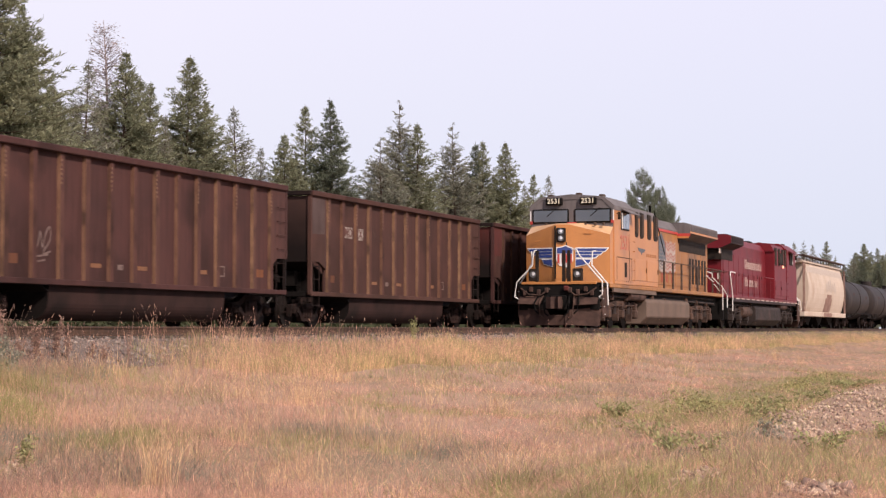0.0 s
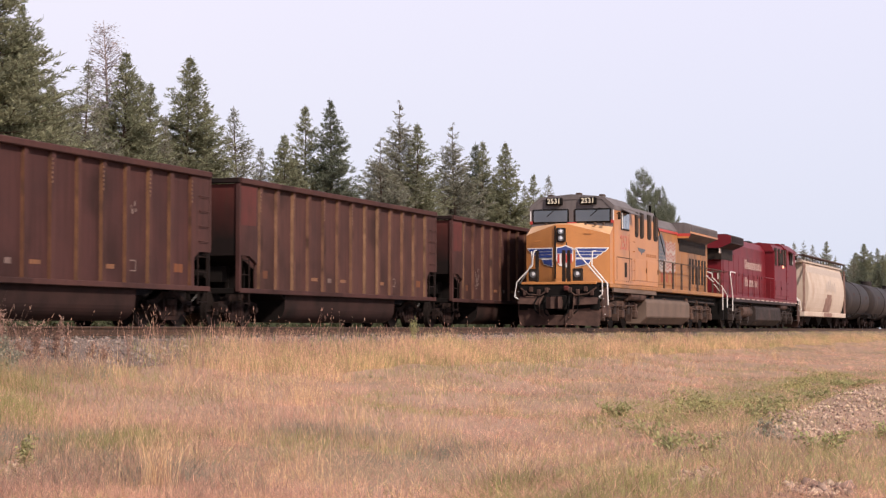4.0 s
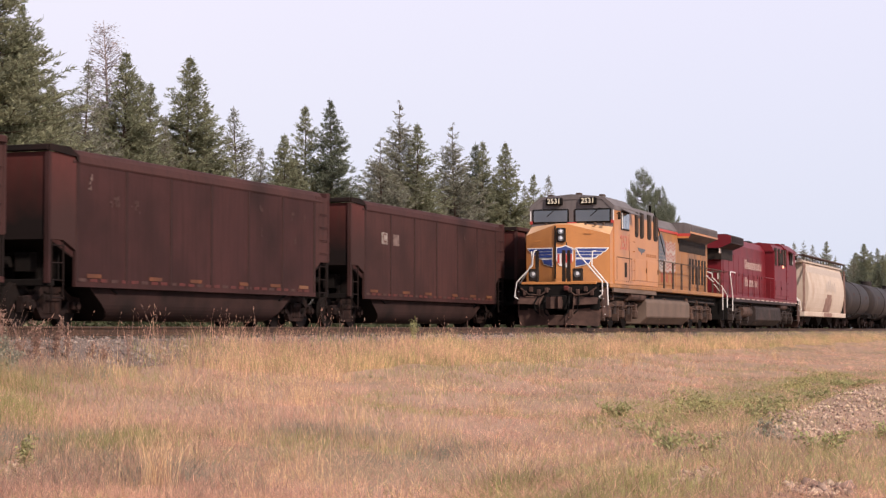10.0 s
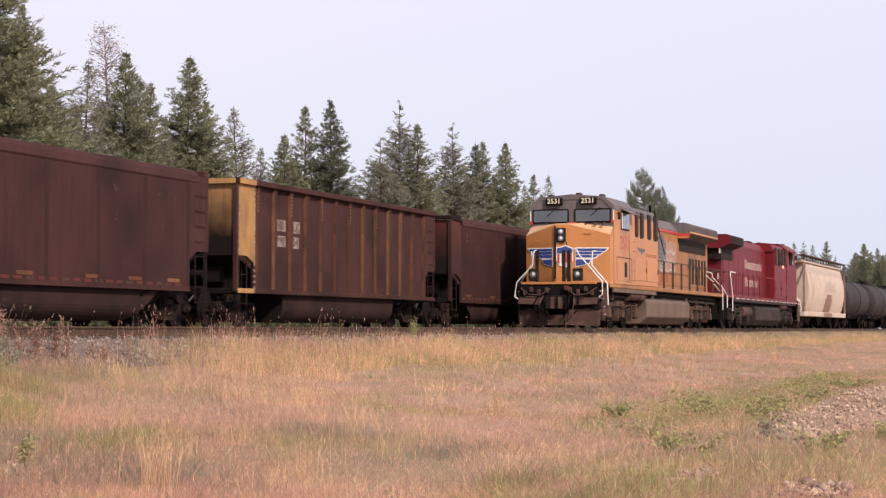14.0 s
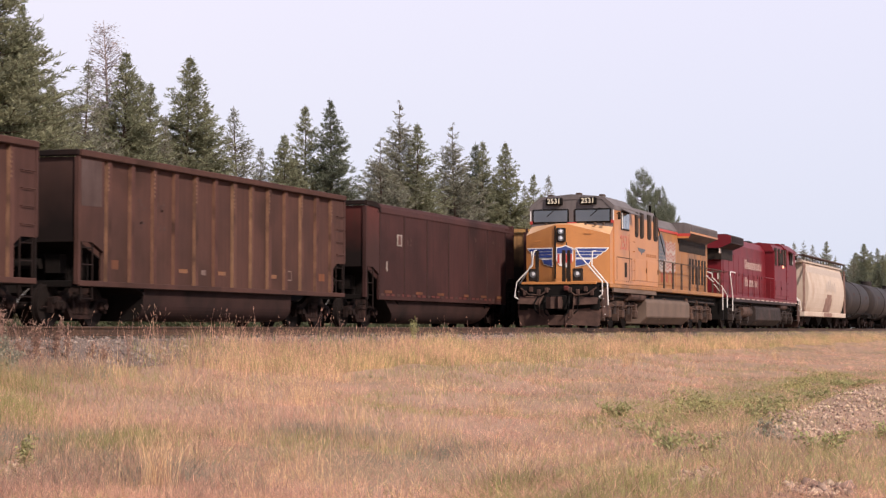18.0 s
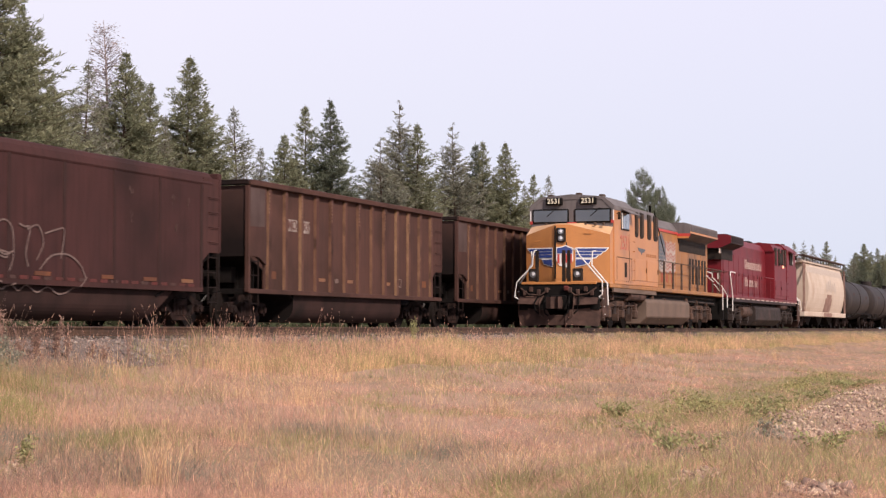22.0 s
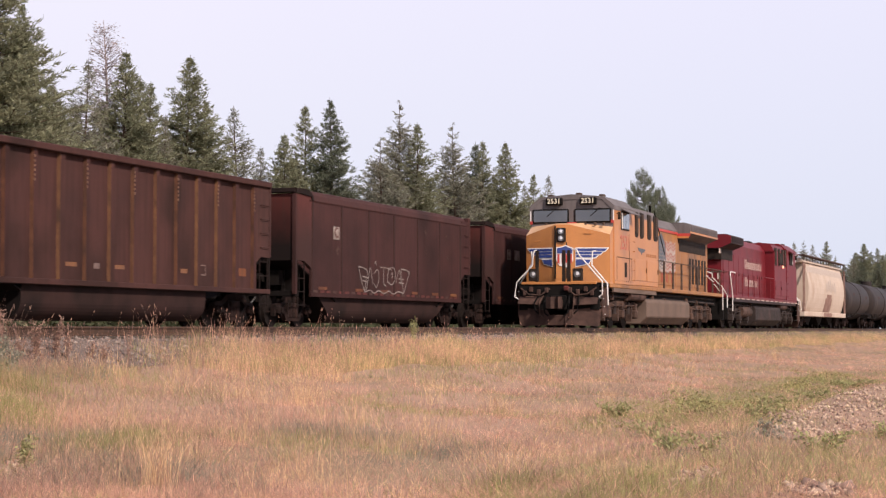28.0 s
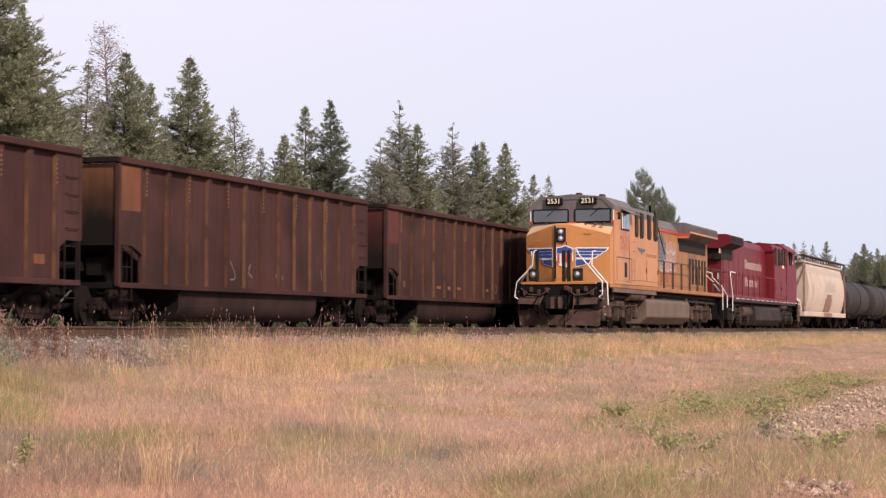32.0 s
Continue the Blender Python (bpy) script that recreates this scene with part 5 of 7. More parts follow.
def shield_wings(g):
    """Winged shield on the nose as plain shapes."""
    for s, inner in ((-1, 0.45), (1, 0.34)):
        bm = on_nose(B(), [(s * inner, 2.81), (s * 1.48, 2.81), (s * 1.35, 2.655), (s * 1.29, 2.655), (s * 1.19, 2.543), (s * 1.13, 2.543), (s * 1.03, 2.43), (s * 0.89, 2.41), (s * 0.80, 2.22), (s * inner, 2.12)], 0.008)
        part("wing_border", bm, M["white"], g, "white edge of the painted wing")
        for k in range(3):
            z, e = 2.775 - 0.112 * k, 1.42 - 0.16 * k
            bm = on_nose(B(), [(s * (inner + 0.02), z), (s * e, z), (s * (e - 0.09), z - 0.088), (s * (inner + 0.02), z - 0.088)], 0.022)
            part("wing_feather", bm, M["up_blue"], g)
        bm = on_nose(B(), [(s * (inner + 0.02), 2.40), (s * 0.86, 2.38), (s * 0.78, 2.25), (s * (inner + 0.02), 2.16)], 0.022)
        part("wing_feather", bm, M["up_blue"], g)
    bm = on_nose(B(), [(-0.30, 2.82), (-0.12, 2.84), (0.02, 2.90), (0.14, 2.84), (0.27, 2.80), (0.27, 2.36), (0.16, 2.18), (0, 2.10), (-0.2, 2.18), (-0.30, 2.36)], 0.036)
    part("shield", bm, M["white"], g)
    bm = on_nose(B(), [(-0.27, 2.79), (-0.10, 2.81), (0.02, 2.865), (0.12, 2.81), (0.245, 2.77), (0.245, 2.60), (-0.27, 2.60)], 0.05)
    part("shield_top", bm, M["up_blue"], g)
    for k in range(4):
        x = -0.22 + 0.14 * k
        bm = on_nose(B(), [(x - 0.033, 2.28), (x + 0.033, 2.24), (x + 0.033, 2.58), (x - 0.033, 2.58)], 0.05)
        part("shield_stripe", bm, M["up_red"], g)


def build_locomotives():
    g = locomotive("dusty yellow diesel locomotive with grey roof, standing on the track", "up_yellow", "up_grey", "up_hood", (13.85, 19.8, 3.85, 4.42), hood="up_hood")
    g.matrix_basis = pose(NEAR_X, 61.75, 0)
    shield_wings(g)
    for x in (-0.62, 0.62):
        letters("2531", 0.248, M["number"], g, pose(x, 0.79, 4.485, 90, 0, 0), "number", "white numerals on the board")
    flag_panel(g, 1.03, 10.2, 2.25, 3.1, 1.45)
    bm = B()
    tube(bm, [(1.2, 8.0, 4.46), (1.2, 8.0, 4.75)], 0.05)
    tube(bm, [(1.35, 8.0, 4.55), (1.48, 9.3, 2.9)], 0.02)
    part("aerial", bm, M["black"], g)
    letters("2531", 0.74, M["faded_pink"], g, pose(1.531, 2.60, 3.03, 90, 0, 90), "side_number", "faded numerals on the cab side")
    for y0, y1, z0, z1 in ((2.5, 2.85, 1.82, 2.35), (1.35, 3.6, 2.50, 2.525), (1.35, 1.375, 1.7, 2.5), (3.58, 3.60, 1.7, 2.5), (3.2, 3.23, 1.7, 3.4)):
        bm = B()
        box(bm, 1.528, 1.536, y0, y1, z0, z1)
        part("panel_seam" if z1 - z0 < 0.4 or y1 - y0 < 0.1 else "grille", bm, M["vent"], g)
    bm = B()
    box(bm, 1.552, 1.562, 13.86, 19.8, 3.965, 4.045)
    part("wing_edge", bm, M["up_yellow"], g, "yellow lower edge of the radiator housing")
    bm = B()
    box(bm, -1.5, 1.5, 13.82, 13.845, 3.76, 3.84)
    part("wing_edge", bm, M["up_yellow"], g)
    for p, q in (((17.2, 2.28), (18.7, 2.05)), ((18.8, 2.2), (20.05, 1.97)), ((18.9, 1.95), (20.05, 1.70)), ((17.4, 2.45), (18.4, 2.42)), ((18.4, 2.42), (18.5, 2.22)), ((19.8, 2.46), (19.8, 2.2))):
        bm = B()
        tube(bm, [(1.56, p[0], p[1]), (1.56, q[0], q[1])], 0.025, 5)
        part("step_edge", bm, M["white"], g, "white safety edge at the rear steps")
    bm = B()
    prism(bm, [(4.6, 2.98), (5.9, 2.95), (5.7, 2.84), (5.4, 2.82), (5.25, 2.72), (5.1, 2.82), (4.8, 2.86)], "x", 1.502, 1.506)
    part("emblem", bm, M["flag_blue"], g, "faded blue emblem on the side")
    for k in range(6):
        bm = B()
        box(bm, 1.502, 1.505, 6.05 + 0.29 * k, 6.25 + 0.29 * k, 2.68, 2.80)
        part("letter_bar", bm, M["faded_letters"], g)
    bm = B()
    box(bm, 1.003, 1.03, 9.0, 14.0, 3.90, 4.0)
    part("red_stripe", bm, M["up_red"], g)
    bm = B()
    box(bm, -1.56, 1.56, 13.83, 13.85, 3.84, 3.96)
    part("red_stripe", bm, M["up_red"], g)

    c = locomotive("dark red diesel locomotive coupled behind the yellow one", "cp_red", "cp_red", "cp_red", (17.4, 20.6, 3.85, 4.40), vents_on_hood=False)
    c.matrix_basis = pose(NEAR_X, 105.5, 0, 0, 0, 180)
    # two rows of cream lettering as bars on the side that faces the field
    for row, (z, widths) in enumerate(((2.98, (0.42,) * 8), (2.1, (0.42,) * 6))):
        for k, wd in enumerate(widths):
            bm = B()
            y, h = 14.2 - k * 0.62, 0.46 if k == 0 else 0.34
            box(bm, -1.034, -1.028, y - 0.12, y, z, z + h)
            box(bm, -1.034, -1.028, y - wd, y - wd + 0.11, z, z + h)
            part("letter_bars", bm, M["cream"], c)
    bm = B()
    prism(bm, [(-1.54, 3.98), (-1.0, 3.75), (1.0, 3.75), (1.54, 3.98), (1.54, 4.3), (1.3, 4.38), (-1.3, 4.38), (-1.54, 4.3)], "y", 20.6, 20.62)
    part("wing_end", bm, M["cp_red"], c, "red end plate of the radiator housing")
    bm = B()
    box(bm, -1.548, -1.54, 5.6, 6.5, 3.45, 4.05, 0.02)
    part("dark_window", bm, M["vent"], c)
    for k in range(4):
        bm = B()
        box(bm, -1.034, -1.028, 20.6 - 0.5 * k, 20.95 - 0.5 * k, 3.5, 3.72)
        part("number_bar", bm, M["cream"], c)
    for k in range(14):
        bm = B()
        box(bm, -1.535, -1.525, 0.3 + 1.4 * k, 1.15 + 1.4 * k, 1.385, 1.43)
        part("sill_dash", bm, M["cream"], c, "pale reflective dash along the sill")
    bm = B()
    tube(bm, [(-1.2, 14.5, 0.8), (-1.2, 17.0, 0.8)], 0.26, 14)
    part("air_tank", bm, M["dusty"], c, "dusty air tank")
    bm = B()
    box(bm, -1.60, -1.54, 5.45, 5.75, 3.24, 3.38, 0.02)
    part("marker_lamp", bm, M["amber_lamp"], c, "lit amber lamp")
    return g, c


# ---- freight cars of the waiting train ----
def covered_hopper(y0, y1):
    h = thing("covered_hopper", "weathered cream covered hopper with curved sides and rust patches", "hopper wagon", "waiting train", pose(NEAR_X, y0, 0))
    n = y1 - y0
    prof = []
    for k in range(11):
        t = k / 10
        z = 0.95 + 3.0 * t
        prof.append((1.28 + 0.28 * math.sin(math.pi * min(1, t * 1.05)) ** 0.8, z))
    pts = [(-x, z) for x, z in prof] + [(x, z) for x, z in prof[::-1]]
    bm = B()
    prism(bm, pts, "y", 1.6, n - 1.6)
    part("body", bm, M["hopper"], h, smooth=False)
    bm = B()
    prism(bm, [(-1.4, 3.93), (1.4, 3.93), (1.1, 4.15), (-1.1, 4.15)], "y", 0.9, n - 0.9)
    part("roof", bm, M["hopper"], h)
    bm = B()
    box(bm, -1.5, 1.5, 0.3, n - 0.3, 0.72, 1.0, 0.02)
    part("side_sill", bm, M["hopper"], h)
    for e, ya in ((1, 0.3), (-1, n - 0.3)):
        bm = B()
        sheet(bm, (-1.3, ya + e * 1.35, 3.9), (1.3, ya + e * 1.35, 3.9), (1.3, ya + e * 3.0, 1.2), (-1.3, ya + e * 3.0, 1.2), 0.04)
        part("slope_sheet", bm, M["hopper"], h)
        for s in (-1, 1):
            bm = B()
            tube(bm, [(s * 1.45, ya, 1.0), (s * 1.42, ya, 3.9)], 0.04)
            tube(bm, [(s * 1.45, ya + e * 0.5, 1.0), (s * 1.42, ya + e * 0.5, 3.9)], 0.03)
            for k in range(8):
                tube(bm, [(s * 1.45, ya, 1.15 + 0.36 * k), (s * 1.45, ya + e * 0.5, 1.15 + 0.36 * k)], 0.018)
            tube(bm, [(s * 1.40, ya, 1.0), (s * 1.35, ya + e * 1.3, 3.8)], 0.05)
            part("ladder", bm, M["hopper_rust"], h)
    bm = B()
    for k in range(int(n / 1.2)):
        y = 0.6 + k * 1.2
        tube(bm, [(1.42, y, 4.0), (1.42, y, 4.34)], 0.02)
        tube(bm, [(-1.42, y, 4.0), (-1.42, y, 4.34)], 0.02)
    box(bm, 1.1, 1.5, 0.5, n - 0.5, 4.30, 4.36)
    box(bm, -1.5, -1.1, 0.5, n - 0.5, 4.30, 4.36)
    part("running_board", bm, M["walkway"], h, "rusty roof walkway")
    for k in range(3):
        bm = B()
        box(bm, -0.5, 0.5, 3.0 + k * 5, 5.0 + k * 5, 4.14, 4.24, 0.03)
        part("hatch", bm, M["hopper"], h)
        bm = B()
        y = n * (0.25 + 0.25 * k)
        prism(bm, [(y - 1.6, 0.75), (y + 1.6, 0.75), (y + 0.4, 0.25), (y - 0.4, 0.25)], "x", -1.0, 1.0)
        part("outlet", bm, M["under"], h)
    def side_x(z):
        t = (z - 0.95) / 3.0
        return 1.28 + 0.28 * math.sin(math.pi * min(1, max(0, t) * 1.05)) ** 0.8

    def on_side(name, y0, y1, z0, z1, material, label=""):
        """A stain or mark that follows the curved side."""
        bm = B()
        zs = [z0 + (z1 - z0) * k / 6 for k in range(7)]
        rows = [(bm.verts.new((side_x(z) + 0.012, y0, z)), bm.verts.new((side_x(z) + 0.012, y1, z))) for z in zs]
        for p, q in zip(rows, rows[1:]):
            bm.faces.new((p[0], p[1], q[1], q[0]))
        part(name, bm, material, h, label)

    on_side("rust_patch", 9.0, 12.0, 1.02, 1.9, M["hopper_rust"], "brown rust stain")
    on_side("rust_patch", 9.6, 11.7, 1.9, 2.15, M["hopper_rust"])
    on_side("top_band", 1.9, n - 1.7, 3.35, 3.75, M["worn_grey"], "stained band under the roof")
    for k in range(5):
        on_side("faded_mark", 9.2 + 0.95 * k, 9.85 + 0.95 * k, 2.3 + 0.1 * (k % 2), 2.85 + 0.12 * (k % 3), M["worn_grey"])
    bm = B()
    box(bm, 1.502, 1.508, 8.4, 12.2, 0.74, 0.98)
    part("rust_patch", bm, M["hopper_rust"], h)
    dummy = []
    freight_truck(1.9, h, dummy)
    freight_truck(n - 1.9, h, dummy)
    return h


def tank_car(y0, length):
    g = thing("tank_car", "dusty black tank car on freight trucks", "tank wagon", "waiting train", pose(NEAR_X, y0, 0))
    seg, rings = 28, [(0.7, 0.35), (0.8, 0.82), (1.0, 1.16), (1.35, 1.36), (1.75, 1.42)]
    ys = [(y, r) for y, r in rings] + [(length - y, r) for y, r in rings[::-1]]
    bm = B()
    loops = [[bm.verts.new((r * math.cos(k * math.tau / seg), y, 2.08 + r * math.sin(k * math.tau / seg))) for k in range(seg)] for y, r in ys]
    for a, b in zip(loops, loops[1:]):
        for k in range(seg):
            bm.faces.new((a[k], a[(k + 1) % seg], b[(k + 1) % seg], b[k]))
    bm.faces.new(loops[0]), bm.faces.new(loops[-1])
    part("tank", bm, M["tankcar"], g, smooth=True)
    for y in (8.2,):
        bm = B()
        ring = [(1.435 * math.cos(a), y, 2.08 + 1.435 * math.sin(a)) for a in np.linspace(0, math.tau, 29)]
        tube(bm, ring, 0.03, 5)
        part("band", bm, M["tankcar"], g)
    bm = B()
    box(bm, -1.4, 1.4, 0.4, 2.6, 0.78, 1.0), box(bm, -1.4, 1.4, length - 2.6, length - 0.4, 0.78, 1.0)
    box(bm, -0.2, 0.2, 0.2, length - 0.2, 0.7, 0.95)
    part("stub_sill", bm, M["under"], g)
    for y, z, w, h in ((4.2, 2.35, 1.0, 0.16), (10.2, 2.0, 0.5, 0.9), (11.6, 2.2, 0.7, 0.2)):
        bm = B()
        xs = [math.sqrt(1.424 ** 2 - (q - 2.08) ** 2) for q in (z, z + h)]
        sheet(bm, (xs[0], y, z), (xs[0], y + w, z), (xs[1], y + w, z + h), (xs[1], y, z + h), 0.006)
        part("worn_marking", bm, M["worn"], g, "dull worn marking")
    bm = B()
    tube(bm, [(0, length / 2, 3.4), (0, length / 2, 3.85)], 0.45, 16)
    part("dome", bm, M["tankcar"], g)
    bm = B()
    for s in (-1, 1):
        tube(bm, [(s * 1.45, 0.5, 1.08), (s * 1.45, length - 0.5, 1.08)], 0.03)
        for y in (0.6, 2.4, length - 2.4, length - 0.6):
            tube(bm, [(s * 1.45, y, 0.85), (s * 1.45, y, 1.08)], 0.025)
    part("handrail", bm, M["black"], g)
    dummy = []
    freight_truck(1.9, g, dummy)
    freight_truck(length - 1.9, g, dummy)
    return g


# ---- trees ----
def conifer_meshes(seed, height, radius, needle, wood, density=1.0, shape="spruce", droop=0.25, gaps=0.15, bare_top=0.0):
    """Trunk and crown meshes of one conifer: whorled limbs that carry many short needle sprays."""
    rng = np.random.default_rng(seed)
    bm = B()
    lean = rng.normal(0, 0.010, 2)

    def axis(z):
        return np.array([lean[0] * z + 0.10 * math.sin(z * 0.35 + seed), lean[1] * z, z])

    tube(bm, [tuple(axis(height * k / 7)) for k in range(8)], 0.007 * height + 0.05, 7, 0.012)
    V, F = [], []
    first = 0.22 if shape == "pine" else 0.10
    z = height * first
    limbs = []
    while z < height * 0.985:
        t = (z / height - first) / (1 - first)
        if shape == "dead":
            prof = 0.45 + 0.55 * (1 - t) if t < 0.93 else 0.3
        elif shape == "spruce":
            prof = (1 - t) ** 1.06 * 1.20 * (0.72 + 0.28 * min(1, t * 5 + 0.3))
        else:
            prof = max(0.12, math.sin(math.pi * min(1, 0.18 + t * 0.80)) ** 0.8)
        for k in range(int(rng.integers(4, 8))):
            if rng.random() < gaps:
                continue
            a = rng.uniform(0, math.tau)
            length = radius * prof * rng.uniform(0.45, 1.30) + 0.10 * (1 - t) + 0.03
            rise = (0.85 * t + 0.12 - droop) * length + rng.normal(0, 0.08) * length
            rise *= 0.4 if shape == "pine" else 1.0
            limbs.append((z - 0.35 * length * t + rng.uniform(-0.15, 0.15), a, length, rise))
        z += height * rng.uniform(0.0085, 0.0145) * (1.0 - 0.45 * t)
    for z, a, length, rise in limbs:
        p0 = axis(z)
        d = np.array([math.cos(a), math.sin(a), 0])
        end = p0 + d * length + np.array([0, 0, rise])
        mid = (p0 + end) / 2 + np.array([0, 0, -0.10 * length])
        if length > 0.5:
            tube(bm, [tuple(p0), tuple(mid), tuple(end)], 0.012 + 0.012 * length, 3, 0.006)
        if bare_top and z > height * (1 - bare_top) and rng.random() < 0.75:
            continue
        side = np.array([-d[1], d[0], 0])
        twigs = max(3, int(length * 4.2))
        for q in range(twigs):
            u = min(1.0, (q + rng.uniform(0.2, 1.0)) / twigs * 0.85 + 0.17) if shape != "pine" else rng.uniform(0.55, 1.05)
            s = 1 if q % 2 else -1
            tl = ((0.03 + 0.16 * min(1.0, length)) + (0.34 if shape == "spruce" else 0.5) * length * (1.12 - u)) * rng.uniform(0.6, 1.2)
            root = p0 + (end - p0) * u - np.array([0, 0, 0.10 * length * math.sin(math.pi * u)])
            way = d * rng.uniform(0.5, 1.0) + side * s * rng.uniform(0.2, 1.0)
            way[2] = rng.normal(0.30 if shape == "spruce" else 0.15, 0.25)
            way /= np.linalg.norm(way)
            if shape == "dead":
                tube(bm, [tuple(root), tuple(root + way * tl)], 0.010, 3, 0.004)
            n = max(1 if shape == "dead" else 5, int((7 + 26 * tl) * density))
            k = rng.uniform(0, 1.05, n)[:, None]
            c = root + way * tl * k + rng.normal(0, 0.05 if shape == "spruce" else 0.17, (n, 3))
            out = way[None] * (0.9 if shape != "pine" else 0.3) + rng.normal(0, 0.55, (n, 3))
            out[:, 2] += 0.12
            out /= np.linalg.norm(out, axis=1)[:, None]
            ln, wd = rng.uniform(0.14, 0.34, n)[:, None] * min(1.0, 0.35 + 0.55 * length), rng.uniform(0.020, 0.046, n)[:, None]
            x = np.cross(out, rng.normal(0, 1, (n, 3)))
            x /= np.linalg.norm(x, axis=1)[:, None]
            V.append(np.stack([c + x * wd, c + out * ln, c - x * wd], 1).reshape(-1, 3))
    V = np.concatenate(V)
    F = np.arange(len(V)).reshape(-1, 3)
    crown = strips("crown", V, F, needle, "")
    trunk = part("trunk", bm, wood)
    meshes = trunk.data, crown.data
    bpy.data.objects.remove(trunk), bpy.data.objects.remove(crown)
    return meshes


def build_trees():
    kinds = {
        "green": conifer_meshes(1, 20, 4.3, M["needle"], M["bark"], 1.0, droop=0.12),
        "green2": conifer_meshes(2, 20, 3.9, M["needle"], M["bark"], 0.9, droop=0.08, gaps=0.3),
        "dark": conifer_meshes(3, 20, 3.9, M["needle_dark"], M["bark"], 1.0, droop=0.2, gaps=0.22),
        "airy": conifer_meshes(4, 20, 3.6, M["needle_grey"], M["bark"], 0.55, droop=0.15, gaps=0.36),
        "grey": conifer_meshes(5, 20, 4.2, M["needle_grey"], M["bark"], 0.85, droop=0.12, gaps=0.24, bare_top=0.14),
        "dead": conifer_meshes(6, 20, 1.35, M["needle_dead"], M["dead_wood"], 0.14, shape="dead", gaps=0.25, droop=0.0),
        "pine": conifer_meshes(7, 20, 5.6, M["needle_dark"], M["bark"], 1.0, shape="pine", droop=0.05, gaps=0.55),
        "wide": conifer_meshes(8, 20, 5.6, M["needle"], M["bark"], 0.95, droop=0.3),
    }
    kinds["young"] = conifer_meshes(9, 10, 2.6, M["needle_young"], M["bark"], 0.25)
    words = {"young": "young fresh green spruce at the wood's edge",
        "green": "tall green spruce with ragged limbs", "green2": "slender green spruce with gaps in its crown", "dark": "dense dark green fir",
        "airy": "thin grey-green conifer with see-through crown", "grey": "grey-green spruce with a thinning dry top", "dead": "dead conifer with bare pinkish-grey twigs",
        "pine": "rounded grey-green pine standing alone", "wide": "broad dark green spruce at the wood's edge"}
    rng = random.Random(11)

    def plant(kind, x, y, h, girth=1.0):
        t = thing("conifer_tree", words[kind], "tree", "trees behind the railway")
        for name, me in zip(("trunk", "crown"), kinds[kind]):
            ob = new(name, me)
            ob.parent = t
        s = 1.012 * h / (10 if kind == "young" else 20)
        t.matrix_basis = pose(x, y, float(ground_z(x, y)) - 0.05, 0, 0, rng.uniform(0, 360)) @ Matrix.Diagonal((s * girth, s * girth, s, 1))

    for row in TREES:
        plant(*row)
    # young trees in the shade of the tall ones
    for k in range(62):
        y = 62 + k * 4.8 + rng.uniform(-2, 2)
        plant("young", -rng.uniform(66, 84), y, rng.uniform(7.0, 11.5), rng.uniform(1.0, 1.4))
    # brush along the wood's edge
    n = 60000
    g = np.random.default_rng(5)
    x, y = -g.uniform(44, 72, n), 40 + 330 * g.random(n)
    hump = 1.1 + 0.9 * np.sin(y * 0.33 + x * 0.2) * np.sin(y * 0.11 + 1)
    z = ground_z(x, y) + g.random(n) * np.maximum(hump, 0.35)
    p = np.stack([x, y, z], -1)
    o = g.normal(0, 1, (n, 2, 3)) * g.uniform(0.12, 0.34, (n, 1, 1))
    v = np.stack([p, p + o[:, 0], p + o[:, 1]], 1).reshape(-1, 3)
    strips("undergrowth", v, np.arange(3 * n).reshape(-1, 3), M["brush"], "stuff", "green brush along the edge of the wood", "brush")


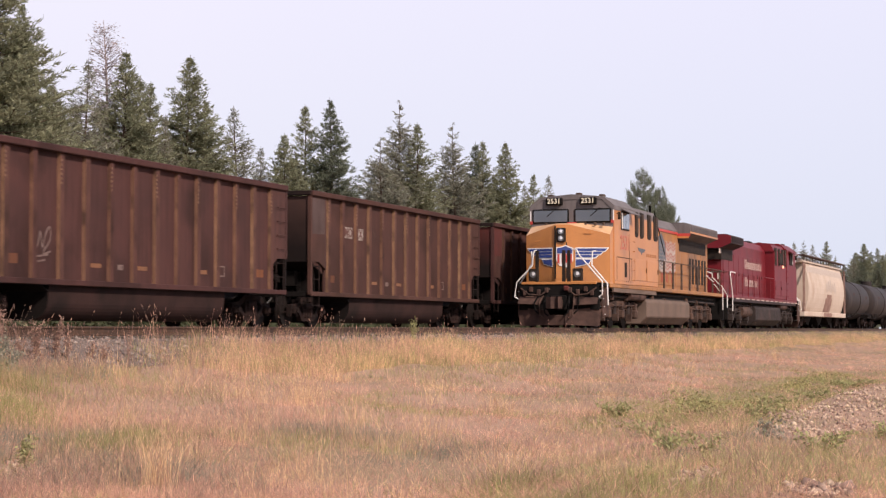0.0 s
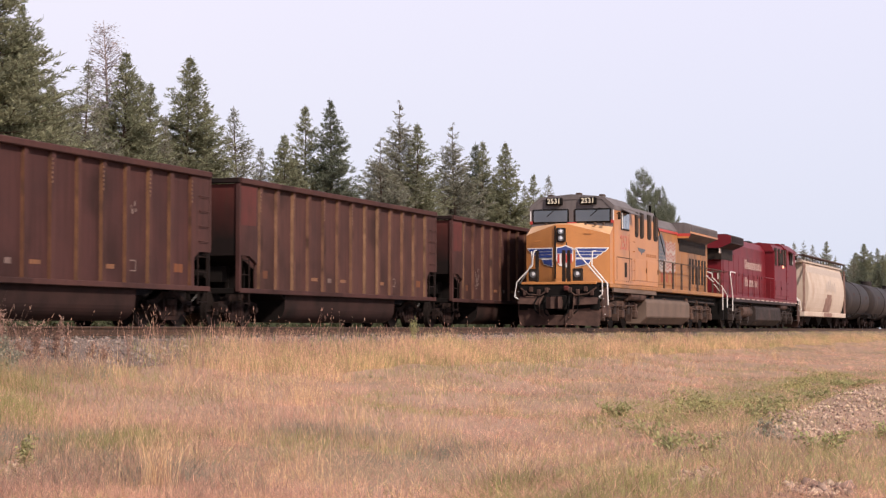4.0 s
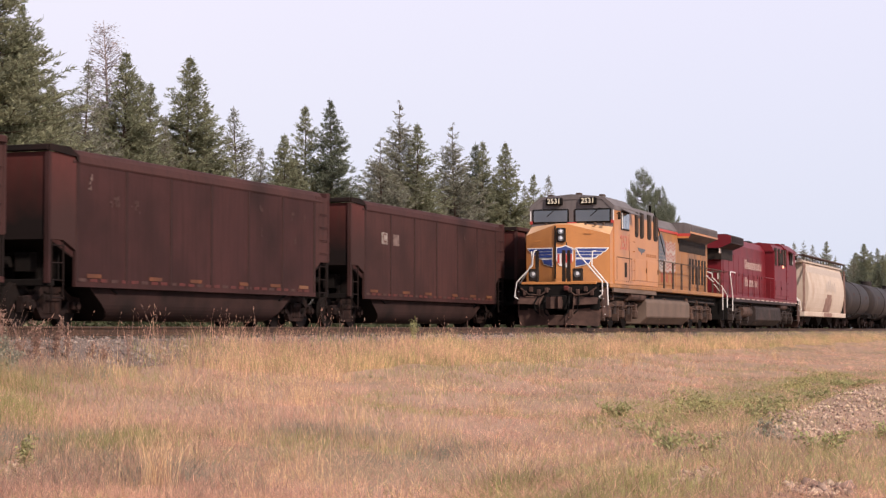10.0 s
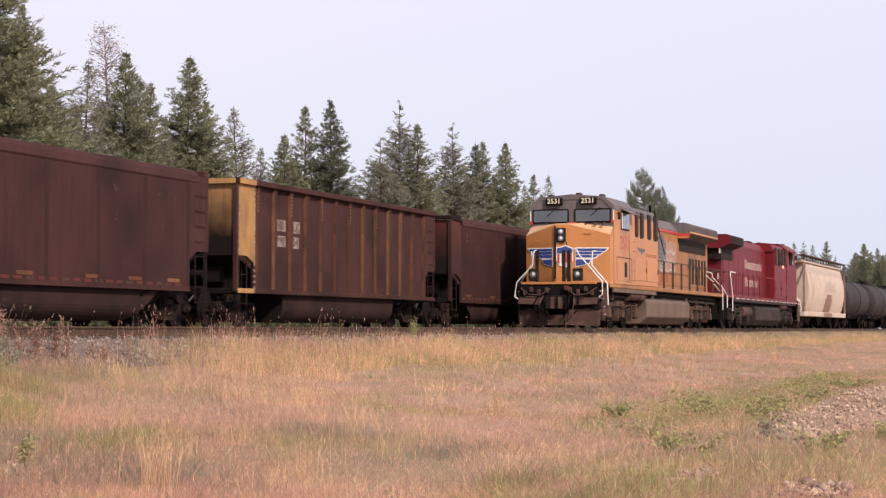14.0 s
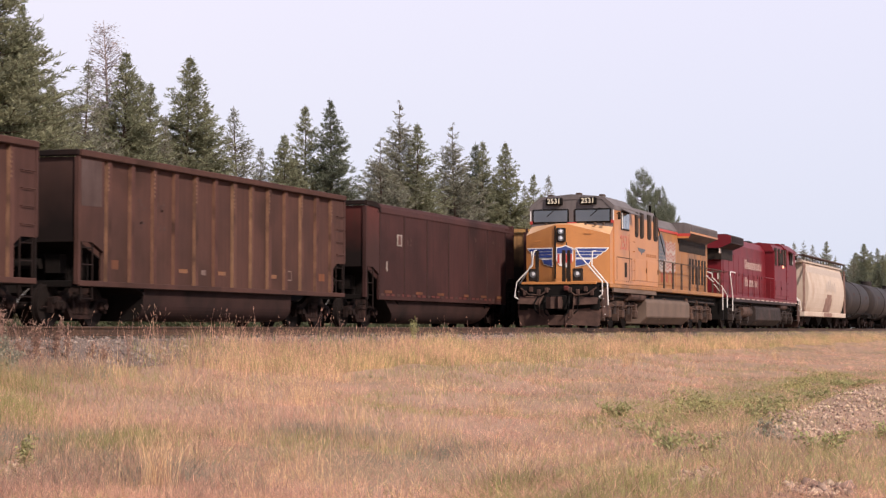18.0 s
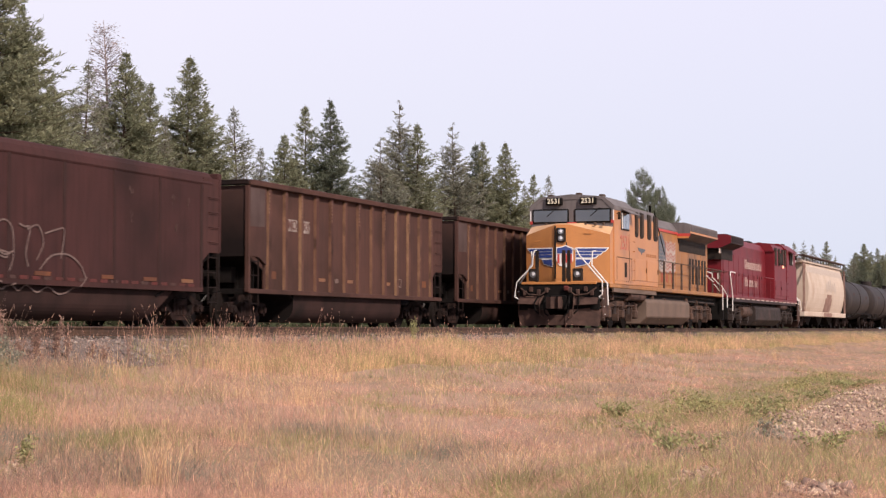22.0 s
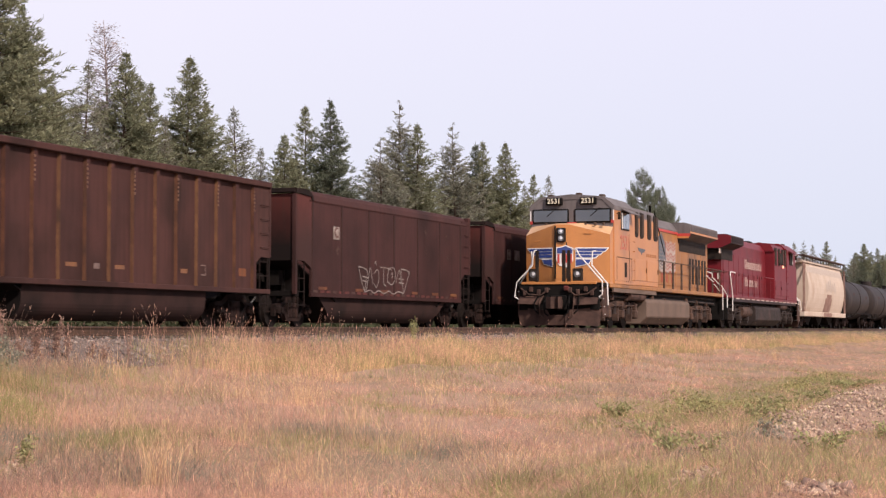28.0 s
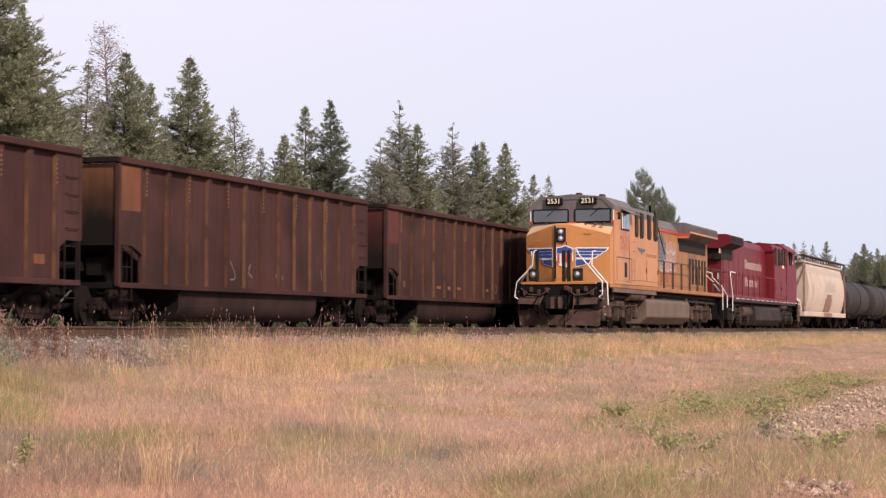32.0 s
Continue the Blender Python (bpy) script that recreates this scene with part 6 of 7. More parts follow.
TREES = [
    ("wide", -52, 78.74, 19.8, 1.21),
    ("green", -56, 88.08, 18.7, 0.99),
    ("grey", -54, 88.45, 14.2, 1.02),
    ("grey", -55, 90.96, 12.8, 0.99),
    ("airy", -60, 101.34, 17.6, 1.28),
    ("dead", -62, 107.83, 21.0, 1.42),
    ("green", -60, 106.52, 18.9, 1.28),
    ("green2", -64, 115.92, 18.5, 1.28),
    ("green2", -62, 113.93, 17.8, 1.28),
    ("airy", -60, 112.05, 15.3, 1.14),
    ("green", -60, 115.34, 19.8, 1.35),
    ("green2", -64, 125.87, 18.1, 1.14),
    ("airy", -60, 123.37, 17.1, 1.42),
    ("airy", -62, 131.8, 15.0, 1.28),
    ("green", -60, 131.82, 15.9, 1.28),
    ("green2", -62, 140.18, 19.2, 1.28),
    ("dark", -60, 140.79, 19.7, 1.21),
    ("grey", -64, 153.09, 15.1, 1.28),
    ("airy", -60, 144.53, 13.4, 1.42),
    ("grey", -62, 162.19, 22.2, 1.21),
    ("green2", -60, 161.6, 19.9, 1.42),
    ("grey", -60, 153.54, 17.6, 1.42),
    ("green2", -60, 165.52, 14.4, 1.28),
    ("grey", -60, 173.18, 21.1, 1.21),
    ("dark", -64, 188.87, 20.8, 1.28),
    ("green2", -62, 187.54, 20.8, 1.21),
    ("airy", -62, 192.71, 17.7, 1.28),
    ("green", -60, 190.55, 20.9, 1.14),
    ("airy", -62, 202.76, 17.2, 1.28),
    ("green2", -64, 214.02, 19.4, 1.14),
    ("airy", -64, 219.44, 19.7, 1.14),
    ("green2", -60, 204.06, 16.2, 1.28),
    ("pine", -60, 254.84, 23.5, 0.48),
    ("pine", -58, 256.81, 21.0, 0.43),
    ("pine", -58, 261.21, 19.5, 0.43),
    ("airy", -66, 434.28, 21.0, 1.28),
    ("grey", -66, 452.41, 22.0, 1.14),
    ("airy", -70, 495.2, 23.1, 1.14),
    ("green2", -66, 491.09, 23.8, 1.28),
    ("grey", -62, 479.28, 19.3, 1.42),
    ("grey", -62, 512.48, 20.5, 1.28),
    ("green", -60, 524.65, 24.6, 1.42),
    ("green2", -62, 574.8, 25.4, 1.42),
    ("green", -62, 604.49, 25.8, 1.56),
    ("green", -62, 641.59, 30.1, 1.42),
    ("dark", -60, 479.23, 17.3, 1.70),
    ("green", -64, 534.37, 22.5, 1.70),
    ("dark", -66, 592.27, 25.1, 1.56),
    ("green", -58, 549.57, 22.3, 1.70),
    ("dark", -60, 611.2, 25.1, 1.70),
    ("dark", -56, 476.9, 18.1, 1.70),
    ("dark", -56, 513.18, 18.9, 1.85),
    ("grey", -60, 433.47, 16.2, 1.70),
    ("dark", -66, 102.3, 16.9, 1.42),
    ("green", -68, 109.98, 17.5, 1.42),
    ("green2", -66, 110.03, 15.9, 1.56),
    ("green", -68, 116.89, 17.2, 1.56),
    ("dark", -70, 122.87, 17.1, 1.42),
    ("green", -68, 122.78, 16.4, 1.56),
    ("dark", -70, 130.56, 16.1, 1.42),
    ("green2", -68, 129.64, 16.4, 1.56),
    ("green", -70, 139.08, 16.0, 1.56),
    ("grey", -70, 146.25, 15.2, 1.56),
    ("green", -68, 151.51, 16.1, 1.56),
    ("dark", -68, 156.65, 16.0, 1.56),
    ("green", -68, 175.63, 15.9, 1.70),
    ("dark", -68, 180.58, 16.9, 1.56),
    ("green", -68, 195.09, 17.4, 1.70),
    ("dark", -68, 204.19, 17.4, 1.70),
    ("green2", -68, 214.07, 17.1, 1.70),
    ("dark", -68, 227.37, 16.6, 1.70),
    ("green", -58, 86.43, 19.5, 1.56),
    ("wide", -58, 83.79, 18.4, 1.42),
]


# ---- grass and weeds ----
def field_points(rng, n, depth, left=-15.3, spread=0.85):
    """Points on the field, most in the wedge the camera sees and denser near it; part of them in its whole width."""
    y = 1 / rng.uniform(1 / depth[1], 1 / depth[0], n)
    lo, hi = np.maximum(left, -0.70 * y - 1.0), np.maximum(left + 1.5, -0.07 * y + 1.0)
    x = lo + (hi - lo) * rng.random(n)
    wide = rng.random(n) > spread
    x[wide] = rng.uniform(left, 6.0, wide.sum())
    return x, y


def blades(name, n, points, height, width, material, label, seed, bend=0.35, keep=None, seed_head=False, head=1.0):
    """Grass as thin bent blades in one mesh; points: gives n places."""
    rng = np.random.default_rng(seed)
    x, y = points(rng, n)
    if keep is not None:
        k = rng.random(len(x)) < keep(x, y)
        x, y = x[k], y[k]
    n = len(x)
    h = rng.uniform(height[0], height[1], n) * (0.75 + 0.5 * rng.random(n))
    h = h * (0.5 + 0.9 * patch(x, y, 4.5, seed * 0.37))
    a = rng.uniform(0, math.tau, n)
    far = np.clip(np.hypot(x, y) / 22, 0.9, 2.3)
    w = width * rng.uniform(0.45, 1.1, n) * far
    lean = rng.uniform(0.05, bend, n) * h
    d = np.stack([np.cos(a), np.sin(a)], -1)
    f = np.stack([np.full(n, 0.94), np.full(n, 0.33)], -1)
    p = np.stack([x, y], -1)
    z = surface_z(x, y) - 0.02
    v = np.zeros((n, 5, 3))
    v[:, 0, :2], v[:, 1, :2] = p - f * w[:, None], p + f * w[:, None]
    m = p + d * (lean * (0.35 if bend < 1.2 else 0.55))[:, None]
    v[:, 2, :2], v[:, 3, :2] = m - f * (w * 0.75)[:, None], m + f * (w * 0.75)[:, None]
    v[:, 4, :2] = p + d * lean[:, None]
    v[:, 0, 2] = v[:, 1, 2] = z
    v[:, 2, 2] = v[:, 3, 2] = z + h * 0.6
    v[:, 4, 2] = z + h
    i = 5 * np.arange(n)[:, None]
    faces = np.concatenate([i + np.array([0, 1, 3]), i + np.array([0, 3, 2]), i + np.array([2, 3, 4])])
    v = v.reshape(-1, 3)
    if seed_head:
        k = np.arange(n)
        t = v.reshape(n, 5, 3)[k, 4]
        hw, hh = (w * 2.0 * head)[:, None], (0.02 + 0.035 * rng.random(n))[:, None] * head
        f3 = np.concatenate([f, np.zeros((n, 1))], 1)
        up = t - v.reshape(n, 5, 3)[k, 2]           # the head follows the bent tip
        up /= np.linalg.norm(up, axis=1)[:, None]
        q = np.stack([t - up * hh * 0.6, t + f3 * hw, t + up * hh, t - f3 * hw], 1).reshape(-1, 3)
        j = len(v) + 4 * np.arange(n)[:, None]
        faces = np.concatenate([faces, j + np.array([0, 1, 2]), j + np.array([0, 2, 3])])
        v = np.concatenate([v, q])
    return strips(name, v, faces, material, "stuff", label, "grass")


def patch(x, y, s, phase):
    """Smooth patches between 0 and 1."""
    total, weight = 0.0, 0.0
    for octave, share in ((1, 1.0), (2.1, 0.6), (4.7, 0.35)):
        u, v = x * s * octave / 2.6 + phase * 17.3, y * s * octave / 5.2 + phase * 31.7
        i, j = np.floor(u), np.floor(v)
        fu, fv = u - i, v - j
        fu, fv = fu * fu * (3 - 2 * fu), fv * fv * (3 - 2 * fv)

        def corner(p, q):
            r = np.sin(p * 127.1 + q * 311.7 + phase * 7.7) * 43758.5453
            return r - np.floor(r)
        n = (corner(i, j) * (1 - fu) + corner(i + 1, j) * fu) * (1 - fv) + (corner(i, j + 1) * (1 - fu) + corner(i + 1, j + 1) * fu) * fv
        total, weight = total + n * share, weight + share
    return np.clip((total / weight - 0.5) * 2.2 + 0.5, 0, 1)


def zones(x, y, table):
    """Soft spots of one kind of growth; table: (x, y, half width, half depth)."""
    total = np.zeros(np.shape(x))
    for cx, cy, rx, ry in table:
        total = np.maximum(total, np.exp(-(((x - cx) / rx) ** 2 + ((y - cy) / ry) ** 2)))
    return total


OLIVE_SPOTS = ((-12.8, 20.0, 0.44, 4.1), (-9.6, 16.8, 0.36, 2.3), (-17.0, 32.6, 0.79, 23.1), (-23.0, 51.3, 1.39, 68.1), (-17.1, 44.6, 1.62, 29.6), (-13.6, 43.4, 1.54, 8.5), (-6.3, 29.9, 0.71, 5.5), (-6.8, 38.7, 0.73, 4.9), (-6.8, 45.8, 0.86, 5.4), (-2.4, 19.3, 0.54, 4.6), (-3.2, 18.6, 0.47, 6.2), (-20.7, 122.4, 3.45, 66.4),
               (-6.3, 30.0, 0.8, 4.5), (-5.7, 26.5, 0.6, 3.0), (-6.6, 38.0, 0.7, 5.0), (-6.9, 46.0, 0.8, 7.0), (-1.9, 16.5, 0.7, 2.6), (-14.4, 23.2, 0.9, 2.6), (-3.9, 23.0, 0.35, 3.0))
SAGE_SPOTS = ((-9.7, 14.7, 1.3, 1.0), (-9.2, 15.1, 0.33, 1.3), (-7.3, 14.8, 0.46, 1.0), (-3.6, 20.4, 0.38, 9.2), (-3.6, 18.5, 0.35, 6.4), (-2.7, 21.0, 0.46, 5.5), (-3.6, 13.0, 0.25, 1.1), (-3.4, 20.8, 0.5, 2.2), (-4.4, 24.0, 0.5, 2.5), (-2.5, 17.6, 0.5, 1.6), (-9.6, 29.5, 1.3, 2.0), (-9.6, 34.0, 1.5, 2.2),
              (-11.4, 22.0, 1.0, 1.3), (-8.6, 13.4, 1.0, 0.6), (-5.6, 13.3, 1.4, 0.5), (-4.2, 14.4, 0.6, 1.2), (-6.6, 17.6, 0.7, 1.0), (-12.6, 27.0, 0.8, 1.6))


BROWN_SPOTS = ((-9.9, 15.8, 1.3, 1.5), (-9.4, 14.2, 0.9, 0.7), (-7.9, 13.6, 0.9, 0.4), (-12.6, 22.5, 1.6, 2.6), (-9.0, 20.5, 1.3, 2.0), (-8.4, 15.2, 1.2, 1.0), (-12.0, 31.0, 1.2, 2.4), (-6.0, 19.0, 1.0, 1.4), (-10.8, 17.2, 0.8, 1.2))      # darker, brown-stemmed growth


def on_road(x, y):
    """Bare gravel: the road's edge and two small patches."""
    edge = np.interp(y, [19, 22, 25.4, 30, 34.5, 40, 46], [-3.25, -3.8, -4.1, -4.5, -4.5, -4.2, -3.6])
    low = np.interp(x, [-3.4, -2.8, -2.4, -1], [19.3, 21.0, 22.8, 26])
    road = (x > edge + 0.12 * np.sin(y * 2.1) + 0.1 * np.sin(y * 0.9)) & (y > low + 0.5 * np.sin(x * 5)) & (y < 44)
    near = np.hypot((x + 2.89) / 0.22, (y - 14.06) / 0.75) < 1 + 0.3 * np.sin(x * 23 + y * 9)
    near2 = np.hypot((x + 1.86) / 0.26, (y - 13.31) / 0.5) < 1 + 0.3 * np.sin(x * 19 + y * 11)
    near3 = np.hypot((x + 9.35) / 0.42, (y - 14.5) / 0.7) < 1 + 0.3 * np.sin(x * 17 + y * 8)
    return road | near | near2 | near3


def build_field():
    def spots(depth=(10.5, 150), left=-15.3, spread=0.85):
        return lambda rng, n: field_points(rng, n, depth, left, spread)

    def track_side(x):
        return np.clip((-12.0 - x) / 2.4, 0, 1)

    def green_side(x, y):
        return np.clip((x + 6.5 + 0.12 * (y - 15)) / 2.5, 0, 1) * (y < 60)

    def olive(x, y):
        """Clumps where olive grass takes over."""
        return np.clip(3.4 * patch(x, y, 3.1, 0.7) * patch(x, y, 1.0, 2.6) * (0.25 + 0.75 * patch(x, y, 7.0, 1.1)) - 0.75 + 0.48 * green_side(x, y) + 0.35 * np.clip((x + 8.5) / 2, 0, 1) * np.clip((y - 20) / 6, 0, 1) * np.clip((52 - y) / 8, 0, 1), 0, 0.75) + 0.9 * zones(x, y, OLIVE_SPOTS) * (0.45 + 0.55 * patch(x, y, 6.0, 2.1))

    def bare(x, y):
        return np.where(on_road(x, y), 0.10, 1.0)

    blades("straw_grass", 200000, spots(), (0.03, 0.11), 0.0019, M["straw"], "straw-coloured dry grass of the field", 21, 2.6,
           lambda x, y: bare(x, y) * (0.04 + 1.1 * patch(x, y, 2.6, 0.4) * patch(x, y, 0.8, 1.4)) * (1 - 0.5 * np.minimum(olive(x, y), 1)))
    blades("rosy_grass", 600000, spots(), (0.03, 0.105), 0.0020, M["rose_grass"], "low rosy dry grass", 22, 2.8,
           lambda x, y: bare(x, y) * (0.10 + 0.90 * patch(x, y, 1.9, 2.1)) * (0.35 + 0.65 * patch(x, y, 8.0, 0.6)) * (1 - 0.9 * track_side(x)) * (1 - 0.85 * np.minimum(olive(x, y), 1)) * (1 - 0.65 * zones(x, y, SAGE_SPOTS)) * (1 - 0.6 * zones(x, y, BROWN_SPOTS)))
    blades("tall_straw", 56000, spots((20, 150), -15.5), (0.12, 0.42), 0.0017, M["straw"], "taller straw grass near the track bed", 28, 0.8,
           lambda x, y: track_side(x) * np.clip(patch(x, y, 2.4, 3.3) * 1.5 - 0.35, 0.03, 1) * np.where((y < 34) & (x < -14.9), 0.45, 1.0))
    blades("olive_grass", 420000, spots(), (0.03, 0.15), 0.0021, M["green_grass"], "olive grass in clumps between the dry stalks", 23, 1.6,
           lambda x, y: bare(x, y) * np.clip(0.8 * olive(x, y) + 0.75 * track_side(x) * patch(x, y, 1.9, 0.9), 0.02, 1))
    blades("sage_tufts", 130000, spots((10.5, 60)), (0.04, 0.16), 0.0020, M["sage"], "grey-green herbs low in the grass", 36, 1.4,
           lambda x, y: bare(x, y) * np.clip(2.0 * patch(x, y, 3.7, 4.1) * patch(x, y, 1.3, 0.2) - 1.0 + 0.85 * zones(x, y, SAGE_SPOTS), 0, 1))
    blades("tall_rosy_grass", 60000, spots((18, 150), -15.3), (0.10, 0.30), 0.0014, M["rose_grass"], "taller rosy grass", 35, 1.6,
           lambda x, y: (0.25 + 0.75 * track_side(x)) * np.clip(patch(x, y, 2.1, 5.3) * 1.4 - 0.3, 0, 1) * bare(x, y))
    blades("bank_grass", 36000, lambda rng, n: (rng.uniform(-15.6, -13.6, n), 1 / rng.uniform(1 / 170, 1 / 33, n)), (0.07, 0.22), 0.0019, M["green_grass"], "yellow-green grass on the bank of the track bed", 33, 0.6,
           lambda x, y: 0.35 + 0.65 * patch(x, y, 1.2, 2.2))
    blades("bank_tufts", 26000, lambda rng, n: (rng.uniform(-15.6, -14.2, n), 1 / rng.uniform(1 / 130, 1 / 27, n)), (0.12, 0.30), 0.0019, M["green_grass"], "taller yellow-green tufts at the track bed", 43, 0.6,
           lambda x, y: np.clip(patch(x, y, 2.3, 6.1) * 2.2 - 1.25, 0, 1) * np.clip((y - 26) / 10, 0.15, 1))
    blades("bank_straw_tufts", 14000, lambda rng, n: (rng.uniform(-15.6, -14.0, n), 1 / rng.uniform(1 / 130, 1 / 27, n)), (0.12, 0.30), 0.0017, M["straw"], "taller straw tufts at the track bed", 44, 0.6,
           lambda x, y: np.clip(patch(x, y, 2.1, 7.7) * 2.2 - 1.2, 0, 1) * np.clip((y - 26) / 10, 0.15, 1))
    blades("bank_straw", 36000, lambda rng, n: (rng.uniform(-15.6, -13.6, n), 1 / rng.uniform(1 / 170, 1 / 33, n)), (0.07, 0.24), 0.0019, M["straw"], "straw on the bank of the track bed", 34, 0.6,
           lambda x, y: 0.35 + 0.65 * patch(x, y, 1.4, 4.4))
    blades("shoulder_grass", 50000, lambda rng, n: (rng.uniform(-16.5, -15.5, n), 1 / rng.uniform(1 / 200, 1 / 52, n)), (0.02, 0.055), 0.0022, M["green_grass"], "short grass growing into the ballast", 37, 0.8,
           lambda x, y: np.clip(patch(x, y, 1.7, 2.8) * 0.9 + (y - 60) / 60, 0.1, 1))
    blades("brown_stalks", 75000, spots(), (0.06, 0.24), 0.0014, M["brown_weed"], "thin brown stalks among the grass", 29, 1.7,
           lambda x, y: bare(x, y) * np.clip(1.5 * patch(x, y, 1.4, 1.9) - 0.25 + 0.6 * zones(x, y, BROWN_SPOTS), 0.05, 1))

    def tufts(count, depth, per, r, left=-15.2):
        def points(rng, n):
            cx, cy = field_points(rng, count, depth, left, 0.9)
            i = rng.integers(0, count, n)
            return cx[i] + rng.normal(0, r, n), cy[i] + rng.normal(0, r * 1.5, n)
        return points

    blades("straw_tufts", 6500, tufts(170, (12.5, 110), 30, 0.09), (0.18, 0.42), 0.0018, M["straw"], "tufts of tall straw with seed heads", 24, 1.1, lambda x, y: bare(x, y) * (1 - 0.85 * green_side(x, y)), True)
    blades("straw_clump", 120, lambda rng, n: (-7.30 + rng.normal(0, 0.07, n), 13.56 + rng.normal(0, 0.1, n)), (0.30, 0.55), 0.0022, M["straw"], "clump of pale bent straw", 41, 0.5, None, True)
    for k, (cx, cy, r, n) in enumerate(((-8.6, 17.6, 0.10, 70), (-7.0, 15.9, 0.12, 60), (-10.6, 24.0, 0.12, 90), (-6.2, 14.4, 0.10, 50), (-12.6, 30.0, 0.16, 110), (-8.0, 22.0, 0.14, 60), (-4.9, 15.6, 0.12, 40))):
        blades("straw_clump", n, lambda rng, m: (cx + rng.normal(0, r, m), cy + rng.normal(0, r * 1.4, m)), (0.26, 0.48), 0.0019, M["straw"], "clump of pale bent straw", 60 + k, 0.9, None, True)
    blades("tall_stalks", 260, tufts(200, (20, 110), 4, 0.12), (0.32, 0.60), 0.0020, M["straw"], "single tall stalks with seed heads", 30, 0.7, lambda x, y: bare(x, y) * (1 - 0.8 * green_side(x, y)), True)
    blades("leaning_stems", 9000, spots((11.5, 70)), (0.14, 0.34), 0.0012, M["rose_grass"], "thin leaning stems crossing each other", 47, 2.2, lambda x, y: bare(x, y) * (0.2 + 0.8 * patch(x, y, 1.5, 8.1)), True)
    # upright growth in the hollow before the track, in clumps of rosy, olive and brown
    def hollow(x, y):
        return bare(x, y) * np.clip((-6.6 - 0.16 * (y - 14) - x) / 2.2, 0, 1) * np.clip((y - 13.6) / 1.2, 0, 1) * np.clip((25 - y) / 3, 0, 1)

    blades("upright_rosy_grass", 30000, spots((13.4, 26)), (0.13, 0.34), 0.0013, M["rose_grass"], "knee-high rosy grass gone to seed", 71, 0.8,
           lambda x, y: hollow(x, y) * np.clip(1.7 * patch(x, y, 1.7, 6.2) - 0.3, 0.05, 1), True, 0.8)
    for k, (cx, cy, rx, ry, n) in enumerate(((-9.35, 16.3, 0.28, 0.35, 2400), (-12.5, 19.3, 0.25, 0.35, 1500), (-11.5, 17.9, 0.2, 0.3, 1100), (-13.6, 21.2, 0.25, 0.4, 900))):
        blades("upright_olive_grass", n, lambda rng, m: (cx + rng.normal(0, rx, m), cy + rng.normal(0, ry, m)), (0.16, 0.36), 0.0017, M["green_grass"], "knee-high olive grass in a clump", 74 + k, 0.7)
    for k, (cx, cy, rx, ry, n) in enumerate(((-9.2, 15.0, 0.45, 0.4, 2400), (-7.8, 14.4, 0.4, 0.4, 1700), (-10.2, 16.4, 0.35, 0.5, 1700), (-8.4, 19.8, 0.4, 0.8, 1300), (-6.9, 19.4, 0.35, 0.6, 900))):
        blades("grey_herbs", n, lambda rng, m: (cx + rng.normal(0, rx, m), cy + rng.normal(0, ry, m)), (0.08, 0.22), 0.0020, M["sage"], "grey-green herbs crowding the dry grass", 80 + k, 1.2, bare)
        blades("dark_herb_stems", n // 2, lambda rng, m: (cx + rng.normal(0, rx, m), cy + rng.normal(0, ry, m)), (0.10, 0.26), 0.0014, M["brown_weed"], "brown herb stems in the dry grass", 90 + k, 1.2, bare)
    blades("upright_brown_stems", 12000, spots((13.4, 30)), (0.12, 0.32), 0.0012, M["brown_weed"], "thin dark stems standing in the dry grass", 73, 0.9,
           lambda x, y: hollow(x, y) * np.clip(1.6 * patch(x, y, 1.5, 4.4) - 0.45, 0.03, 1) + 0.5 * bare(x, y) * zones(x, y, ((-8.3, 20.5, 0.7, 1.6), (-6.6, 20.0, 0.5, 1.2))))
    # tall growth on the bank, in alternating straw and green clumps that hide the ballast
    def bank(rng, n):
        y = 1 / rng.uniform(1 / 140, 1 / 27.5, n)
        return np.interp(y, [27, 45, 60], [-15.75, -15.6, -14.8]) * (1 - (u := rng.random(n))) - 13.6 * u, y

    def bank_keep(phase):
        return lambda x, y: np.clip(patch(x, y, 2.2, phase) * 2.0 - 0.45, 0.08, 1) * np.clip((y - 27.5) / 5, 0.06, 1)
    blades("bank_tall_straw", 26000, bank, (0.20, 0.46), 0.0014, M["straw"], "tall straw hiding the foot of the track bed", 48, 0.6, bank_keep(3.9))
    blades("bank_tall_green", 22000, bank, (0.18, 0.40), 0.0015, M["green_grass"], "tall yellow-green grass on the bank", 49, 0.6, bank_keep(9.4))
    blades("bank_tall_rosy", 12000, bank, (0.20, 0.48), 0.0012, M["rose_grass"], "tall rosy grass with seed heads on the bank", 50, 0.6, bank_keep(5.6), True)
    blades("bank_weeds", 260, lambda rng, n: (rng.uniform(-15.8, -14.9, n), rng.uniform(21.8, 26.0, n)), (0.40, 0.80), 0.0018, M["brown_weed"], "dark brown docks gone to seed beside the track", 51, 0.5,
           lambda x, y: np.clip(1.1 - (y - 22) / 2.6, 0.05, 1), True)
    blades("bank_brush", 2600, lambda rng, n: (rng.uniform(-15.7, -13.8, n), rng.uniform(21.0, 24.6, n)), (0.14, 0.38), 0.0020, M["sage"], "dull grey-green growth on the bank", 53, 0.9, lambda x, y: np.clip((24.3 - y + 0.6 * (x + 15)) / 1.2, 0.05, 1))
    blades("bank_brown_brush", 1800, lambda rng, n: (rng.uniform(-15.7, -13.8, n), rng.uniform(21.0, 25.4, n)), (0.16, 0.42), 0.0018, M["brown_weed"], "brown stems on the bank", 54, 0.9, lambda x, y: np.clip((25.0 - y) / 2, 0.05, 1))
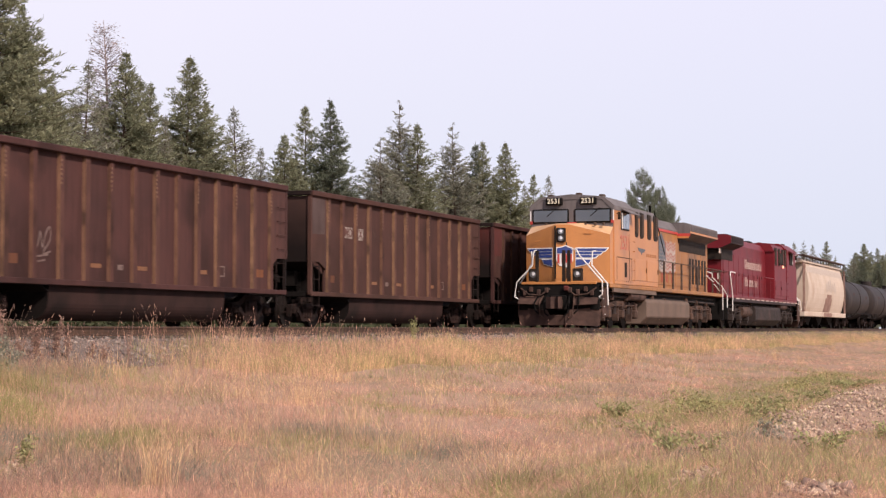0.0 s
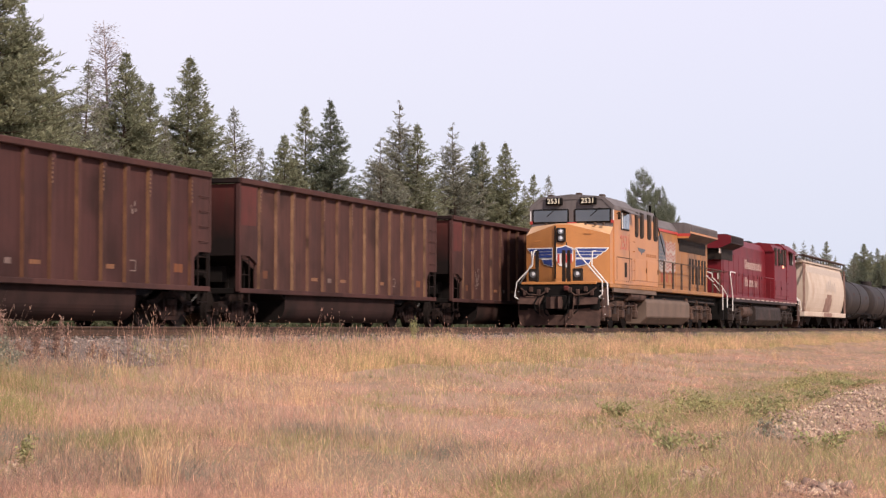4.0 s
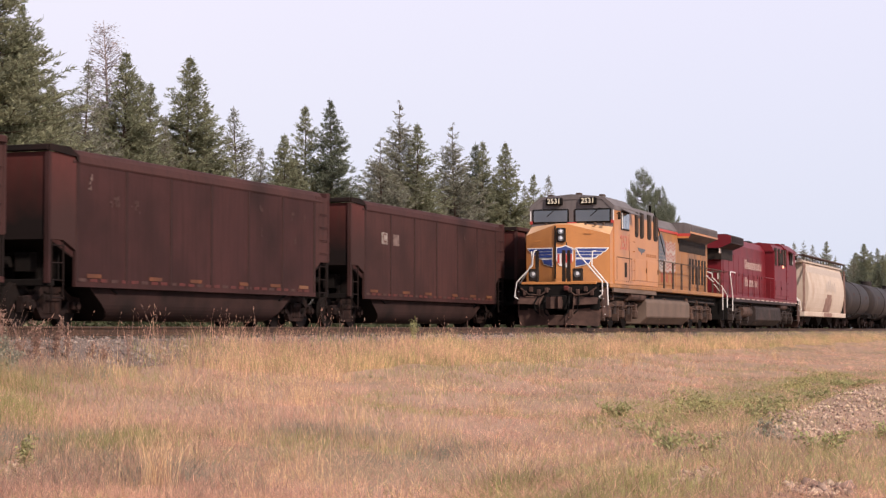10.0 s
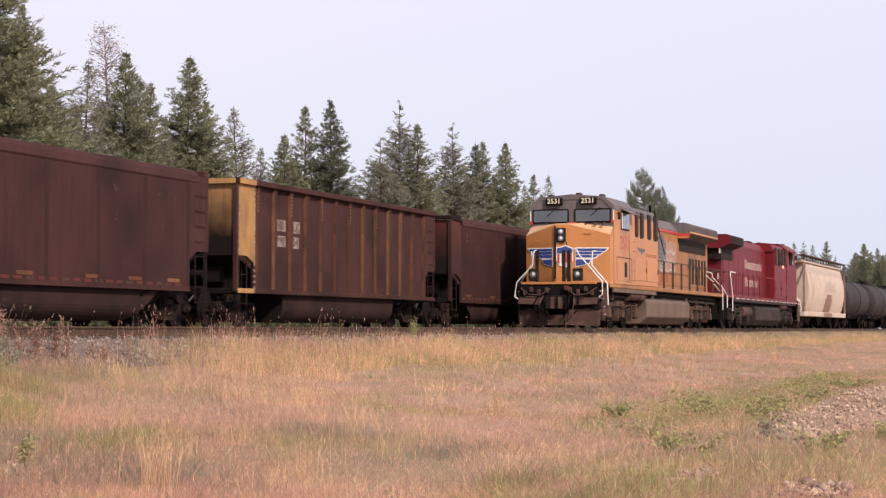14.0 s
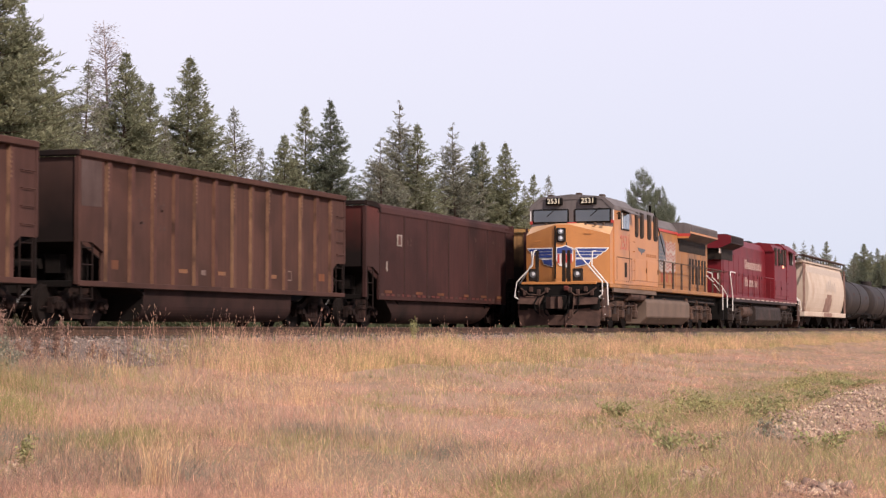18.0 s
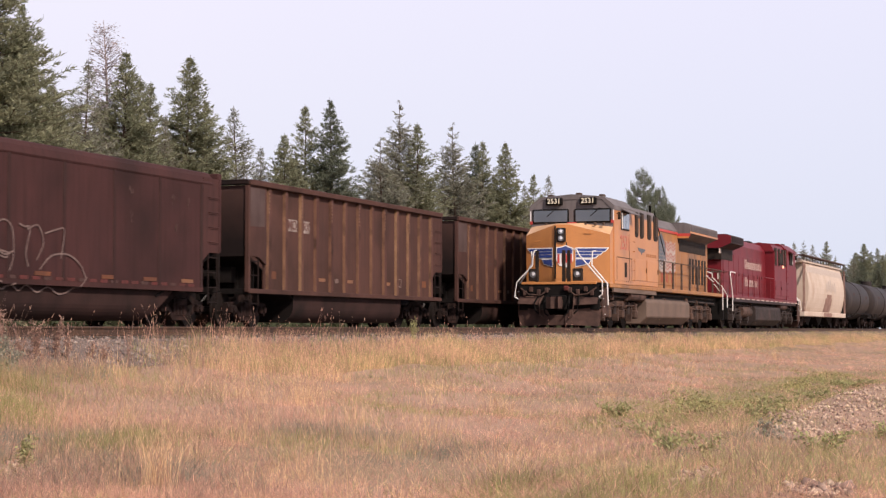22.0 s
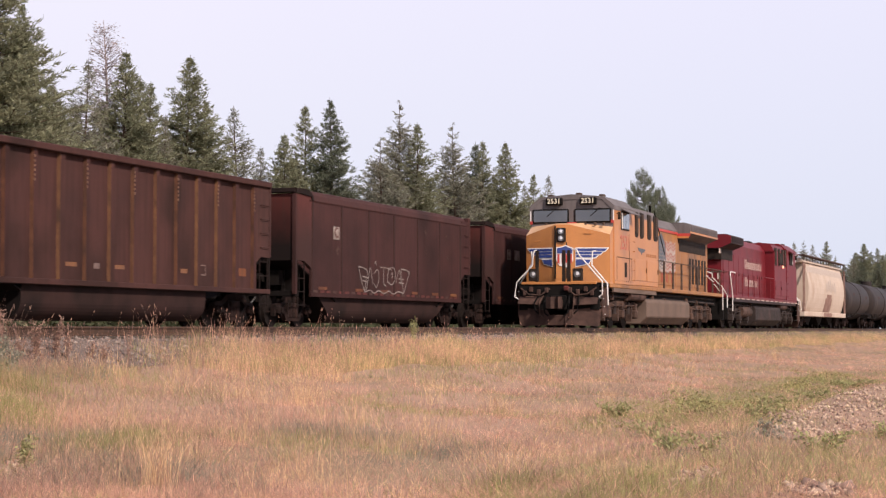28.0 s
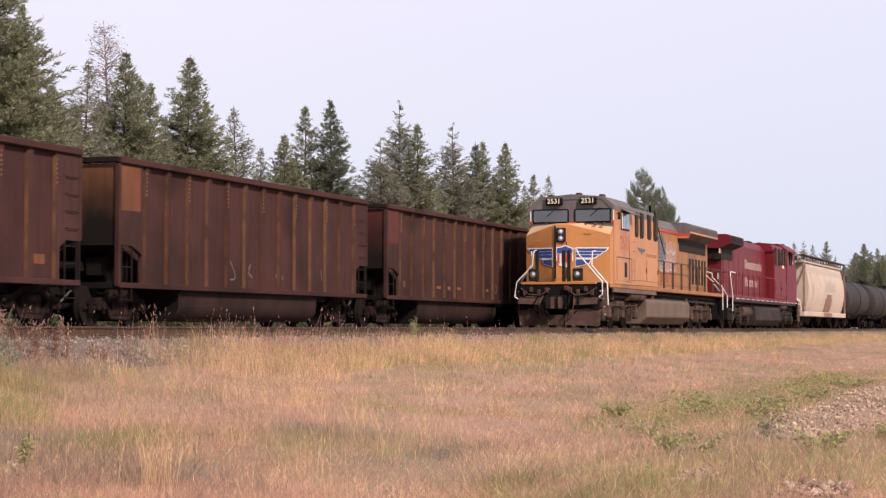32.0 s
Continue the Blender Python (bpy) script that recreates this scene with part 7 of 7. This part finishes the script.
    blades("wild_rye", 420, lambda rng, n: (rng.uniform(-16.0, -15.0, n), 1 / rng.uniform(1 / 75, 1 / 24, n)), (0.30, 0.54), 0.0013, M["rose_grass"], "pale wild rye standing up before the rail", 55, 0.5,
           lambda x, y: np.clip(patch(x, y, 3.0, 2.4) * 1.8 - 0.4, 0.1, 1), True, 1.3)
    for k, (mat, word) in enumerate((("green_grass", "short green grass"), ("straw", "short straw"))):
        blades("shoulder_cover", 24000, lambda rng, n: (rng.uniform(-16.0, -14.9, n), 1 / rng.uniform(1 / 190, 1 / 50, n)), (0.05, 0.12), 0.0022, M[mat], word + " over the shoulder of the track bed", 56 + k, 0.9,
               lambda x, y: np.clip((y - 50) / 14, 0.05, 1) * (0.4 + 0.6 * patch(x, y, 2.0, 1.2 + k)))
    herb_patch()
    blades("track_weeds", 900, lambda rng, n: (rng.uniform(-15.7, -14.4, n), 1 / rng.uniform(1 / 120, 1 / 24, n)), (0.22, 0.58), 0.0022, M["brown_weed"], "dry brown weeds along the track bed", 25, 0.5,
           lambda x, y: np.clip(patch(x, y, 1.6, 0.3) * 1.4 - 0.3, 0.05, 1), True)
    blades("far_grass", 30000, lambda rng, n: (rng.uniform(-48, -34, n), 25 + 235 * rng.random(n)), (0.25, 0.5), 0.006, M["brush"], "green grass beyond the railway", 26, 0.5)
    blades("road_weeds", 26000, lambda rng, n: (rng.uniform(-8.0, 0, n), 1 / rng.uniform(1 / 60, 1 / 13.5, n)), (0.05, 0.16), 0.0030, M["weed"], "low green weeds at the gravel road", 27, 1.0,
           lambda x, y: bare(x, y) * np.clip(patch(x, y, 1.3, 5.0) * 1.5 - 0.6, 0.02, 1) * green_side(x, y))


HERBS = ((-6.5, 30.9, 0.50, 1.4, 0.50), (-6.1, 29.0, 0.45, 1.2, 0.52), (-5.6, 27.6, 0.40, 1.0, 0.36), (-5.7, 25.9, 0.28, 0.7, 0.24), (-5.9, 32.4, 0.50, 1.6, 0.22), (-6.2, 36.0, 0.5, 2.0, 0.18), (-6.7, 42.6, 0.5, 2.4, 0.24),
         (-6.5, 45.5, 0.6, 2.6, 0.24), (-6.7, 51.0, 0.7, 3.5, 0.22), (-6.4, 24.7, 0.22, 0.5, 0.20), (-5.3, 33.5, 0.45, 2.0, 0.16), (-4.4, 25.5, 0.35, 1.3, 0.16), (-3.2, 13.6, 0.16, 0.35, 0.16), (-9.25, 14.5, 0.14, 0.25, 0.22))


def herb_patch():
    """Broad-leaved herbs standing in soft mounds. HERBS: place, half widths and height of a mound."""
    rng = np.random.default_rng(52)
    V = []
    for cx, cy, rx, ry, h in HERBS:
        n = int(850 * rx * ry / 0.7)
        u, v = rng.normal(0, 0.7, n), rng.normal(0, 0.7, n)
        x, y = cx + rx * u, cy + ry * v
        lumps = 0.35 + 0.9 * patch(x, y, 9.0, 3.3)
        z = ground_z(x, y) + h * lumps * np.exp(-(u * u + v * v)) * rng.random(n) ** 0.6
        p = np.stack([x, y, z], -1)
        o, q = rng.normal(0, 1, (n, 3)), rng.normal(0, 1, (n, 3))
        o *= (rng.uniform(0.03, 0.065, n) / np.linalg.norm(o, axis=1))[:, None]
        q *= (rng.uniform(0.008, 0.018, n) / np.linalg.norm(q, axis=1))[:, None]
        V.append(np.stack([p, p + o * 0.5 + q, p + o, p + o * 0.5 - q], 1).reshape(-1, 3))
    V = np.concatenate(V)
    strips("herb_patch", V, np.arange(len(V)).reshape(-1, 4), M["herb"], "stuff", "soft mounds of green herbs along the gravel", "herbs")


def leafy_weed(x, y, h, spread, seed, material="weed", label="bushy green weed in the dry grass", base=None, leaves=44):
    """A broad-leaved weed: a few bent stems with many small leaves."""
    rng = np.random.default_rng(seed)
    z = float(ground_z(x, y)) if base is None else base
    w = thing("weed_plant", label, "weed", "", pose(x, y, z))
    n = max(5, int(9 * spread / 0.3))
    V, F = [], []
    for k in range(n):
        a, l = rng.uniform(0, math.tau), spread * rng.uniform(0.2, 1)
        top = np.array([math.cos(a) * l, math.sin(a) * l, h * rng.uniform(0.55, 1)])
        bm = B()
        tube(bm, [(0, 0, -0.02), tuple(top * np.array([0.4, 0.4, 0.6])), tuple(top)], 0.006, 4, 0.003)
        part("stem", bm, M[material], w)
        for q in range(leaves):
            t = rng.uniform(0.25, 1.02)
            p = top * np.array([t ** 1.4, t ** 1.4, t]) + rng.normal(0, 0.02, 3)
            o, s = rng.normal(0, 1, 3), rng.normal(0, 1, 3)
            o, s = o / np.linalg.norm(o) * rng.uniform(0.04, 0.085), s / np.linalg.norm(s) * 0.016
            i = len(V)
            V += [p, p + o * 0.5 + s, p + o, p + o * 0.5 - s]
            F += [(i, i + 1, i + 2), (i, i + 2, i + 3)]
    strips("leaves", np.array(V), np.array(F), M[material], "", parent=w)
    return w


def build_weeds():
    for k, (x, y, h, r) in enumerate(((-6.3, 31.0, 0.42, 0.5), (-6.0, 29.5, 0.35, 0.4), (-6.8, 27.0, 0.30, 0.35), (-5.6, 34.0, 0.30, 0.6), (-5.2, 37.5, 0.28, 0.7), (-5.0, 41.0, 0.26, 0.8), (-4.6, 26.5, 0.28, 0.35),
                                      (-5.6, 24.0, 0.30, 0.3), (-3.9, 17.6, 0.30, 0.2), (-3.35, 16.6, 0.26, 0.14), (-9.05, 14.32, 0.42, 0.10), (-2.6, 19.0, 0.25, 0.3), (-2.2, 21.0, 0.22, 0.3))):
        leafy_weed(x, y, h * (0.8 if r > 0.15 else 1.0), r * 1.25, 60 + k, leaves=30)
    for k, (x, y, h, r) in enumerate(((-3.6, 21.6, 0.13, 0.22), (-3.35, 20.0, 0.12, 0.2))):
        leafy_weed(x, y, h, r, 130 + k, "sage", "low grey-green herb at the gravel edge", leaves=16)
    leafy_weed(-15.5, 41.6, 0.75, 0.16, 90, "weed", "tall green weed beside the rail", -0.5)
    for k, (x, y, h, r) in enumerate(((-15.3, 23.4, 0.95, 0.35), (-15.2, 23.0, 0.75, 0.3), (-15.4, 24.2, 0.60, 0.2), (-15.3, 25.4, 0.70, 0.12), (-15.4, 26.3, 0.5, 0.1), (-15.5, 30.5, 0.5, 0.08), (-15.4, 47.0, 0.5, 0.15), (-15.5, 58.5, 0.45, 0.12))):
        leafy_weed(x, y, h, r, 100 + k, "brown_weed", "dry reddish weed on the track bed", -0.6, 14)
    for k, (x, y, h, r) in enumerate(((-14.9, 22.5, 0.55, 0.30), (-14.5, 22.2, 0.45, 0.35), (-14.2, 21.9, 0.40, 0.30), (-15.1, 23.1, 0.60, 0.25), (-14.7, 22.8, 0.40, 0.3))):
        leafy_weed(x, y, h, r, 160 + k, "sage", "dusty grey-green bush at the foot of the track bed", leaves=60)
    for k, (x, y, h) in enumerate(((-15.3, 22.7, 1.0), (-15.1, 23.1, 0.9), (-15.4, 23.6, 0.85), (-15.2, 24.3, 0.7), (-15.4, 25.2, 0.75))):
        leafy_weed(x, y, h, 0.16, 180 + k, "brown_weed", "tall brown dock gone to seed", -0.55, 46)
    rng = random.Random(77)
    for k in range(26):
        y = 1 / rng.uniform(1 / 75, 1 / 23)
        x = rng.uniform(-15.6, -14.9)
        leafy_weed(x, y, rng.uniform(0.25, 0.5), rng.uniform(0.05, 0.14), 200 + k, "brown_weed", "dry reddish weed on the track bed", float(surface_z(x, y)) - 0.02, 10)


build_ground()
near_track = build_track("track_1", NEAR_X, "railway track the waiting train stands on")
far_track = build_track("track_2", FAR_X, "railway track the coal train rolls on")
build_coal_train()
build_locomotives()
covered_hopper(107.9, 127.5)
tank_car(128.2, 15.6)
tank_car(144.6, 15.6)
tank_car(161.0, 15.6)
tank_car(177.4, 15.6)
build_trees()
rocks("bed_stones", 14000, (-16.0, -14.7), (18, 120), (0.02, 0.045), M["stone"], "loose grey ballast stones on the bank", "stones", 31, 0.0, None, bed_z)
rocks("road_gravel", 60000, (-9.9, 3.0), (13, 46), (0.010, 0.032), M["pale_stone"], "pale loose gravel of the road edge", "gravel", 32, 0.0, on_road)
rocks("road_stones", 420, (-4.8, 1.0), (13, 44), (0.03, 0.06), M["pale_stone"], "larger pale stones on the gravel", "stones", 39, 0.0, on_road)
build_field()
build_weeds()

# ties of the near track, each one by itself, then those of the far track
tie_bm = B()
box(tie_bm, -1.3, 1.3, -0.115, 0.115, -0.36, -0.172, 0.012)
tie = part("tie", tie_bm, M["tie"], near_track)
tie.location = (0, 20, 0)
for k in range(1, 260):
    t = new("tie", tie.data)
    t.parent, t.location = near_track, (0, 20 + 0.52 * k, 0)
ties = B()
for k in range(260):
    box(ties, -1.3, 1.3, 19.9 + 0.52 * k, 20.13 + 0.52 * k, -0.36, -0.172)
tagged(part("tie_row", ties, M["tie"], far_track), kind="stuff")

motions()
